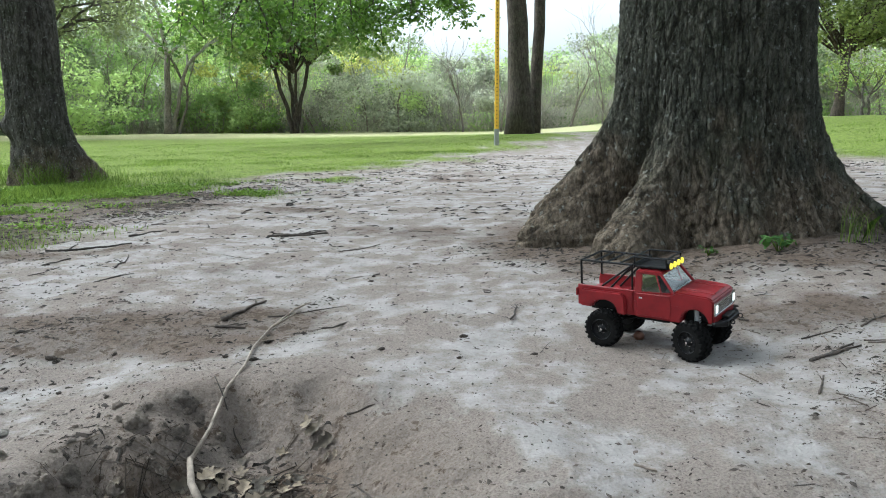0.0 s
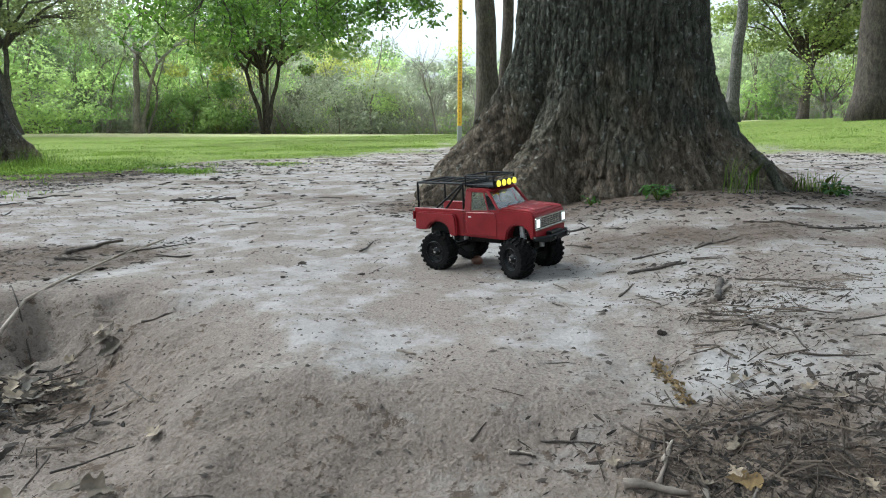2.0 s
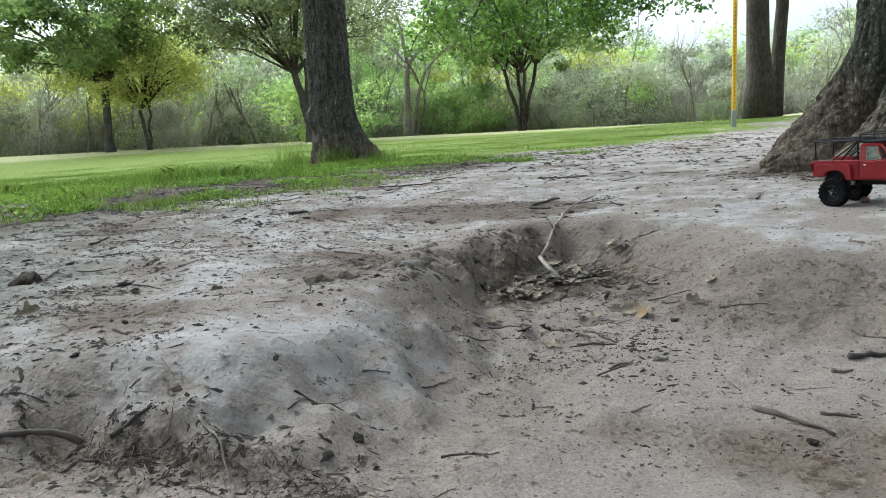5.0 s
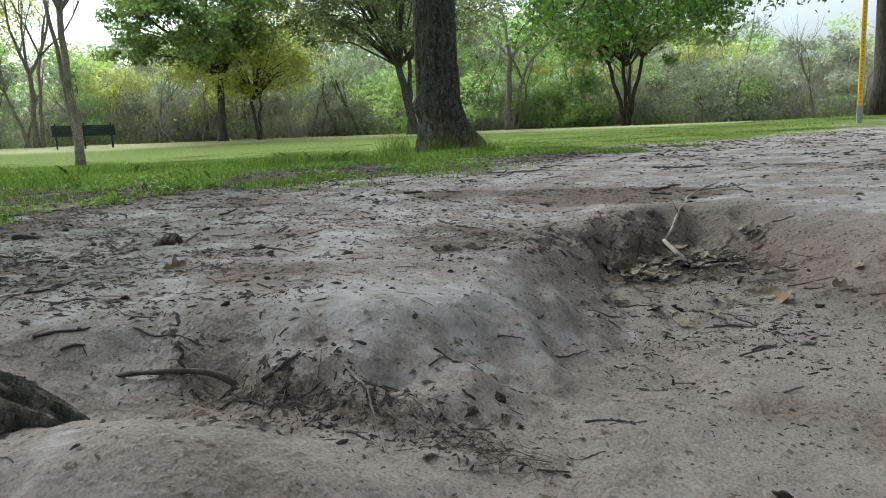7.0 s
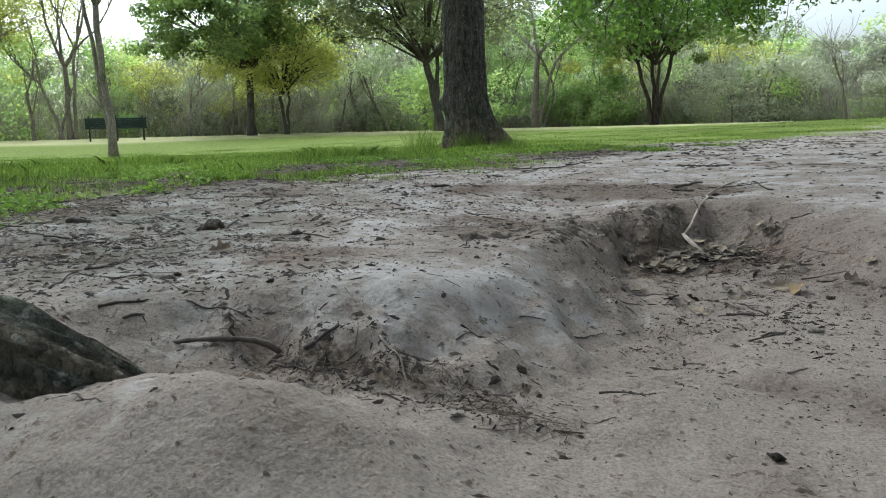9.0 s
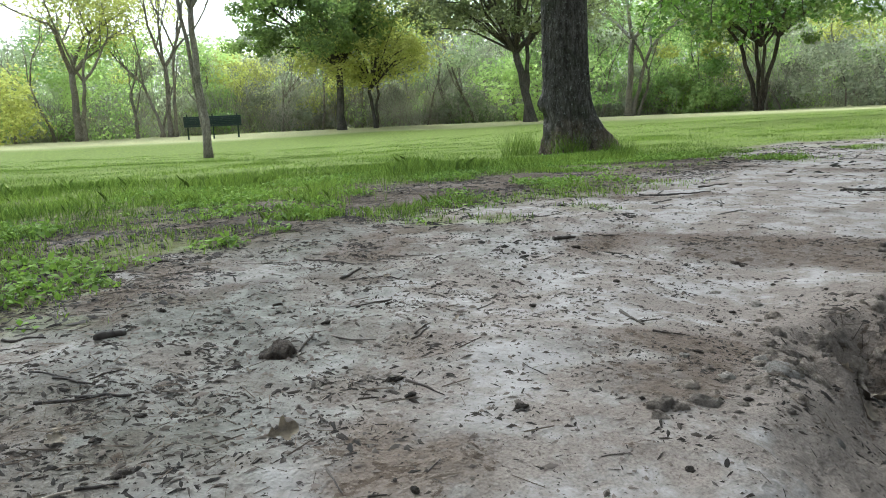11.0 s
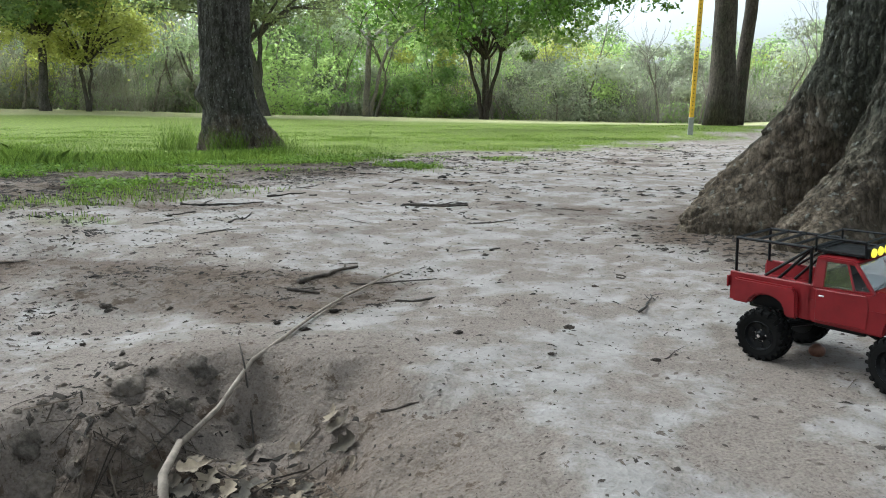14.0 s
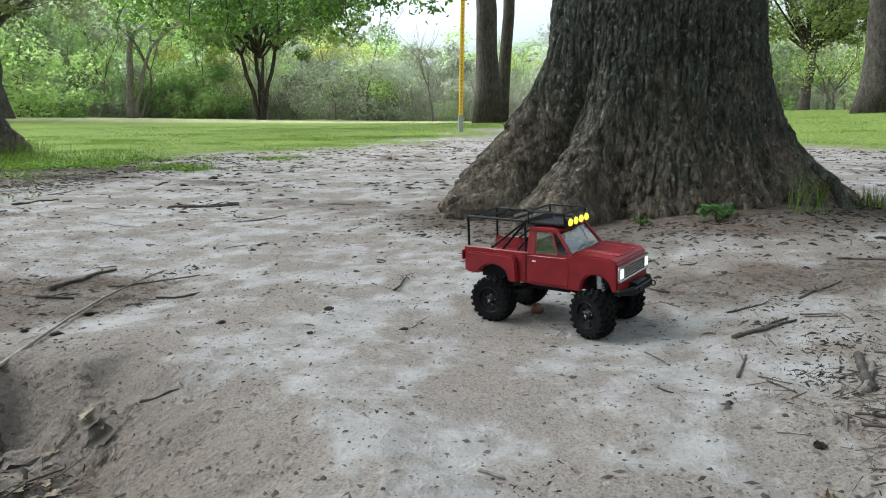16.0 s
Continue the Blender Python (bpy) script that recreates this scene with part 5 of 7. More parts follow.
        block(bm, 0.1155, 0.1172, min(0.0372 * s, 0.0462 * s), max(0.0372 * s, 0.0462 * s), 0.0842, 0.0972)
        soften(bm, 0.0008)
        part("lens", bm, HEAD, head, "glowing white lens")
    bm = bmesh.new()
    block(bm, 0.1120, 0.1148, -0.0485, 0.0485, 0.0660, 0.0800)
    soften(bm, 0.0015)
    part("front_valance", bm, RED, truck)
    # front bumper with winch plate and shackles
    bm = bmesh.new()
    block(bm, 0.1200, 0.1300, -0.030, 0.030, 0.0600, 0.0700)
    for s in (-1, 1):
        vs = [bm.verts.new(v) for v in ((0.1200, 0.030 * s, 0.060), (0.1300, 0.030 * s, 0.060), (0.1300, 0.030 * s, 0.070), (0.1200, 0.030 * s, 0.070),
                                        (0.1110, 0.052 * s, 0.064), (0.1180, 0.053 * s, 0.064), (0.1180, 0.053 * s, 0.070), (0.1110, 0.052 * s, 0.070))]
        for f in ((0, 1, 2, 3), (4, 7, 6, 5), (0, 4, 5, 1), (1, 5, 6, 2), (2, 6, 7, 3), (3, 7, 4, 0)):
            bm.faces.new([vs[i] for i in f])
    soften(bm, 0.0012)
    bumper = part("front_bumper", bm, PLASTIC, truck)
    bm = bmesh.new()
    block(bm, 0.1160, 0.1270, -0.018, 0.018, 0.0700, 0.0745)
    soften(bm, 0.001)
    part("winch_plate", bm, PLASTIC, bumper)
    for y in (-0.020, 0.020):
        bm = bmesh.new()
        bmesh.ops.create_circle(bm, segments=4, radius=0.001)
        bmesh.ops.spin(bm, geom=bm.verts[:] + bm.edges[:], cent=(0.0035, 0, 0), axis=(0, 1, 0), angle=math.tau, steps=10)
        for v in bm.verts:
            v.co = Vector((0.1310 + v.co.x, y + v.co.y, 0.0665 + v.co.z))
        bmesh.ops.remove_doubles(bm, verts=bm.verts[:], dist=0.0001)
        part("shackle", bm, PLASTIC, bumper, "black recovery shackle")
    # roof rack with lamps
    rack = bmesh.new()
    block(rack, -0.0270, 0.0280, -0.031, 0.031, 0.1440, 0.1458)
    soften(rack, 0.0005)
    rack_ob = part("roof_rack", rack, PLASTIC, truck, "flat black roof tray with rails")
    rails = [((-0.027, -0.032, 0.1475), (0.029, -0.032, 0.1475)), ((-0.027, 0.032, 0.1475), (0.029, 0.032, 0.1475)), ((-0.028, -0.032, 0.1625), (0.028, -0.032, 0.1625)), ((-0.028, 0.032, 0.1625), (0.028, 0.032, 0.1625)),
             ((-0.028, -0.032, 0.1625), (-0.028, 0.032, 0.1625)), ((0.028, -0.032, 0.1625), (0.028, 0.032, 0.1625)), ((-0.027, -0.032, 0.1475), (-0.027, 0.032, 0.1475)),
             ((-0.028, -0.032, 0.1445), (-0.028, -0.032, 0.1625)), ((-0.028, 0.032, 0.1445), (-0.028, 0.032, 0.1625)), ((0.0285, -0.032, 0.1445), (0.028, -0.032, 0.1625)), ((0.0285, 0.032, 0.1445), (0.028, 0.032, 0.1625))]
    for a, b in rails:
        bm = bmesh.new()
        rod(bm, a, b, 0.0014, 8)
        part("rail", bm, PLASTIC, rack_ob)
    for x in (-0.018, 0.018):
        for y in (-0.028, 0.028):
            bm = bmesh.new()
            rod(bm, (x, y, 0.1415), (x, y, 0.1448), 0.0018, 8)
            part("foot", bm, PLASTIC, rack_ob)
    bm = bmesh.new()
    block(bm, 0.0275, 0.0330, -0.032, 0.032, 0.1440, 0.1560)
    soften(bm, 0.001)
    bar = part("lamp_bar", bm, PLASTIC, truck, "black light bar with four yellow lamps")
    for y in (-0.0245, -0.0082, 0.0082, 0.0245):
        bm = bmesh.new()
        rod(bm, (0.0325, y, 0.1502), (0.0355, y, 0.1502), 0.0056, 20, 0.0050)
        soften(bm, 0.0006)
        part("lamp", bm, SPOT, bar, "round yellow lamp, lit")
    # cage over the bed
    bm = bmesh.new()
    for y in (-0.0395, 0.0395):
        rod(bm, (-0.1260, y, 0.1500), (-0.0290, y, 0.1500), 0.0019, 8)
    cage_ob = part("bed_cage", bm, PLASTIC, truck, "black tubular cage over the bed")
    tubes = []
    for y in (-0.0395, 0.0395):
        tubes += [((-0.1260, y, 0.1060), (-0.1260, y, 0.1500)), ((-0.0290, y, 0.1060), (-0.0290, y, 0.1500)), ((-0.0860, y, 0.1065), (-0.0300, y, 0.1490)), ((-0.1230, y * 0.98, 0.1060), (-0.1230, y * 0.98, 0.1070))]
    for x in (-0.1260, -0.1010, -0.0770, -0.0530, -0.0290):
        tubes.append(((x, -0.0395, 0.1500), (x, 0.0395, 0.1500)))
    tubes += [((-0.0860, -0.034, 0.0880), (-0.0300, -0.034, 0.1490)), ((-0.0860, 0.034, 0.0880), (-0.0300, 0.034, 0.1490))]
    for a, b in tubes:
        bm = bmesh.new()
        rod(bm, a, b, 0.0019, 8)
        part("bar", bm, PLASTIC, cage_ob)
    # chassis, axles, shock absorbers
    bm = bmesh.new()
    for y in (-0.016, 0.016):
        block(bm, -0.1180, 0.1180, y - 0.003, y + 0.003, 0.0560, 0.0650)
    block(bm, -0.030, 0.030, -0.020, 0.020, 0.0480, 0.0620)
    block(bm, 0.010, 0.104, -0.030, 0.030, 0.0640, 0.0830)
    block(bm, -0.104, -0.040, -0.036, 0.036, 0.0640, 0.0830)
    soften(bm, 0.001)
    part("chassis", bm, PLASTIC, truck)
    for x in (-0.0785, 0.0785):
        bm = bmesh.new()
        rod(bm, (x, -0.046, 0.0325), (x, 0.046, 0.0325), 0.0052, 10)
        bmesh.ops.create_uvsphere(bm, u_segments=12, v_segments=8, radius=0.0125, matrix=Matrix.Translation((x, -0.008, 0.0325)))
        rod(bm, (x, -0.008, 0.036), (x * 0.25, -0.004, 0.052), 0.003, 8)
        for y in (-0.018, 0.018):
            rod(bm, (x, y, 0.034), (x * 0.3, y * 0.9, 0.054), 0.0017, 6)
        part("axle", bm, PLASTIC, truck)
        for y in (-0.030, 0.030):
            bm = bmesh.new()
            rod(bm, (x + 0.003, y, 0.038), (x + 0.001, y * 1.05, 0.0830), 0.0042, 10)
            for k in range(7):
                rod(bm, (x + 0.003, y, 0.046 + 0.004 * k), (x + 0.003, y, 0.0475 + 0.004 * k), 0.0056, 10)
            part("shock_absorber", bm, SILVER, truck, "pale grey shock absorber")
    # wheels
    profile = [(-0.0125, 0.019), (-0.0135, 0.024), (-0.0132, 0.0285), (-0.0105, 0.0312), (0.0, 0.0316), (0.0105, 0.0312), (0.0132, 0.0285), (0.0135, 0.024), (0.0125, 0.019)]
    tyre = Shape()
    n = 40
    for k in range(n):
        a = math.tau * k / n
        for w, r in profile:
            tyre.v.append((r * math.cos(a), w, r * math.sin(a)))
    q = len(profile)
    for k in range(n):
        for j in range(q):
            a, b = k * q + j, k * q + (j + 1) % q
            c, d = ((k + 1) % n) * q + (j + 1) % q, ((k + 1) % n) * q + j
            tyre.f.append((a, b, c, d))
    # tread lugs: two staggered rows and shoulder blocks
    lugs = 20
    for k in range(lugs):
        for row, (w0, w1, ofs, r0, r1) in enumerate(((-0.0142, -0.0062, 0.0, 0.0265, 0.0338), (0.0062, 0.0142, 0.5, 0.0265, 0.0338), (-0.0052, 0.0008, 0.5, 0.031, 0.0340), (-0.0008, 0.0052, 0.0, 0.031, 0.0340))):
            a = math.tau * (k + ofs) / lugs
            half = 0.085 if row < 2 else 0.075
            first = len(tyre.v)
            for r, h in ((r0, half), (r1, half * 0.78)):
                for w, skew in ((w0, -0.03), (w1, 0.03)):
                    for t in (-h, h):
                        rr = r if abs(w) < 0.012 or r < 0.03 else r - 0.0022
                        tyre.v.append((rr * math.cos(a + t + skew), w, rr * math.sin(a + t + skew)))
            for f in ((0, 1, 3, 2), (4, 6, 7, 5), (0, 4, 5, 1), (2, 3, 7, 6), (0, 2, 6, 4), (1, 5, 7, 3)):
                tyre.f.append(tuple(first + i for i in f))
    tyre_me = tyre.mesh("tyre", RUBBER, False)
    bm = bmesh.new()
    rings = [(0.0120, 0.0195), (0.0128, 0.0185), (0.0085, 0.0165), (0.0070, 0.0080), (0.0100, 0.0055), (0.0112, 0.0040)]
    prev = None
    for w, r in rings:
        ring = [bm.verts.new((r * math.cos(math.tau * k / 24), w, r * math.sin(math.tau * k / 24))) for k in range(24)]
        if prev:
            for k in range(24):
                bm.faces.new((prev[k], prev[(k + 1) % 24], ring[(k + 1) % 24], ring[k]))
        prev = ring
    bm.faces.new(prev)
    for k in range(6):
        a = math.tau * k / 6
        rod(bm, (0.0125 * math.cos(a), 0.006, 0.0125 * math.sin(a)), (0.0125 * math.cos(a), 0.0098, 0.0125 * math.sin(a)), 0.0030, 8)
    rod(bm, (0, -0.012, 0), (0, 0.006, 0), 0.0185, 24)
    rim_me = bpy.data.meshes.new("rim")
    bm.to_mesh(rim_me)
    bm.free()
    rim_me.materials.append(PLASTIC)
    bm = bmesh.new()
    for k in range(5):
        a = math.tau * k / 5
        rod(bm, (0.0075 * math.cos(a), 0.0070, 0.0075 * math.sin(a)), (0.0075 * math.cos(a), 0.0090, 0.0075 * math.sin(a)), 0.0010, 6)
    rod(bm, (0, 0.0105, 0), (0, 0.0135, 0), 0.0024, 6)
    nut_me = bpy.data.meshes.new("nuts")
    bm.to_mesh(nut_me)
    bm.free()
    nut_me.materials.append(CHROME)
    for x in (-0.0785, 0.0785):
        for s in (-1, 1):
            wheel = child("wheel", tyre_me, truck, "knobbly black rubber tyre")
            steer = -22 if x > 0 else 0
            wheel.matrix_local = Matrix.Translation((x, 0.0490 * s, 0.0330)) @ Matrix.Rotation(radians(steer + (180 if s < 0 else 0)), 4, "Z") @ Matrix.Rotation(radians(23 * s + 40 * x), 4, "Y")
            child("rim", rim_me, wheel, "black plastic rim")
            child("wheel_nuts", nut_me, wheel, "bright wheel nuts")
    return truck


def seat_on_ground(x, y, heading, base, track):
    """The pose of a vehicle whose four wheels stand on the soil."""
    c, s = math.cos(heading), math.sin(heading)
    z = {}
    for f in (-1, 1):
        for w in (-1, 1):
            px, py = x + c * f * base / 2 - s * w * track / 2, y + s * f * base / 2 + c * w * track / 2
            a = np.linspace(0, math.tau, 9)[:-1]
            z[f, w] = float(np.max(ground_z(np.r_[px, px + 0.006 * np.cos(a)], np.r_[py, py + 0.006 * np.sin(a)])))
    up_f = (z[1, 1] + z[1, -1] - z[-1, 1] - z[-1, -1]) / 2 / base
    up_w = (z[1, 1] + z[-1, 1] - z[1, -1] - z[-1, -1]) / 2 / track
    return Matrix.Translation((x, y, sum(z.values()) / 4 - 0.0015)) @ Matrix.Rotation(heading, 4, "Z") @ Matrix.Rotation(-math.atan(up_f), 4, "Y") @ Matrix.Rotation(math.atan(up_w), 4, "X")


build_truck(seat_on_ground(0.377, 1.408, radians(-39), 0.157, 0.098))


# ---- sticks, stones, leaves and crumbs on the ground ----
def stick_mesh(name, length, radius, seed, mat, forks=1, bend=0.12):
    rnd = random.Random(seed)
    s = Shape()
    n = 9
    pts, way = [Vector((-length / 2, 0, 0))], Vector((1, 0, 0))
    for i in range(n):
        way = (way + Vector((0, rnd.uniform(-1, 1), rnd.uniform(-0.35, 0.35))) * bend * 1.6).normalized()
        pts.append(pts[-1] + way * length / n)
    radii = [radius * (1.0 - 0.6 * i / n) * rnd.uniform(0.82, 1.18) for i in range(n + 1)]
    s.tube(pts, radii, 7)
    for k in range(forks):
        i = rnd.randint(3, n - 1)
        d = Vector((0.7, rnd.choice((-1, 1)) * rnd.uniform(0.5, 1.0), rnd.uniform(0.0, 0.4))).normalized()
        ln = length * rnd.uniform(0.12, 0.3)
        s.tube([pts[i], pts[i] + d * ln * 0.5 + Vector((0, 0, 0.003)), pts[i] + d * ln], [radii[i] * 0.6, radii[i] * 0.45, radii[i] * 0.2], 5)
    return s.mesh(name, mat)


def clod_mesh(name, seed, mat, flat=0.46):
    bm = bmesh.new()
    bmesh.ops.create_icosphere(bm, subdivisions=3, radius=1)
    cut_rnd = random.Random(seed)
    cuts = [Vector((cut_rnd.gauss(0, 1), cut_rnd.gauss(0, 1), cut_rnd.gauss(0, 1))).normalized() for k in range(6)]
    for v in bm.verts:
        k = 1 + 0.55 * noise.noise(v.co * 1.1 + Vector((seed * 3.1, 0, 0))) + 0.42 * noise.noise(v.co * 2.6 + Vector((0, seed, 0))) + 0.3 * noise.noise(v.co * 5 + Vector((0, 0, seed))) + 0.16 * noise.noise(v.co * 11 + Vector((0, 0, seed)))
        v.co *= k
        for c in cuts:
            over = v.co.dot(c) - 0.68
            if over > 0:
                v.co -= c * over * 0.7
        v.co.z *= flat
    me = bpy.data.meshes.new(name)
    bm.to_mesh(me)
    bm.free()
    me.materials.append(mat)
    me.shade_smooth()
    return me


def fallen_leaf_mesh(name, seed, length):
    """A lobed oak leaf with a raised midrib, curled as dry leaves are."""
    rnd = random.Random(seed)
    half = [(0.0, 0.01), (0.12, 0.05), (0.25, 0.17), (0.33, 0.10), (0.42, 0.12), (0.52, 0.33), (0.63, 0.36), (0.68, 0.2), (0.76, 0.18), (0.86, 0.27), (0.95, 0.16), (1.0, 0.02)]
    curl, fold, twist = rnd.uniform(0.2, 0.9), rnd.uniform(0.15, 0.6), rnd.uniform(-0.5, 0.5)
    v, f = [], []
    for i, (x, w) in enumerate(half):
        wl, wr = w * rnd.uniform(0.75, 1.2), w * rnd.uniform(0.75, 1.2)
        for y in (-wl, -wl * 0.5, 0, wr * 0.5, wr):
            z = curl * (x - 0.5) ** 2 * 0.9 + fold * abs(y) * 0.9 + twist * (x - 0.5) * y * 1.5 + rnd.uniform(-0.012, 0.012)
            v.append(((x - 0.5) * length, y * length, z * length))
        if i:
            a = (i - 1) * 5
            f += [(a + j, a + 5 + j, a + 6 + j, a + 1 + j) for j in range(4)]
    me = bpy.data.meshes.new(name)
    me.from_pydata(v, [], f)
    me.materials.append(LITTER)
    me.shade_smooth()
    return me


def lay(name, me, x, y, turn, scale=1.0, sink=0.0, label="", category="", group="", tip=(0, 0)):
    """Lays a thing on the slope of the soil at x, y."""
    e = 0.02
    dzx = (gz(x + e, y) - gz(x - e, y)) / (2 * e)
    dzy = (gz(x, y + e) - gz(x, y - e)) / (2 * e)
    up = Vector((-dzx, -dzy, 1)).normalized()
    ob = new(name, me)
    ob.matrix_world = (Matrix.Translation((x, y, gz(x, y) - sink)) @ up.to_track_quat("Z", "Y").to_matrix().to_4x4()
                       @ Matrix.Rotation(turn, 4, "Z") @ Matrix.Rotation(tip[0], 4, "X") @ Matrix.Rotation(tip[1], 4, "Y") @ Matrix.Scale(scale, 4))
    return tagged(ob, label, category, group)


def drape(name, points, radius, seed, mat, label, category="stick", group="fallen sticks", taper=0.55, forks=1):
    """A crooked stick that lies on the soil along the points."""
    rnd = random.Random(seed)
    px, py = np.array([p[0] for p in points]), np.array([p[1] for p in points])
    run = np.concatenate([[0], np.cumsum(np.hypot(np.diff(px), np.diff(py)))])
    n = max(8, min(24, int(run[-1] / 0.007)))
    u = np.linspace(0, run[-1], n + 1)
    x, y = np.interp(u, run, px), np.interp(u, run, py)
    nx, ny = -(py[-1] - py[0]) / run[-1], (px[-1] - px[0]) / run[-1]
    wob = np.cumsum([rnd.uniform(-1, 1) for k in range(n + 1)])
    wob = (wob - np.interp(u, (u[0], u[-1]), (wob[0], wob[-1]))) * run[-1] * 0.007
    x, y = x + nx * wob, y + ny * wob
    lie = ground_z(x, y)
    soft = np.convolve(np.pad(lie, 2, mode="edge"), np.ones(5) / 5, "valid")
    z = np.maximum(lie, 0.4 * lie + 0.6 * soft) + radius * 0.45
    mid = Vector((x[n // 2], y[n // 2], lie[n // 2]))
    pts = [Vector(p) - mid for p in zip(x, y, z)]
    radii = [radius * (1 - taper * k / n) * rnd.uniform(0.68, 1.28) for k in range(n + 1)]
    s = Shape()
    s.tube(pts, radii, 7)
    for k in range(forks):
        a = rnd.randint(1, n - 1)
        way = (pts[a + 1] - pts[a - 1]).normalized()
        way = (way + Vector((-way.y, way.x, 0)) * rnd.choice((-1, 1)) * rnd.uniform(0.6, 1.2) + Vector((0, 0, rnd.uniform(0.05, 0.35)))).normalized()
        ln = run[-1] * rnd.uniform(0.1, 0.28)
        s.tube([pts[a], pts[a] + way * ln * 0.5 + Vector((0, 0, 0.002)), pts[a] + way * ln], [radii[a] * 0.65, radii[a] * 0.5, radii[a] * 0.25], 5)
    ob = new(name, s.mesh(name, mat))
    ob.matrix_world = Matrix.Translation(mid)
    return tagged(ob, label, category, group)


def between(name, a, b, radius, seed, mat, label):
    return drape(name, (a, b), radius, seed, mat, label)


# the long pale stick that leans from the rim into the hollow
branch = Shape()
line = [(-0.323, 1.70, -0.012), (-0.345, 1.58, -0.02), (-0.352, 1.46, -0.026), (-0.335, 1.33, -0.016), (-0.342, 1.25, -0.04), (-0.35, 1.18, -0.062), (-0.357, 1.112, -0.082)]
pts = [(x, y, max(z, gz(x, y) + 0.005)) for x, y, z in line]
branch.tube(pts, [0.0014, 0.0018, 0.0022, 0.0026, 0.0028, 0.0031, 0.0034], 8)
branch.tube([(-0.358, 1.114, pts[-1][2] + 0.002), (-0.335, 1.05, gz(-0.335, 1.05) + 0.022), (-0.299, 0.998, gz(-0.299, 0.998) + 0.008)], [0.004, 0.005, 0.0056], 8)
branch.tube([pts[0], (-0.29, 1.715, pts[0][2] + 0.012)], [0.0028, 0.0012], 5)
branch.tube([pts[1], (-0.30, 1.60, pts[1][2] + 0.022)], [0.0028, 0.0012], 5)
tagged(new("dead_branch", branch.mesh("dead_branch", PALE_TWIG)), "long bent pale dry branch leaning into the hollow", "branch")
side = Shape()
side.tube([(-0.36, 1.25, gz(-0.36, 1.25) + 0.02), (-0.345, 1.235, gz(-0.345, 1.235) + 0.011), (-0.32, 1.205, gz(-0.32, 1.205) + 0.004), (-0.3, 1.172, gz(-0.3, 1.172) + 0.004)], [0.0009, 0.0012, 0.0013, 0.001], 6)
tagged(new("twig", side.mesh("twig", TWIG)), "thin crooked brown twig on the hollow's wall", "twig", "twigs")

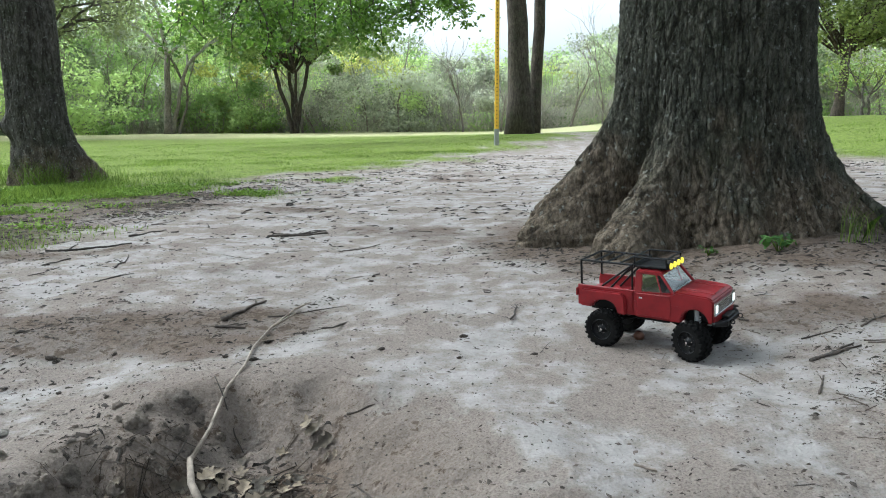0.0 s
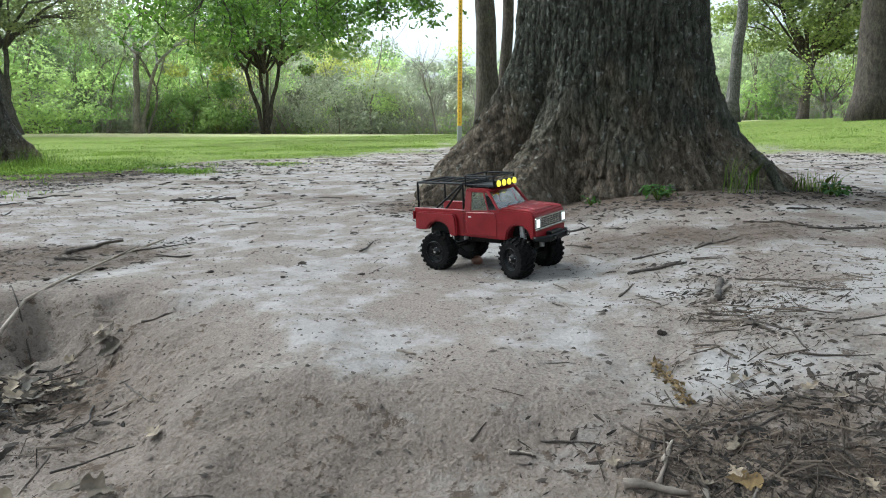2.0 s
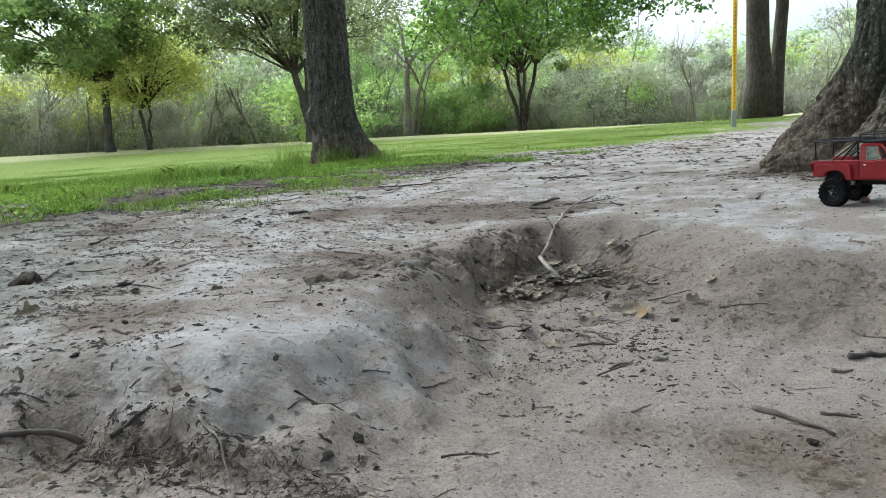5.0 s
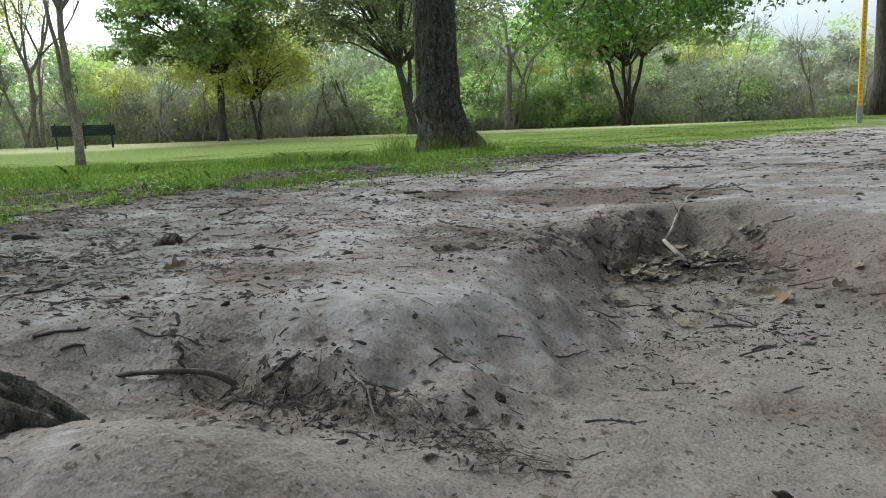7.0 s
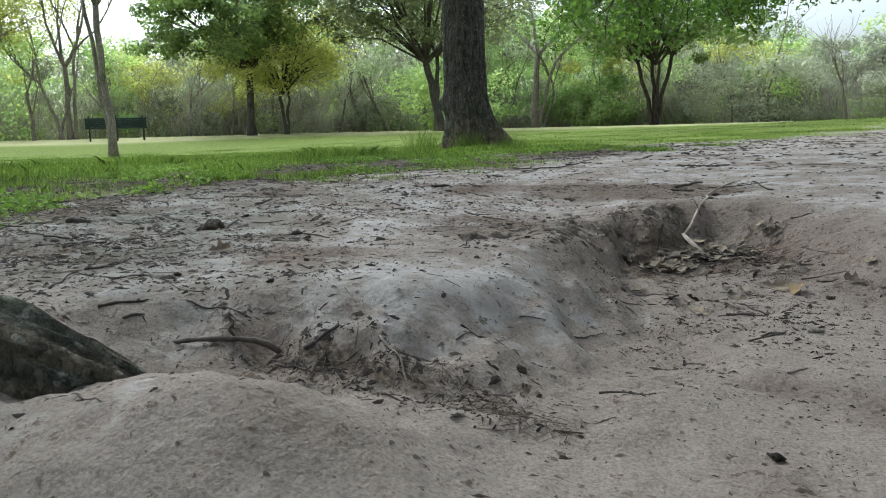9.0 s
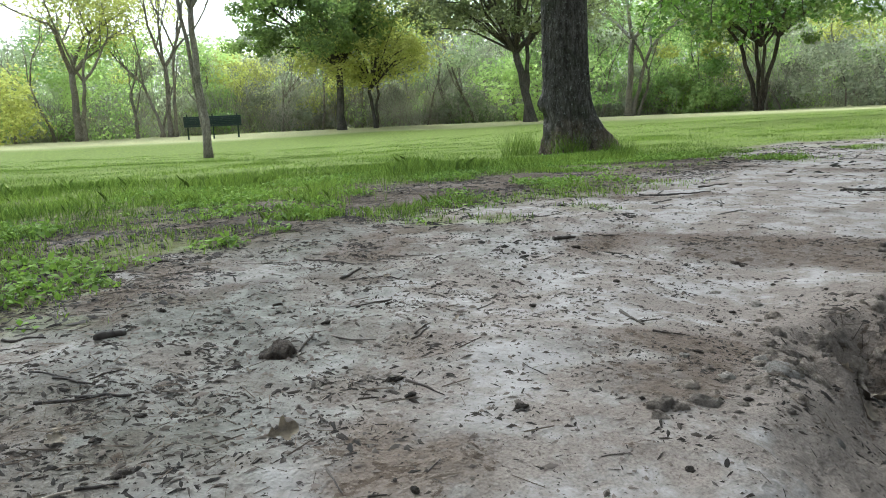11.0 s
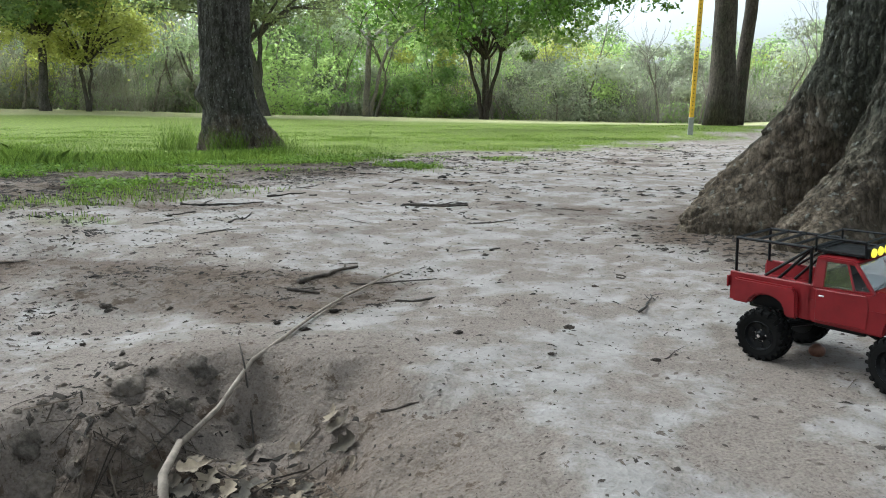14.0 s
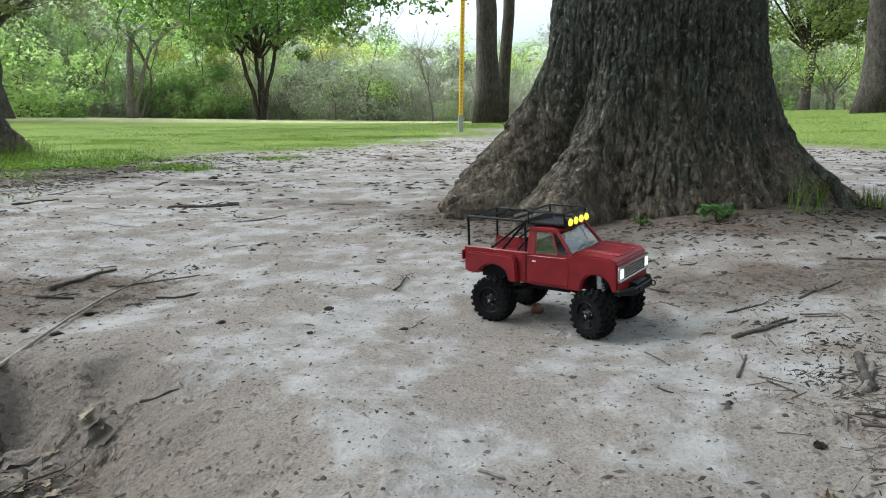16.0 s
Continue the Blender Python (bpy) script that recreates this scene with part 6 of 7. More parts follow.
for a, b, r, seed, mat, label in (
        ((0.417, 0.729), (0.467, 0.714), 0.0054, 70, GREY_TWIG, "short thick sawn piece of branch in litter"),
        ((0.517, 0.618), (0.572, 0.62), 0.003, 71, GREY_TWIG, "pale broken stick beside the litter"),
        ((0.445, 0.725), (0.466, 0.76), 0.0024, 72, GREY_TWIG, "short pale stick pointing down the slope"),
        ((0.503, 0.685), (0.526, 0.712), 0.0026, 73, GREY_TWIG, "short pale stick in brown litter"),
        ((0.48, 0.714), (0.474, 0.674), 0.0029, 74, GREY_TWIG, "weathered stick across the litter"),
        ((0.525, 0.766), (0.588, 0.791), 0.0016, 75, TWIG, "thin curved brown stick in litter"),
        ((0.452, 0.797), (0.494, 0.769), 0.0013, 76, TWIG, "thin brown stick in litter"),
        ((0.421, 0.749), (0.449, 0.753), 0.0013, 77, TWIG, "thin brown stick in litter"),
        ((0.395, 0.653), (0.436, 0.638), 0.0013, 78, TWIG, "thin brown stick in the hollow"),
        ((0.586, 1.01), (0.631, 0.989), 0.0022, 79, TWIG, "dark stick in litter near the oak"),
        ((0.628, 0.975), (0.646, 0.941), 0.0029, 80, TWIG, "thick dark stick in litter near the oak"),
        ((0.328, 0.788), (0.351, 0.78), 0.0022, 81, TWIG, "short dark stick on the slope"),
        ((-0.231, 0.705), (-0.162, 0.636), 0.0027, 82, TWIG, "knotty dark stick on the hollow floor"),
        ((-0.232, 0.612), (-0.18, 0.627), 0.0016, 83, TWIG, "dark twig across the hollow floor"),
        ((-0.165, 0.505), (-0.135, 0.563), 0.0017, 84, GREY_TWIG, "pale crooked stick on the hollow floor"),
        ((0.365, 0.514), (0.405, 0.543), 0.0022, 85, TWIG, "dark stick on the hollow floor"),
        ((-0.385, 0.659), (-0.391, 0.718), 0.0019, 86, TWIG, "short dark stick below the bank"),
        ((-0.28, 1.074), (-0.212, 0.97), 0.0022, 87, TWIG, "dark stick in the leaf litter"),
        ((0.577, 1.26), (0.681, 1.31), 0.0035, 88, TWIG, "thick crooked stick before the oak"),
        ((0.523, 1.135), (0.558, 1.192), 0.0022, 89, TWIG, "short dark stick on the sand"),
        ((0.548, 1.119), (0.566, 1.089), 0.0016, 90, TWIG, "thin forked twig on the sand"),
        ((0.695, 1.315), (0.732, 1.291), 0.0016, 91, TWIG, "thin dark stick before the oak"),
        ((0.625, 1.067), (0.68, 1.142), 0.005, 92, GREY_TWIG, "broken piece of pale wood in litter"),
        ((0.22, 0.974), (0.242, 0.956), 0.0024, 93, GREY_TWIG, "flat pale chip of wood on the sand"),
        ((0.427, 1.117), (0.441, 1.105), 0.0013, 94, TWIG, "thin dark twig on the sand"),
        ((-2.336, 1.977), (-2.175, 2.135), 0.0029, 95, TWIG, "dark stick in the litter beside grass"),
        ((-1.361, 0.893), (-1.371, 0.969), 0.004, 96, TWIG, "thick dark piece of wood on pale soil"),
        ((-0.986, 0.622), (-0.988, 0.665), 0.0016, 97, TWIG, "thin dark twig on pale soil"),
        ((-0.733, 0.83), (-0.709, 0.879), 0.0013, 98, TWIG, "thin dark twig on pale soil"),
        ((-0.987, 0.798), (-0.983, 0.85), 0.0013, 99, TWIG, "thin dark twig on pale soil"),
        ((-0.457, 1.627), (-0.402, 1.776), 0.005, 100, TWIG, "thick dark stick in a scraped patch"),
        ((-0.462, 1.594), (-0.402, 1.595), 0.0042, 101, TWIG, "short thick stick in a scraped patch"),
        ((-0.642, 2.845), (-0.454, 3.014), 0.0052, 102, TWIG, "dark rough stick lying on the trodden sand"),
        ((-1.147, 2.829), (-1.061, 2.959), 0.0045, 103, TWIG, "dark stick on the trodden sand"),
        ((-1.155, 1.459), (-1.115, 1.504), 0.0065, 104, TWIG, "short thick piece of log on soil"),
        ((-0.91, 2.162), (-0.963, 2.383), 0.003, 105, TWIG, "dark stick on the trodden sand"),
        ((-0.62, 2.851), (-0.432, 2.929), 0.006, 1, TWIG, "dark rough stick lying on the trodden sand"),
        ((0.143, 0.591), (0.257, 0.632), 0.0045, 3, TWIG, "thick straight brown stick in the hollow"),
        ((0.004, 0.401), (0.077, 0.342), 0.004, 4, TWIG, "long dark stick on the hollow floor"),
        ((0.115, 0.551), (0.14, 0.555), 0.0042, 5, GREY_TWIG, "short thick broken stick in the hollow"),
        ((-0.393, 1.011), (-0.228, 0.962), 0.006, 9, TWIG, "dark stick buried in leaf litter"),
        ((-0.452, 1.005), (-0.419, 0.928), 0.0043, 10, GREY_TWIG, "broken stick among leaves in the hollow"),
        ((0.443, 0.687), (0.582, 0.638), 0.0026, 12, GREY_TWIG, "long pale stick at the litter's edge"),
        ((-0.009, 0.766), (0.064, 0.764), 0.0016, 15, TWIG, "thin dark twig on the bank's slope"),
        ((0.46, 1.601), (0.503, 1.559), 0.002, 16, TWIG, "thin twig on the sand"),
        ((-1.282, 2.502), (-1.048, 2.614), 0.005, 20, TWIG, "long dark stick on the sand")):
    between("stick", a, b, r, seed, mat, label)

# the root-like stick and its neighbours in the gully
arch_stick = Shape()
arch_u = np.linspace(0, 1, 12)
arch_stick.tube([(-0.762 + 0.148 * u, 0.0 + 0.05 * u + 0.006 * math.sin(9 * u), -0.068 + 0.012 * u + 0.013 * math.sin(math.pi * u) ** 0.8 - 0.008 * u ** 6) for u in arch_u], [0.0020 + 0.0016 * u + 0.0006 * math.sin(23 * u) for u in arch_u], 9)
tagged(new("stick", arch_stick.mesh("stick", WET_TWIG)), "thick dark arched stick lying across the gully", "stick", "fallen sticks")
drape("twig", ((-0.935, 0.022), (-1.003, 0.102), (-0.91, 0.098), (-0.883, 0.127), (-0.79, 0.09), (-0.753, 0.095)), 0.0015, 52, TWIG, "long thin dark twig on damp soil", "twig", "twigs")
drape("twig", ((-0.762, 0.071), (-0.721, 0.074), (-0.676, 0.081)), 0.0014, 53, TWIG, "thin dark twig across the gully", "twig", "twigs")
drape("twig", ((-0.515, 0.096), (-0.477, 0.074), (-0.432, 0.021)), 0.0014, 54, PALE_TWIG, "thin pale twig in the gully", "twig", "twigs")
GULLY = ((-0.833, 0.007, -0.804, 0.053, 24), (-0.797, 0.009, -0.784, 0.028, 26), (-0.589, 0.062, -0.565, 0.094, 30), (-0.472, 0.025, -0.43, 0.017, 14), (-1.21, 0.247, -1.151, 0.28, 38), (-1.279, 0.26, -1.218, 0.277, 24),
         (-0.657, -0.169, -0.56, -0.208, 12), (-0.891, 0.469, -0.827, 0.454, 21), (-0.91, 0.402, -0.893, 0.417, 18), (-0.759, 0.232, -0.746, 0.242, 15), (-0.717, 0.224, -0.689, 0.214, 18), (-0.61, 0.044, -0.569, 0.034, 20), (-0.554, 0.051, -0.528, 0.078, 18))
HOLLOW_FLOOR = ((-0.148, 1.184, -0.107, 1.196, 24), (-0.178, 0.476, -0.136, 0.539, 22), (-0.221, 0.618, -0.162, 0.622, 26), (-0.13, 1.053, -0.053, 0.959, 18), (-0.286, 0.184, -0.247, 0.19, 19), (-0.294, 0.088, -0.268, 0.106, 12),
                (-0.467, 0.199, -0.435, 0.202, 14), (-0.385, 0.543, -0.345, 0.594, 17), (-0.378, 0.345, -0.353, 0.412, 14), (-0.316, 0.383, -0.303, 0.4, 24), (-0.439, 0.309, -0.409, 0.32, 13), (-0.459, 0.162, -0.445, 0.203, 13),
                (-0.44, 0.179, -0.415, 0.202, 15), (-0.301, 0.172, -0.259, 0.195, 18), (-0.423, 0.417, -0.419, 0.433, 30), (-0.375, 0.686, -0.306, 0.702, 20), (-0.697, 0.791, -0.657, 0.815, 19), (-0.776, 0.882, -0.719, 0.82, 33))
BY_OAK = ((0.571, 1.255, 0.676, 1.323, 36), (0.724, 1.385, 0.842, 1.473, 28), (0.607, 1.359, 0.672, 1.378, 25), (0.694, 1.326, 0.728, 1.307, 20), (0.996, 1.525, 1.101, 1.532, 30), (0.897, 1.59, 1.005, 1.54, 30), (1.069, 1.75, 1.146, 1.766, 36),
          (0.562, 1.654, 0.608, 1.685, 30), (0.59, 1.027, 0.64, 1.004, 20), (0.631, 0.987, 0.662, 0.936, 20), (0.66, 0.93, 0.655, 0.885, 14), (0.635, 1.026, 0.654, 1.017, 33), (0.558, 0.951, 0.582, 0.93, 16), (0.581, 0.976, 0.618, 0.956, 17))
LITTER_PATCH = ((0.545, 1.133, 0.57, 1.106, 13), (0.608, 0.883, 0.624, 0.863, 15), (0.598, 0.838, 0.599, 0.813, 14), (0.529, 0.786, 0.592, 0.8, 17), (0.479, 0.797, 0.508, 0.779, 16), (0.416, 0.749, 0.455, 0.756, 16), (0.483, 0.733, 0.495, 0.715, 20),
                (0.585, 0.758, 0.614, 0.753, 13), (0.713, 0.935, 0.763, 0.93, 19), (0.931, 1.249, 0.951, 1.237, 24), (0.293, 0.806, 0.309, 0.82, 20), (0.7, 1.172, 0.781, 1.115, 20), (0.73, 1.1, 0.796, 1.044, 18), (0.674, 1.017, 0.733, 0.961, 17))
WEST = ((-1.323, 0.254, -1.257, 0.27, 18), (-1.239, 0.283, -1.24, 0.329, 18), (-1.549, 0.33, -1.49, 0.365, 30), (-1.227, 0.207, -1.184, 0.26, 40), (-1.004, 0.124, -0.972, 0.146, 24), (-0.824, 0.254, -0.782, 0.228, 14), (-0.756, 0.265, -0.753, 0.264, 26),
        (-0.893, 0.23, -0.894, 0.242, 16), (-1.118, 0.667, -1.087, 0.676, 17), (-0.974, 0.597, -0.979, 0.648, 20), (-0.737, 0.287, -0.741, 0.315, 12), (-1.567, 1.005, -1.385, 1.005, 28), (-1.342, 0.9, -1.227, 0.938, 22))
seed = 400
for rows, words in ((GULLY, "dark broken stick in the gully's litter"), (HOLLOW_FLOOR, "dark twig lying in the washed-out hollow"), (BY_OAK, "crooked brown stick on the sand by the oak"),
                    (LITTER_PATCH, "dry brown stick in the litter on the bank"), (WEST, "dark damp stick on bare soil near grass")):
    for ax, ay, bx, by, r in rows:
        seed += 1
        drape("stick", ((ax, ay), (bx, by)), r * 0.000085, seed, WET_TWIG if rows in (GULLY, WEST) else TWIG, words, forks=seed % 3)
drape("stick", ((0.632, 1.068), (0.679, 1.17)), 0.0058, 55, TWIG, "thick dark chunk of bark-covered wood in litter", forks=0, taper=0.2)
drape("stick", ((-1.366, 0.371), (-1.38, 0.424)), 0.0075, 56, TWIG, "short thick dark piece of log on soil", forks=0, taper=0.2)
drape("stick", ((0.456, 0.749), (0.473, 0.774)), 0.0022, 57, PALE_TWIG, "short pale stick in brown litter")
drape("stick", ((-0.13, 0.356), (-0.109, 0.382)), 0.0016, 58, PALE_TWIG, "pale bent twig on the hollow floor", forks=0)
drape("stick", ((-1.017, 0.086), (-1.004, 0.12)), 0.0022, 59, PALE_TWIG, "pale stick on damp soil")
drape("stick", ((0.327, 0.79), (0.351, 0.781)), 0.0022, 60, PALE_TWIG, "short pale stick on the bank's slope")

deb = random.Random(99)
twigs = [stick_mesh("twig", 1.0, deb.uniform(0.010, 0.022), 200 + k, TWIG, deb.choice((0, 1, 1, 2)), 0.16) for k in range(10)]
count = 0
while count < 260:
    zone = deb.random()
    if zone < 0.42:
        x, y, ln = deb.uniform(-2.0, 1.6), 1.5 + 6.5 * deb.random() ** 1.6, deb.uniform(0.05, 0.16)
    elif zone < 0.66:
        x, y, ln = (deb.gauss(0.56, 0.09), deb.gauss(0.74, 0.07), deb.uniform(0.02, 0.1)) if deb.random() < 0.7 else (deb.gauss(0.67, 0.06), deb.gauss(1.06, 0.12), deb.uniform(0.02, 0.08))
    elif zone < 0.75:
        x, y, ln = deb.gauss(-0.27, 0.12), deb.gauss(1.0, 0.08), deb.uniform(0.03, 0.1)
    elif zone < 0.86:
        x, y, ln = deb.uniform(-2.0, -0.6), deb.uniform(0.1, 2.6), deb.uniform(0.03, 0.12)
    else:
        x, y, ln = deb.uniform(-0.7, 1.1), deb.uniform(0.1, 1.9), deb.uniform(0.015, 0.06)
    if bare(np.array([x]), np.array([y]))[0] < -0.1 or math.hypot(x - OAK.x, y - OAK.y) < 0.7 or math.hypot(x - 0.78, y - 1.8) < 0.12 or math.hypot(x - 0.37, y - 1.37) < 0.16:
        continue
    if y > 2 and x > np.interp(y, EAST_Y, EAST_X) - 0.5:
        continue
    lay("twig", twigs[count % 10], x, y, deb.uniform(-0.6, 0.6) + deb.choice((0, math.pi)), ln, -0.006 * ln, "thin dark broken twig lying on sandy soil", "twig", "twigs")
    count += 1

for a, b, r, k, mat, words in (((0.159, 0.412), (0.178, 0.381), 0.0036, 61, GREY_TWIG, "short broken end of wood on the hollow floor"), ((0.183, 0.386), (0.17, 0.334), 0.0018, 62, TWIG, "thin bent twig on the hollow floor"),
                               ((0.072, 0.389), (0.108, 0.388), 0.0022, 63, TWIG, "short twig among straw on the hollow floor"), ((0.256, 0.488), (0.282, 0.489), 0.004, 64, GREY_TWIG, "stub of dry wood on the hollow floor"),
                               ((0.256, 0.301), (0.248, 0.235), 0.006, 65, TWIG, "thick grey piece of branch beside dark earth"), ((0.168, 0.697), (0.207, 0.668), 0.0016, 66, TWIG, "thin twig on the foot of the slope")):
    drape("stick", (a, b), r, k, mat, words, forks=0, taper=0.25)

clods = [clod_mesh("clod", k, CLOD) for k in range(6)]
heaped = [clod_mesh("clod", 61 + k, CLOD, 0.95) for k in range(2)]
stones = [clod_mesh("stone", 20 + k, STONE, 0.6) for k in range(4)]
for x, y, r, label in ((0.035, 1.481, 0.010, "small dark clod of earth on the sand"), (-0.181, 1.946, 0.010, "small dark clod of earth on the sand"), (-0.721, 1.452, 0.015, "dark clod of earth in a scraped hollow"), (-1.1, 0.476, 0.028, "dark upright lump of bark and earth"),
                       (-0.905, 0.464, 0.013, "dark clod of earth on bare soil"), (0.494, 1.09, 0.006, "dark clod of earth on the sand"), (0.059, 1.742, 0.008, "small dark clod of earth on the sand"), (-1.073, 1.416, 0.015, "dark clod of earth on bare soil"),
                       (-0.114, 1.417, 0.009, "small dark clod of earth on the sand"), (0.151, 1.362, 0.007, "small dark clod of earth on the sand"), (0.582, 1.577, 0.009, "dark clod of earth before the oak"), (0.685, 1.552, 0.009, "dark clod of earth before the oak"),
                       (-0.334, 1.387, 0.012, "dark clod on the hollow's rim"), (0.217, 0.262, 0.045, "crumbled heap of dark earth")):
    lay("clod", heaped[deb.randint(0, 1)] if r > 0.02 else clods[deb.randint(0, 5)], x, y, deb.uniform(0, 6), r * 0.8, 0.05 * r, label, "clod", "clods of earth")
for x, y, r, label in ((-0.523, 0.733, 0.042, "pale rounded stone at the hollow's rim"), (-0.556, 0.793, 0.026, "pale flat stone at the hollow's rim"), (-0.568, 0.659, 0.022, "pale rounded stone at the hollow's rim"), (-0.699, 1.162, 0.018, "flat grey stone on bare soil"), (-0.62, 1.119, 0.022, "pale stone set in the rim"),
                       (-0.1, 0.569, 0.022, "broad pale stone in the hollow"), (-0.448, 0.622, 0.014, "small pale stone at the rim"), (-0.513, 0.696, 0.012, "small pale stone at the rim"), (-1.741, 0.994, 0.03, "pale stone among sparse grass"),
                       (0.026, 0.682, 0.014, "small grey stone on the slope"), (-0.629, 0.703, 0.012, "small brown stone on bare soil"), (-0.64, 0.684, 0.010, "small brown stone on bare soil"), (-0.861, 0.124, 0.018, "smooth pale stone on bare soil")):
    lay("stone", stones[deb.randint(0, 3)], x, y, deb.uniform(0, 6), r * 0.6, 0.1 * r, label, "stone", "stones")
for k in range(60):
    while True:
        x, y = (deb.gauss(-0.85, 0.45), deb.gauss(0.75, 0.5)) if k < 32 else (deb.uniform(-1.2, 1.1), deb.uniform(0.0, 2.4))
        if -1.9 < x < 1.2 and y > 0.05 and math.hypot(x - OAK.x, y - OAK.y) > 0.75 and math.hypot(x - 0.37, y - 1.37) > 0.16:
            break
    r = deb.uniform(0.003, 0.0075)
    lay("clod", clods[k % 6], x, y, deb.uniform(0, 6), r, -0.25 * r, "small crumb of dark soil on the sand", "clod", "clods of earth")

LUMPS = ((-1.125, 0.467, 16), (-0.992, 0.16, 14), (-1.407, 0.46, 12), (-0.622, -0.028, 5), (-0.466, 0.105, 10), (-1.238, 0.824, 10), (-1.093, 0.251, 9), (-0.857, 0.058, 7), (-0.821, 0.173, 6), (-0.854, 0.17, 5), (-0.526, -0.191, 4),
         (-0.721, 1.3, 9), (-0.374, 0.203, 4), (-0.175, 0.401, 5), (-0.317, 0.004, 4), (-0.289, 0.013, 5), (-0.289, 0.057, 5), (-0.392, 0.344, 6), (-0.381, 0.195, 6), (-0.476, 0.094, 9), (-0.705, 1.437, 8), (-0.769, 0.954, 9))
MORE_LUMPS = ((0.676, 1.846, 9), (0.719, 1.787, 7), (0.657, 1.633, 5), (0.487, 1.074, 5), (0.756, 1.04, 6), (0.679, 0.934, 5), (0.849, 1.232, 5), (1.39, 2.01, 10), (0.693, 0.884, 4), (-1.316, 0.678, 12), (-1.348, 0.92, 10),
              (-1.067, 0.184, 8), (-1.004, 0.411, 6), (-0.998, 0.483, 6), (-1.513, 0.627, 9), (-1.223, 0.281, 6), (-1.005, 0.132, 5), (-1.083, 0.184, 5), (-1.053, 0.202, 5))
for x, y, r in LUMPS + MORE_LUMPS:
    lay("clod", clods[deb.randint(0, 5)], x, y, deb.uniform(0, 6), r * 0.0008, 0.0001 * r, "dark crumbling lump of damp earth on soil", "clod", "clods of earth")

# crumbling lumps along the hollow's western rim
rim_clods = [clod_mesh("clod", 40 + k, RIM_CLOD, 0.7) for k in range(6)]
for k in range(170):
    t = deb.random()
    x, y = np.interp(t, (0, 0.25, 0.5, 0.75, 1), (-0.56, -0.50, -0.515, -0.46, -0.37)), np.interp(t, (0, 0.25, 0.5, 0.75, 1), (0.52, 0.72, 0.90, 1.08, 1.2))
    x, y = x + deb.gauss(-0.015, 0.04), y + deb.gauss(0, 0.03)
    r = 0.002 + 0.018 * deb.random() ** 2.8
    lay("clod", rim_clods[k % 6], x, y, deb.uniform(0, 6), r, 0.22 * r, "crumbling pale lump of soil on the hollow's rim", "clod", "clods of earth")

# reddish acorn under the pickup
bm = bmesh.new()
bmesh.ops.create_uvsphere(bm, u_segments=20, v_segments=14, radius=0.0092)
for v in bm.verts:
    v.co.x *= 1.12
    if v.co.x > 0.0095:
        v.co.x += (v.co.x - 0.0095) * 1.5
NUT = plain_material("acorn_shell", (0.15, 0.066, 0.04), 0.5, 0, 0.35, 160)
me = bpy.data.meshes.new("acorn")
bm.to_mesh(me)
bm.free()
me.materials.append(NUT)
me.shade_smooth()
lay("acorn", me, 0.352, 1.438, 0.6, 1, -0.007, "reddish brown acorn lying on the sand", "acorn")

# dry leaves
leaves = [fallen_leaf_mesh("fallen_leaf", 300 + k, 0.05) for k in range(8)]
for k in range(170):
    if k < 120:
        t = deb.random()
        x, y = -0.42 + 0.22 * t + deb.gauss(0, 0.035), 0.90 + 0.20 * t + deb.gauss(0, 0.045)
    elif k < 138:
        x, y = deb.gauss(-0.24, 0.09), deb.gauss(0.72, 0.08)
    else:
        x, y = deb.choice(((deb.uniform(-1.6, -0.9), deb.uniform(0.1, 1.4)), (deb.gauss(0.57, 0.08), deb.gauss(0.74, 0.08)), (deb.gauss(-0.54, 0.08), deb.gauss(0.06, 0.03))))
    lay("fallen_leaf", leaves[k % 8], x, y, deb.uniform(0, 6.28), (deb.uniform(0.3, 0.78) if k < 138 else deb.uniform(0.2, 0.4)), -0.001 - 0.005 * deb.random(), "curled dry brown oak leaf in the litter", "leaf", "fallen leaves", (deb.uniform(-0.35, 0.35), deb.uniform(-0.3, 0.3)))
lay("fallen_leaf", fallen_leaf_mesh("fallen_leaf", 320, 0.066), -0.158, 0.80, 1.3, 0.8, -0.006, "curled brown oak leaf on the hollow floor", "leaf", "fallen leaves", (0.5, 0.2))
golden = fallen_leaf_mesh("fallen_leaf", 321, 0.062)
golden.materials.clear()
golden.materials.append(wood_material("golden_leaf", (0.09, 0.055, 0.022), (0.21, 0.135, 0.045), 45))
lay("fallen_leaf", golden, -0.128, 0.772, 0.2, 0.85, -0.006, "large golden-yellow oak leaf on the hollow floor", "leaf", "fallen leaves", (0.4, 0.0))
lay("fallen_leaf", golden, 0.512, 0.714, 0.4, 0.5, -0.003, "golden-yellow oak leaf in brown litter", "leaf", "fallen leaves", (0.2, 0.2))
lay("fallen_leaf", leaves[3], -0.916, 0.29, 2.4, 0.7, -0.006, "dark curled leaf standing on damp soil", "leaf", "fallen leaves", (0.9, 0.0))
lay("fallen_leaf", leaves[5], -1.103, 0.16, 0.4, 0.6, -0.004, "pale dry leaf on damp soil", "leaf", "fallen leaves", (0.3, 0.2))
lay("fallen_leaf", leaves[2], 0.142, 0.275, 2.5, 0.9, -0.004, "curled brown leaf on the hollow floor", "leaf", "fallen leaves", (0.5, 0.1))

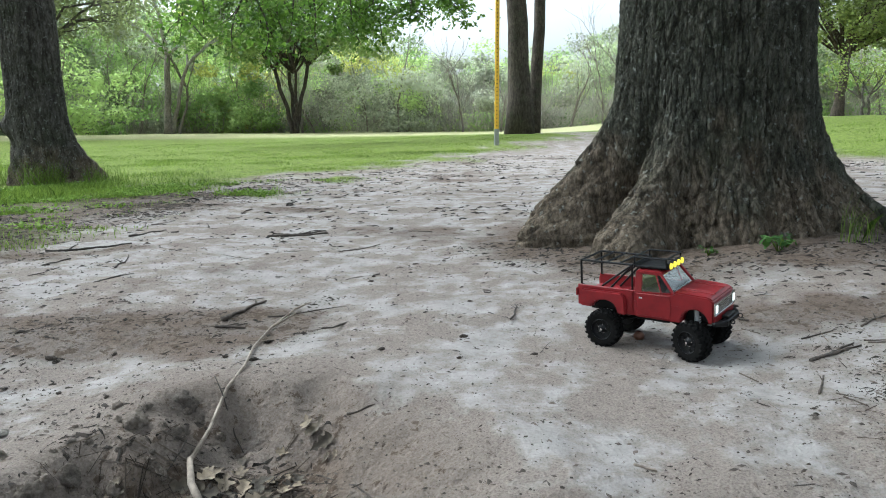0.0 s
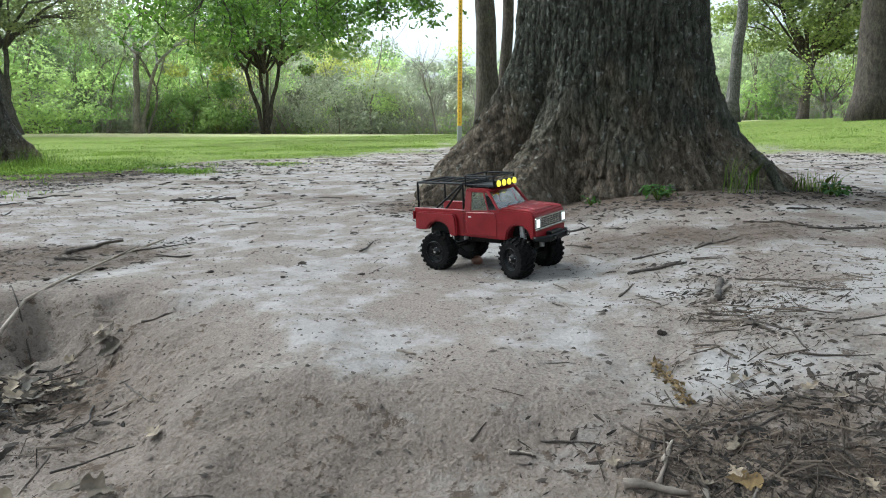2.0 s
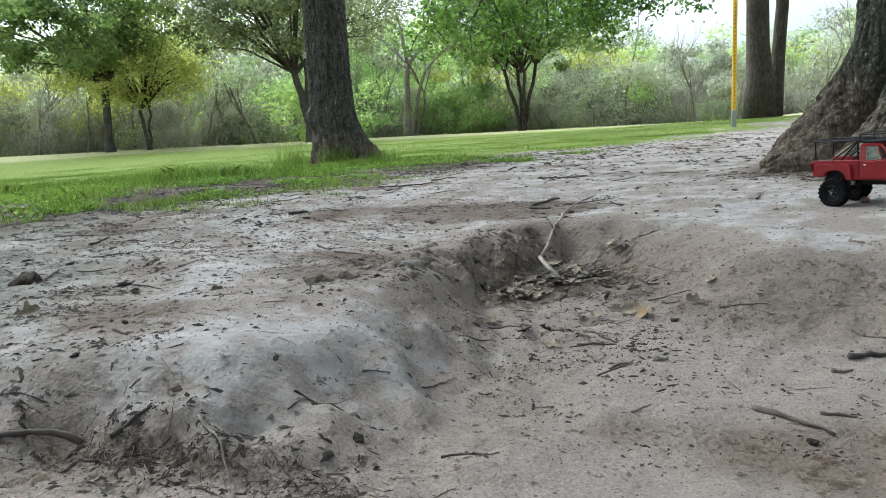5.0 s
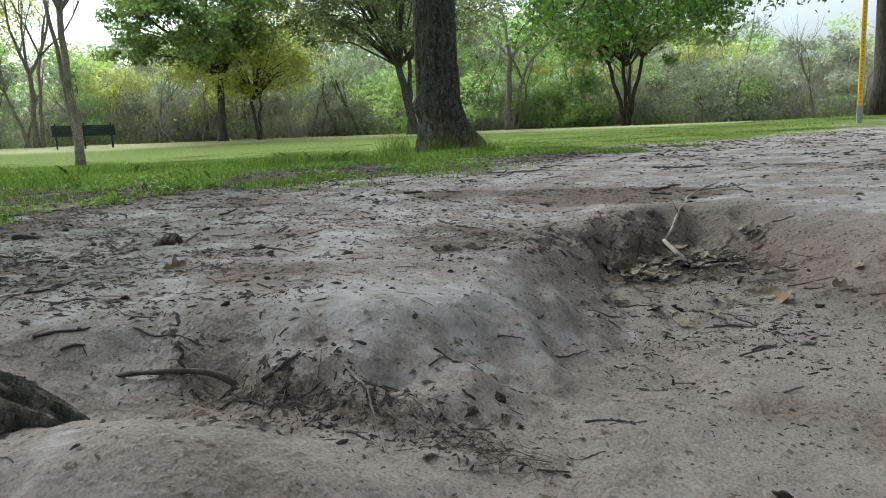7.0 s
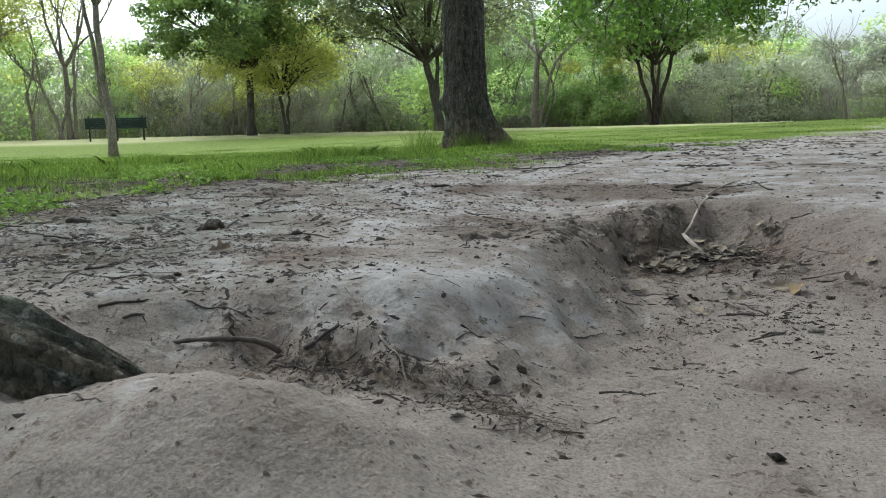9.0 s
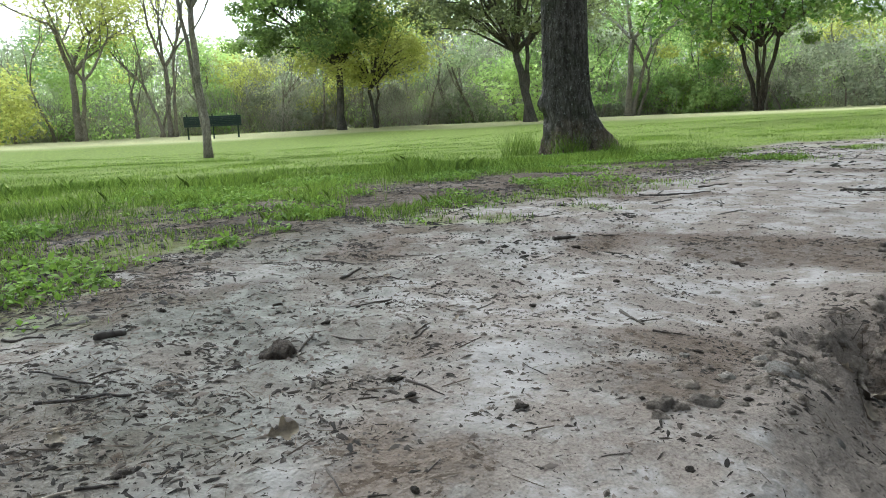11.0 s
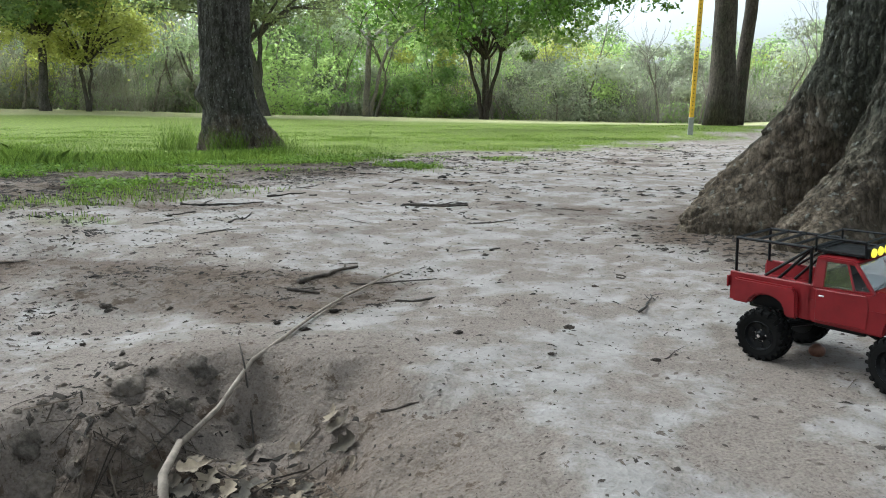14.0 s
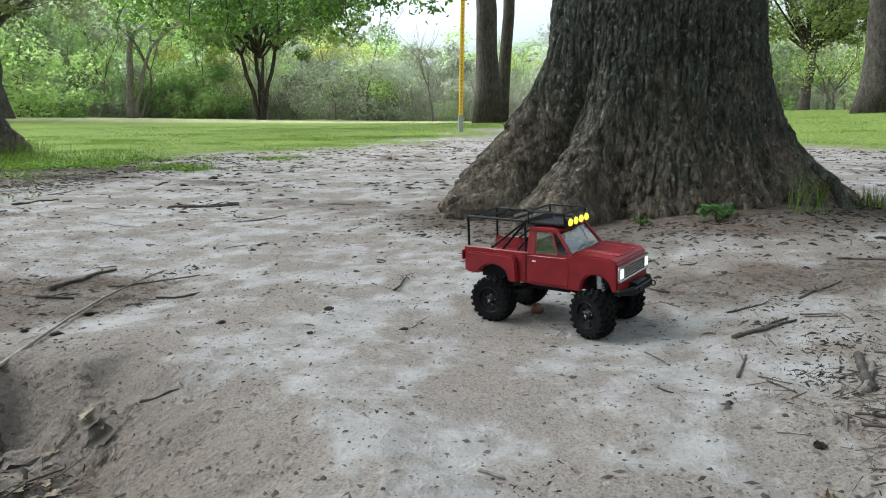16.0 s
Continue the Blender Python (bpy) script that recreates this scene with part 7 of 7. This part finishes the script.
# rust-coloured dry frond on the bank's slope
frond = tagged(thing("dry_frond", Matrix.Translation((0.505, 0.87, gz(0.505, 0.87)))), "rust-coloured dry fern frond lying on the slope", "frond")
RUST = leaf_material("rusty_leaf", (0.075, 0.05, 0.026), (0.19, 0.13, 0.065), 0.9, 0.1)
stem, stem_pts = Shape(), []
for k in range(9):
    x, y = 0.503 + 0.0008 * k, 0.915 - 0.0105 * k
    stem_pts.append(Vector((x - 0.505, y - 0.87, gz(x, y) + 0.004 - gz(0.505, 0.87))))
stem.tube(stem_pts, [0.0012] * 9, 5)
child("stem", stem.mesh("frond_stem", RUST), frond)
child("foliage", leaf_cloud("leaflets", scatter_round([tuple(p) for p in stem_pts], 0.0038, 20, np.random.default_rng(61), 0.4), 0.006, RUST, np.random.default_rng(62), 1.5), frond)

# weeds at the oak's foot
WEED = leaf_material("weed_leaves", (0.018, 0.05, 0.012), (0.07, 0.14, 0.032), 0.7, 0.3)


def weed(x, y, size, seed):
    rng = np.random.default_rng(seed)
    plant = tagged(thing("weed", Matrix.Translation((x, y, gz(x, y)))), "low broad-leafed green weed at the oak's foot", "plant", "weeds")
    stalks = Shape()
    centres = []
    for k in range(9):
        a = rng.uniform(0, 6.28)
        t = Vector((math.cos(a) * size * rng.uniform(0.2, 0.6), math.sin(a) * size * rng.uniform(0.2, 0.6), size * rng.uniform(0.25, 0.7)))
        stalks.tube([(0, 0, -0.003), t * 0.5 + Vector((0, 0, 0.006)), t], [0.0012, 0.001, 0.0006], 5)
        centres += [tuple(t)] * 3
    child("stalks", stalks.mesh("stalks", GRASS), plant)
    child("leaves", leaf_cloud("weed_leaves", centres, size * 0.42, WEED, rng, 1.5, True), plant)


weed(0.86, 2.0, 0.06, 1)
weed(0.90, 2.04, 0.045, 2)
weed(0.70, 2.05, 0.03, 3)
weed(1.38, 2.12, 0.05, 4)
weed(1.45, 2.18, 0.04, 5)

# root spur of an oak that stands behind the camera's way
root_x, root_y = -1.85, -0.85
oak3 = tagged(thing("oak_tree", Matrix.Translation((root_x, root_y, 0.0))), "oak whose bark-covered root reaches into the gully", "tree")
child("trunk", barked_trunk("near_oak_trunk", (0, 0), (0, 0), 0.30, 0.06, ((D(38), 0.55, 0.2, 0.12), (D(120), 0.2, 0.3, 0.2), (D(250), 0.25, 0.3, 0.2), (D(-40), 0.25, 0.3, 0.2)), 4.6, 1.0, 200, 90, 0.03, 0.014, BARK, 15), oak3)
spur_u = np.linspace(0, 1, 70)[:, None]
spur_t = np.linspace(0, 2 * math.pi, 60, endpoint=False)[None, :]
axis_x, axis_y, axis_z = 0.50 + 0.68 * spur_u, 0.38 + 0.40 * spur_u, 0.03 - 0.08 * spur_u - 0.035 * spur_u ** 4
girth = 0.15 - 0.05 * spur_u - 0.08 * spur_u ** 4
wave = spur_t / (2 * math.pi) * 12
girth = girth + 0.014 * np.abs(fbm(wave * 1.2 + 0 * spur_u, spur_u * 3 + 0 * spur_t, 91, 3)) + 0.012 * fbm(wave * 2.5 + 0 * spur_u, spur_u * 14 + 0 * spur_t, 92, 4)
rx = axis_x + girth * np.cos(spur_t) * 0.62
ry = axis_y - girth * np.cos(spur_t) * 0.78
rz = axis_z + girth * np.sin(spur_t)
ids = np.arange(rx.size).reshape(rx.shape)
nxt = np.roll(ids, -1, axis=1)
spur_me = quick_mesh("root_spur", np.stack([rx, ry, rz], -1).reshape(-1, 3), np.stack([ids[:-1], nxt[:-1], nxt[1:], ids[1:]], -1).reshape(-1, 4), BARK, True)
add_attribute(spur_me, "crack", np.clip(0.7 - 3.5 * np.abs(fbm(wave * 1.2 + 0 * spur_u, spur_u * 3 + 0 * spur_t, 91, 3)), 0, 1).ravel())
add_attribute(spur_me, "dust", (0.5 * smooth(-0.1, 0.3, fbm(wave + 0 * spur_u, spur_u * 5 + 0 * spur_t, 93, 3))).ravel())
child("root", spur_me, oak3)
limbs3, tips3, rnd3, rng3 = Shape(), [], random.Random(18), np.random.default_rng(18)
for k in range(5):
    a = 1.25 * k
    limb(limbs3, (0, 0, 4.3), (math.cos(a), math.sin(a), 0.7), 2.8, 0.14, 3, rnd3, tips3, 0.08, 0.75, 3)
child("limbs", as_mesh(limbs3, "near_oak_limbs", BARK), oak3)
child("crown", leaf_cloud("near_oak_crown", scatter_round([tuple(t) for t in tips3], 0.45, 11, rng3), 0.16, OAK_LEAF, rng3), oak3)

# crumbs of soil and leaf bits too small to count
cr = np.random.default_rng(12)
n = 26000
cx = np.concatenate([cr.uniform(-1.45, 1.15, n // 2), cr.normal(-0.95, 0.4, n // 4), cr.normal(0.7, 0.2, n // 8), cr.normal(-0.25, 0.22, n - n // 2 - n // 4 - n // 8)])
cy = np.concatenate([cr.uniform(-0.2, 2.6, n // 2), cr.normal(0.8, 0.55, n // 4), cr.normal(0.95, 0.3, n // 8), cr.normal(0.85, 0.25, n - n // 2 - n // 4 - n // 8)])
cz = ground_z(cx, cy)
size = (0.0008 + 0.0026 * cr.random(n) ** 3) * (1 + 0.5 * smooth(-0.6, -1.0, cx))
base8 = np.array([(1, 0, -0.3), (0, 1, -0.3), (-1, 0, -0.3), (0, -1, -0.3), (0, 0, 0.8)], float)
tri8 = np.array([(0, 1, 4), (1, 2, 4), (2, 3, 4), (3, 0, 4)])
ang = cr.uniform(0, 6.28, n)
stretch = np.stack([cr.uniform(0.7, 2.4, n), cr.uniform(0.6, 1.1, n), cr.uniform(0.4, 0.8, n)], -1)
local = base8[None] * stretch[:, None] * (1 + 0.35 * cr.normal(size=(n, 5, 1))) * size[:, None, None]
ca, sa = np.cos(ang)[:, None], np.sin(ang)[:, None]
vx = local[..., 0] * ca - local[..., 1] * sa + cx[:, None]
vy = local[..., 0] * sa + local[..., 1] * ca + cy[:, None]
vz = local[..., 2] + cz[:, None] + size[:, None] * 0.2
crumb_mat = leaf_material("soil_crumbs", (0.012, 0.01, 0.008), (0.11, 0.088, 0.074), 0.9, 0.0)
crumbs = quick_mesh("soil_crumbs", np.stack([vx, vy, vz], -1).reshape(-1, 3), (tri8[None] + 5 * np.arange(n)[:, None, None]).reshape(-1, 3), crumb_mat)
tagged(new("soil_crumbs", crumbs), "scattered crumbs of soil and leaf mould", "crumbs", kind="stuff")

# flat flakes of bark and twig bits, along the path and on the damp soil
def flakes(name, x, y, length, rng, label, slim=(0.12, 0.4), thick=0.22):
    """Ragged, slightly curled chips of bark, leaf and twig, pressed into the soil."""
    n = len(x)
    z = ground_z(x, y)
    turn = rng.normal(0, 1.1, n)
    w = length * rng.uniform(slim[0], slim[1], n)
    ring = np.linspace(0, 2 * math.pi, 7)[:-1][None, :] + rng.uniform(-0.35, 0.35, (n, 6))
    grow = rng.uniform(0.65, 1.15, (n, 6))
    lx_, ly_ = np.cos(ring) * grow * length[:, None] / 2, np.sin(ring) * grow * w[:, None] / 2
    ca, sa = np.cos(turn)[:, None], np.sin(turn)[:, None]
    px, py = x[:, None] + lx_ * ca - ly_ * sa, y[:, None] + lx_ * sa + ly_ * ca
    v = np.zeros((n, 7, 3))
    v[:, :6, 0], v[:, :6, 1] = px, py
    v[:, :6, 2] = ground_z(px, py) - 0.0008 + np.maximum(0, rng.normal(0, 0.07, (n, 6))) * length[:, None]
    v[:, 6] = np.stack([x, y, z + 0.0006 + thick * w * rng.uniform(0.4, 1.0, n)], -1)
    f = np.array([(k, (k + 1) % 6, 6) for k in range(6)])
    me = quick_mesh(name, v.reshape(-1, 3), (f[None] + 7 * np.arange(n)[:, None, None]).reshape(-1, 3), FLAKE)
    return tagged(new(name, me), label, "litter", kind="stuff")


FLAKE = leaf_material("bark_flakes", (0.006, 0.005, 0.004), (0.04, 0.031, 0.025), 0.9, 0.0)
fr = np.random.default_rng(31)
fx, fy = fr.uniform(-2.6, 4.2, 52000), 1.3 + 8.2 * fr.random(52000) ** 1.4
ok = (bare(fx, fy) > -0.1) & (np.hypot(fx - OAK.x, fy - OAK.y) > 0.6) & (fr.random(52000) < 0.75 * (0.3 + 0.7 * smooth(1.6, 3.0, fy)) * (0.25 + 0.75 * smooth(0.0, 0.3, fbm(fx / 0.5, fy / 0.35, 71, 3))))
flakes("path_litter", fx[ok], fy[ok], (0.008 + 0.06 * fr.random(ok.sum()) ** 3.0) * (0.4 + 0.6 * smooth(1.6, 4.0, fy[ok])), fr, "dark flakes of bark and twig on the trodden path", (0.1, 0.3), 0.6)
# where litter gathers: centre, spread, how many, and the longest piece
DRIFTS = ((-1.45, 0.75, 0.4, 0.4, 7600, 0.02), (-1.1, 0.2, 0.22, 0.16, 4800, 0.02), (-0.9, 0.9, 0.5, 0.5, 1300, 0.016), (0.57, 0.74, 0.10, 0.08, 2600, 0.02), (0.67, 1.06, 0.05, 0.15, 1100, 0.016), (0.8, 1.45, 0.2, 0.2, 400, 0.018),
          (-0.31, 1.0, 0.09, 0.09, 1500, 0.030), (-0.25, 0.68, 0.13, 0.12, 700, 0.02), (-0.52, 0.056, 0.09, 0.014, 1500, 0.016), (0.05, 0.5, 0.3, 0.14, 600, 0.013), (-0.3, 0.2, 0.2, 0.2, 400, 0.013), (-0.6, 0.75, 0.08, 0.14, 900, 0.014),
          (-0.5, 1.65, 0.22, 0.14, 500, 0.024), (-2.0, 1.9, 0.5, 0.6, 5200, 0.036), (-2.1, 1.1, 0.4, 0.4, 3000, 0.036), (0.1, 1.3, 0.5, 0.35, 450, 0.010))
drift_x, drift_y, longest = [], [], []
for cx, cy, sx, sy, k, most in DRIFTS:
    heaps = k // 24
    hx, hy, share = fr.normal(cx, sx, heaps), fr.normal(cy, sy, heaps), fr.random(heaps) ** 2 + 0.05
    pick = fr.choice(heaps, k, p=share / share.sum())
    drift_x.append(hx[pick] + fr.normal(0, 0.028, k))
    drift_y.append(hy[pick] + fr.normal(0, 0.02, k))
    longest.append(np.full(k, most))
ring_a, ring_r = fr.uniform(3.0, 6.2, 2600), 0.5 + 0.33 * fr.random(2600) ** 1.3
fx, fy = np.concatenate(drift_x + [0.862 + np.cos(ring_a) * ring_r]), np.concatenate(drift_y + [2.525 + np.sin(ring_a) * ring_r])
longest = np.concatenate(longest + [np.full(2600, 0.034)])
slope = np.hypot(ground_z(fx + 0.015, fy) - ground_z(fx - 0.015, fy), ground_z(fx, fy + 0.015) - ground_z(fx, fy - 0.015)) / 0.03
ok = (np.hypot(fx - OAK.x, fy - OAK.y) > 0.45) & (np.hypot(fx - 0.377, fy - 1.41) > 0.13) & (slope < 0.75)
flakes("leaf_mould", fx[ok], fy[ok], 0.003 + longest[ok] * fr.random(ok.sum()) ** 3.2, fr, "dark bits of leaf mould and bark on damp soil", (0.08, 0.36), 0.5)



def straws(name, x, y, length, rng, label):
    """Fine broken twigs and stalks, lying every way on the soil."""
    n = len(x)
    a = rng.uniform(0, 2 * math.pi, n)
    dx, dy = np.cos(a) * length / 2, np.sin(a) * length / 2
    w = np.clip(length * rng.uniform(0.008, 0.024, n), 0.0003, 0.001)
    lift = 0.0003 + 0.006 * rng.random((2, n)) ** 3
    v = np.zeros((n, 6, 3))
    for k, sign in ((0, -1), (3, 1)):
        px, py = x + sign * dx, y + sign * dy
        pz = ground_z(px, py) + lift[k // 3]
        v[:, k] = np.stack([px - np.sin(a) * w, py + np.cos(a) * w, pz], -1)
        v[:, k + 1] = np.stack([px + np.sin(a) * w, py - np.cos(a) * w, pz], -1)
        v[:, k + 2] = np.stack([px, py, pz + 1.8 * w], -1)
    f = np.array([(0, 2, 5), (0, 5, 3), (1, 4, 5), (1, 5, 2)])
    me = quick_mesh(name, v.reshape(-1, 3), (f[None] + 6 * np.arange(n)[:, None, None]).reshape(-1, 3), STRAW)
    return tagged(new(name, me), label, "litter", kind="stuff")


STRAW = leaf_material("broken_stalks", (0.012, 0.009, 0.007), (0.13, 0.1, 0.076), 0.9, 0.0)
st = np.random.default_rng(57)
# centre, spread, how many, and the longest stalk
TANGLES = ((0.57, 0.74, 0.085, 0.055, 800, 0.04), (0.53, 0.68, 0.05, 0.03, 250, 0.035), (0.62, 1.0, 0.045, 0.07, 450, 0.035), (0.75, 1.1, 0.06, 0.05, 260, 0.035), (0.72, 1.4, 0.15, 0.12, 350, 0.04), (-0.56, 0.056, 0.045, 0.012, 260, 0.02),
           (-0.43, 0.066, 0.045, 0.018, 240, 0.024), (-0.34, 0.06, 0.03, 0.016, 130, 0.025), (-0.31, 1.0, 0.08, 0.07, 700, 0.05), (-0.4, 1.0, 0.04, 0.04, 300, 0.05), (-1.1, 0.2, 0.25, 0.12, 700, 0.035), (-1.45, 0.75, 0.35, 0.35, 800, 0.035), (-0.62, 1.62, 0.1, 0.06, 260, 0.03), (-0.25, 0.68, 0.12, 0.12, 300, 0.03))
heap = [(st.normal(cx, sx, k), st.normal(cy, sy, k), 0.004 + most * st.random(k) ** 3) for cx, cy, sx, sy, k, most in TANGLES]
sx_, sy_, long_ = (np.concatenate(c) for c in zip(*heap))
straws("twig_litter", sx_, sy_, long_, st, "tangled fine broken twigs and stalks on damp soil")
sx_, sy_ = st.uniform(-4.2, -0.6, 70000), st.uniform(0.2, 4.6, 70000)
ok = st.random(70000) < 0.9 * smooth(-0.9, -0.1, bare(sx_, sy_)) * smooth(1.0, 0.45, bare(sx_, sy_)) * smooth(-0.3, 0.1, fbm(sx_ / 0.3, sy_ / 0.25, 73, 3))
straws("edge_straw", sx_[ok], sy_[ok], 0.012 + 0.05 * st.random(ok.sum()) ** 2, st, "dead stalks and straw among the lawn's frayed edge")

# clover and creeping weeds that fray the lawn's edge
cl = np.random.default_rng(83)
ax, ay = cl.uniform(-4.2, -0.6, 260000), cl.uniform(0.0, 5.4, 260000)
cover = grass_cover(ax, ay)
ok = (cl.random(260000) < 0.45 * smooth(0.25, 0.7, cover) * smooth(-0.05, 0.25, fbm(ax / 0.3, ay / 0.3, 84, 3) + 0.1)) & (bare(ax, ay) > -1.3)
ax, ay = ax[ok], ay[ok]
spots = np.stack([ax, ay, ground_z(ax, ay) + 0.004 + 0.022 * cl.random(len(ax))], -1)
CLOVER = leaf_material("clover_leaves", (0.06, 0.11, 0.018), (0.17, 0.25, 0.045), 0.85, 0.35)
tagged(new("clover", leaf_cloud("clover", spots, 0.02, CLOVER, cl, 1.6)), "low clover and weeds fraying the lawn's edge", "clover", kind="stuff")

# dark soil bits and weeds' litter between the lawn and the sand
gx_, gy_ = fr.uniform(-3.4, -0.6, 90000), fr.uniform(0.0, 5.0, 90000)
ok = fr.random(90000) < 0.8 * smooth(-0.9, -0.1, bare(gx_, gy_)) * smooth(1.0, 0.4, bare(gx_, gy_)) * smooth(-0.25, 0.15, fbm(gx_ / 0.3, gy_ / 0.3, 72, 3))
flakes("edge_litter", gx_[ok], gy_[ok], 0.009 + 0.036 * fr.random(ok.sum()) ** 2, fr, "dark bits of soil and dead stalks along the lawn")
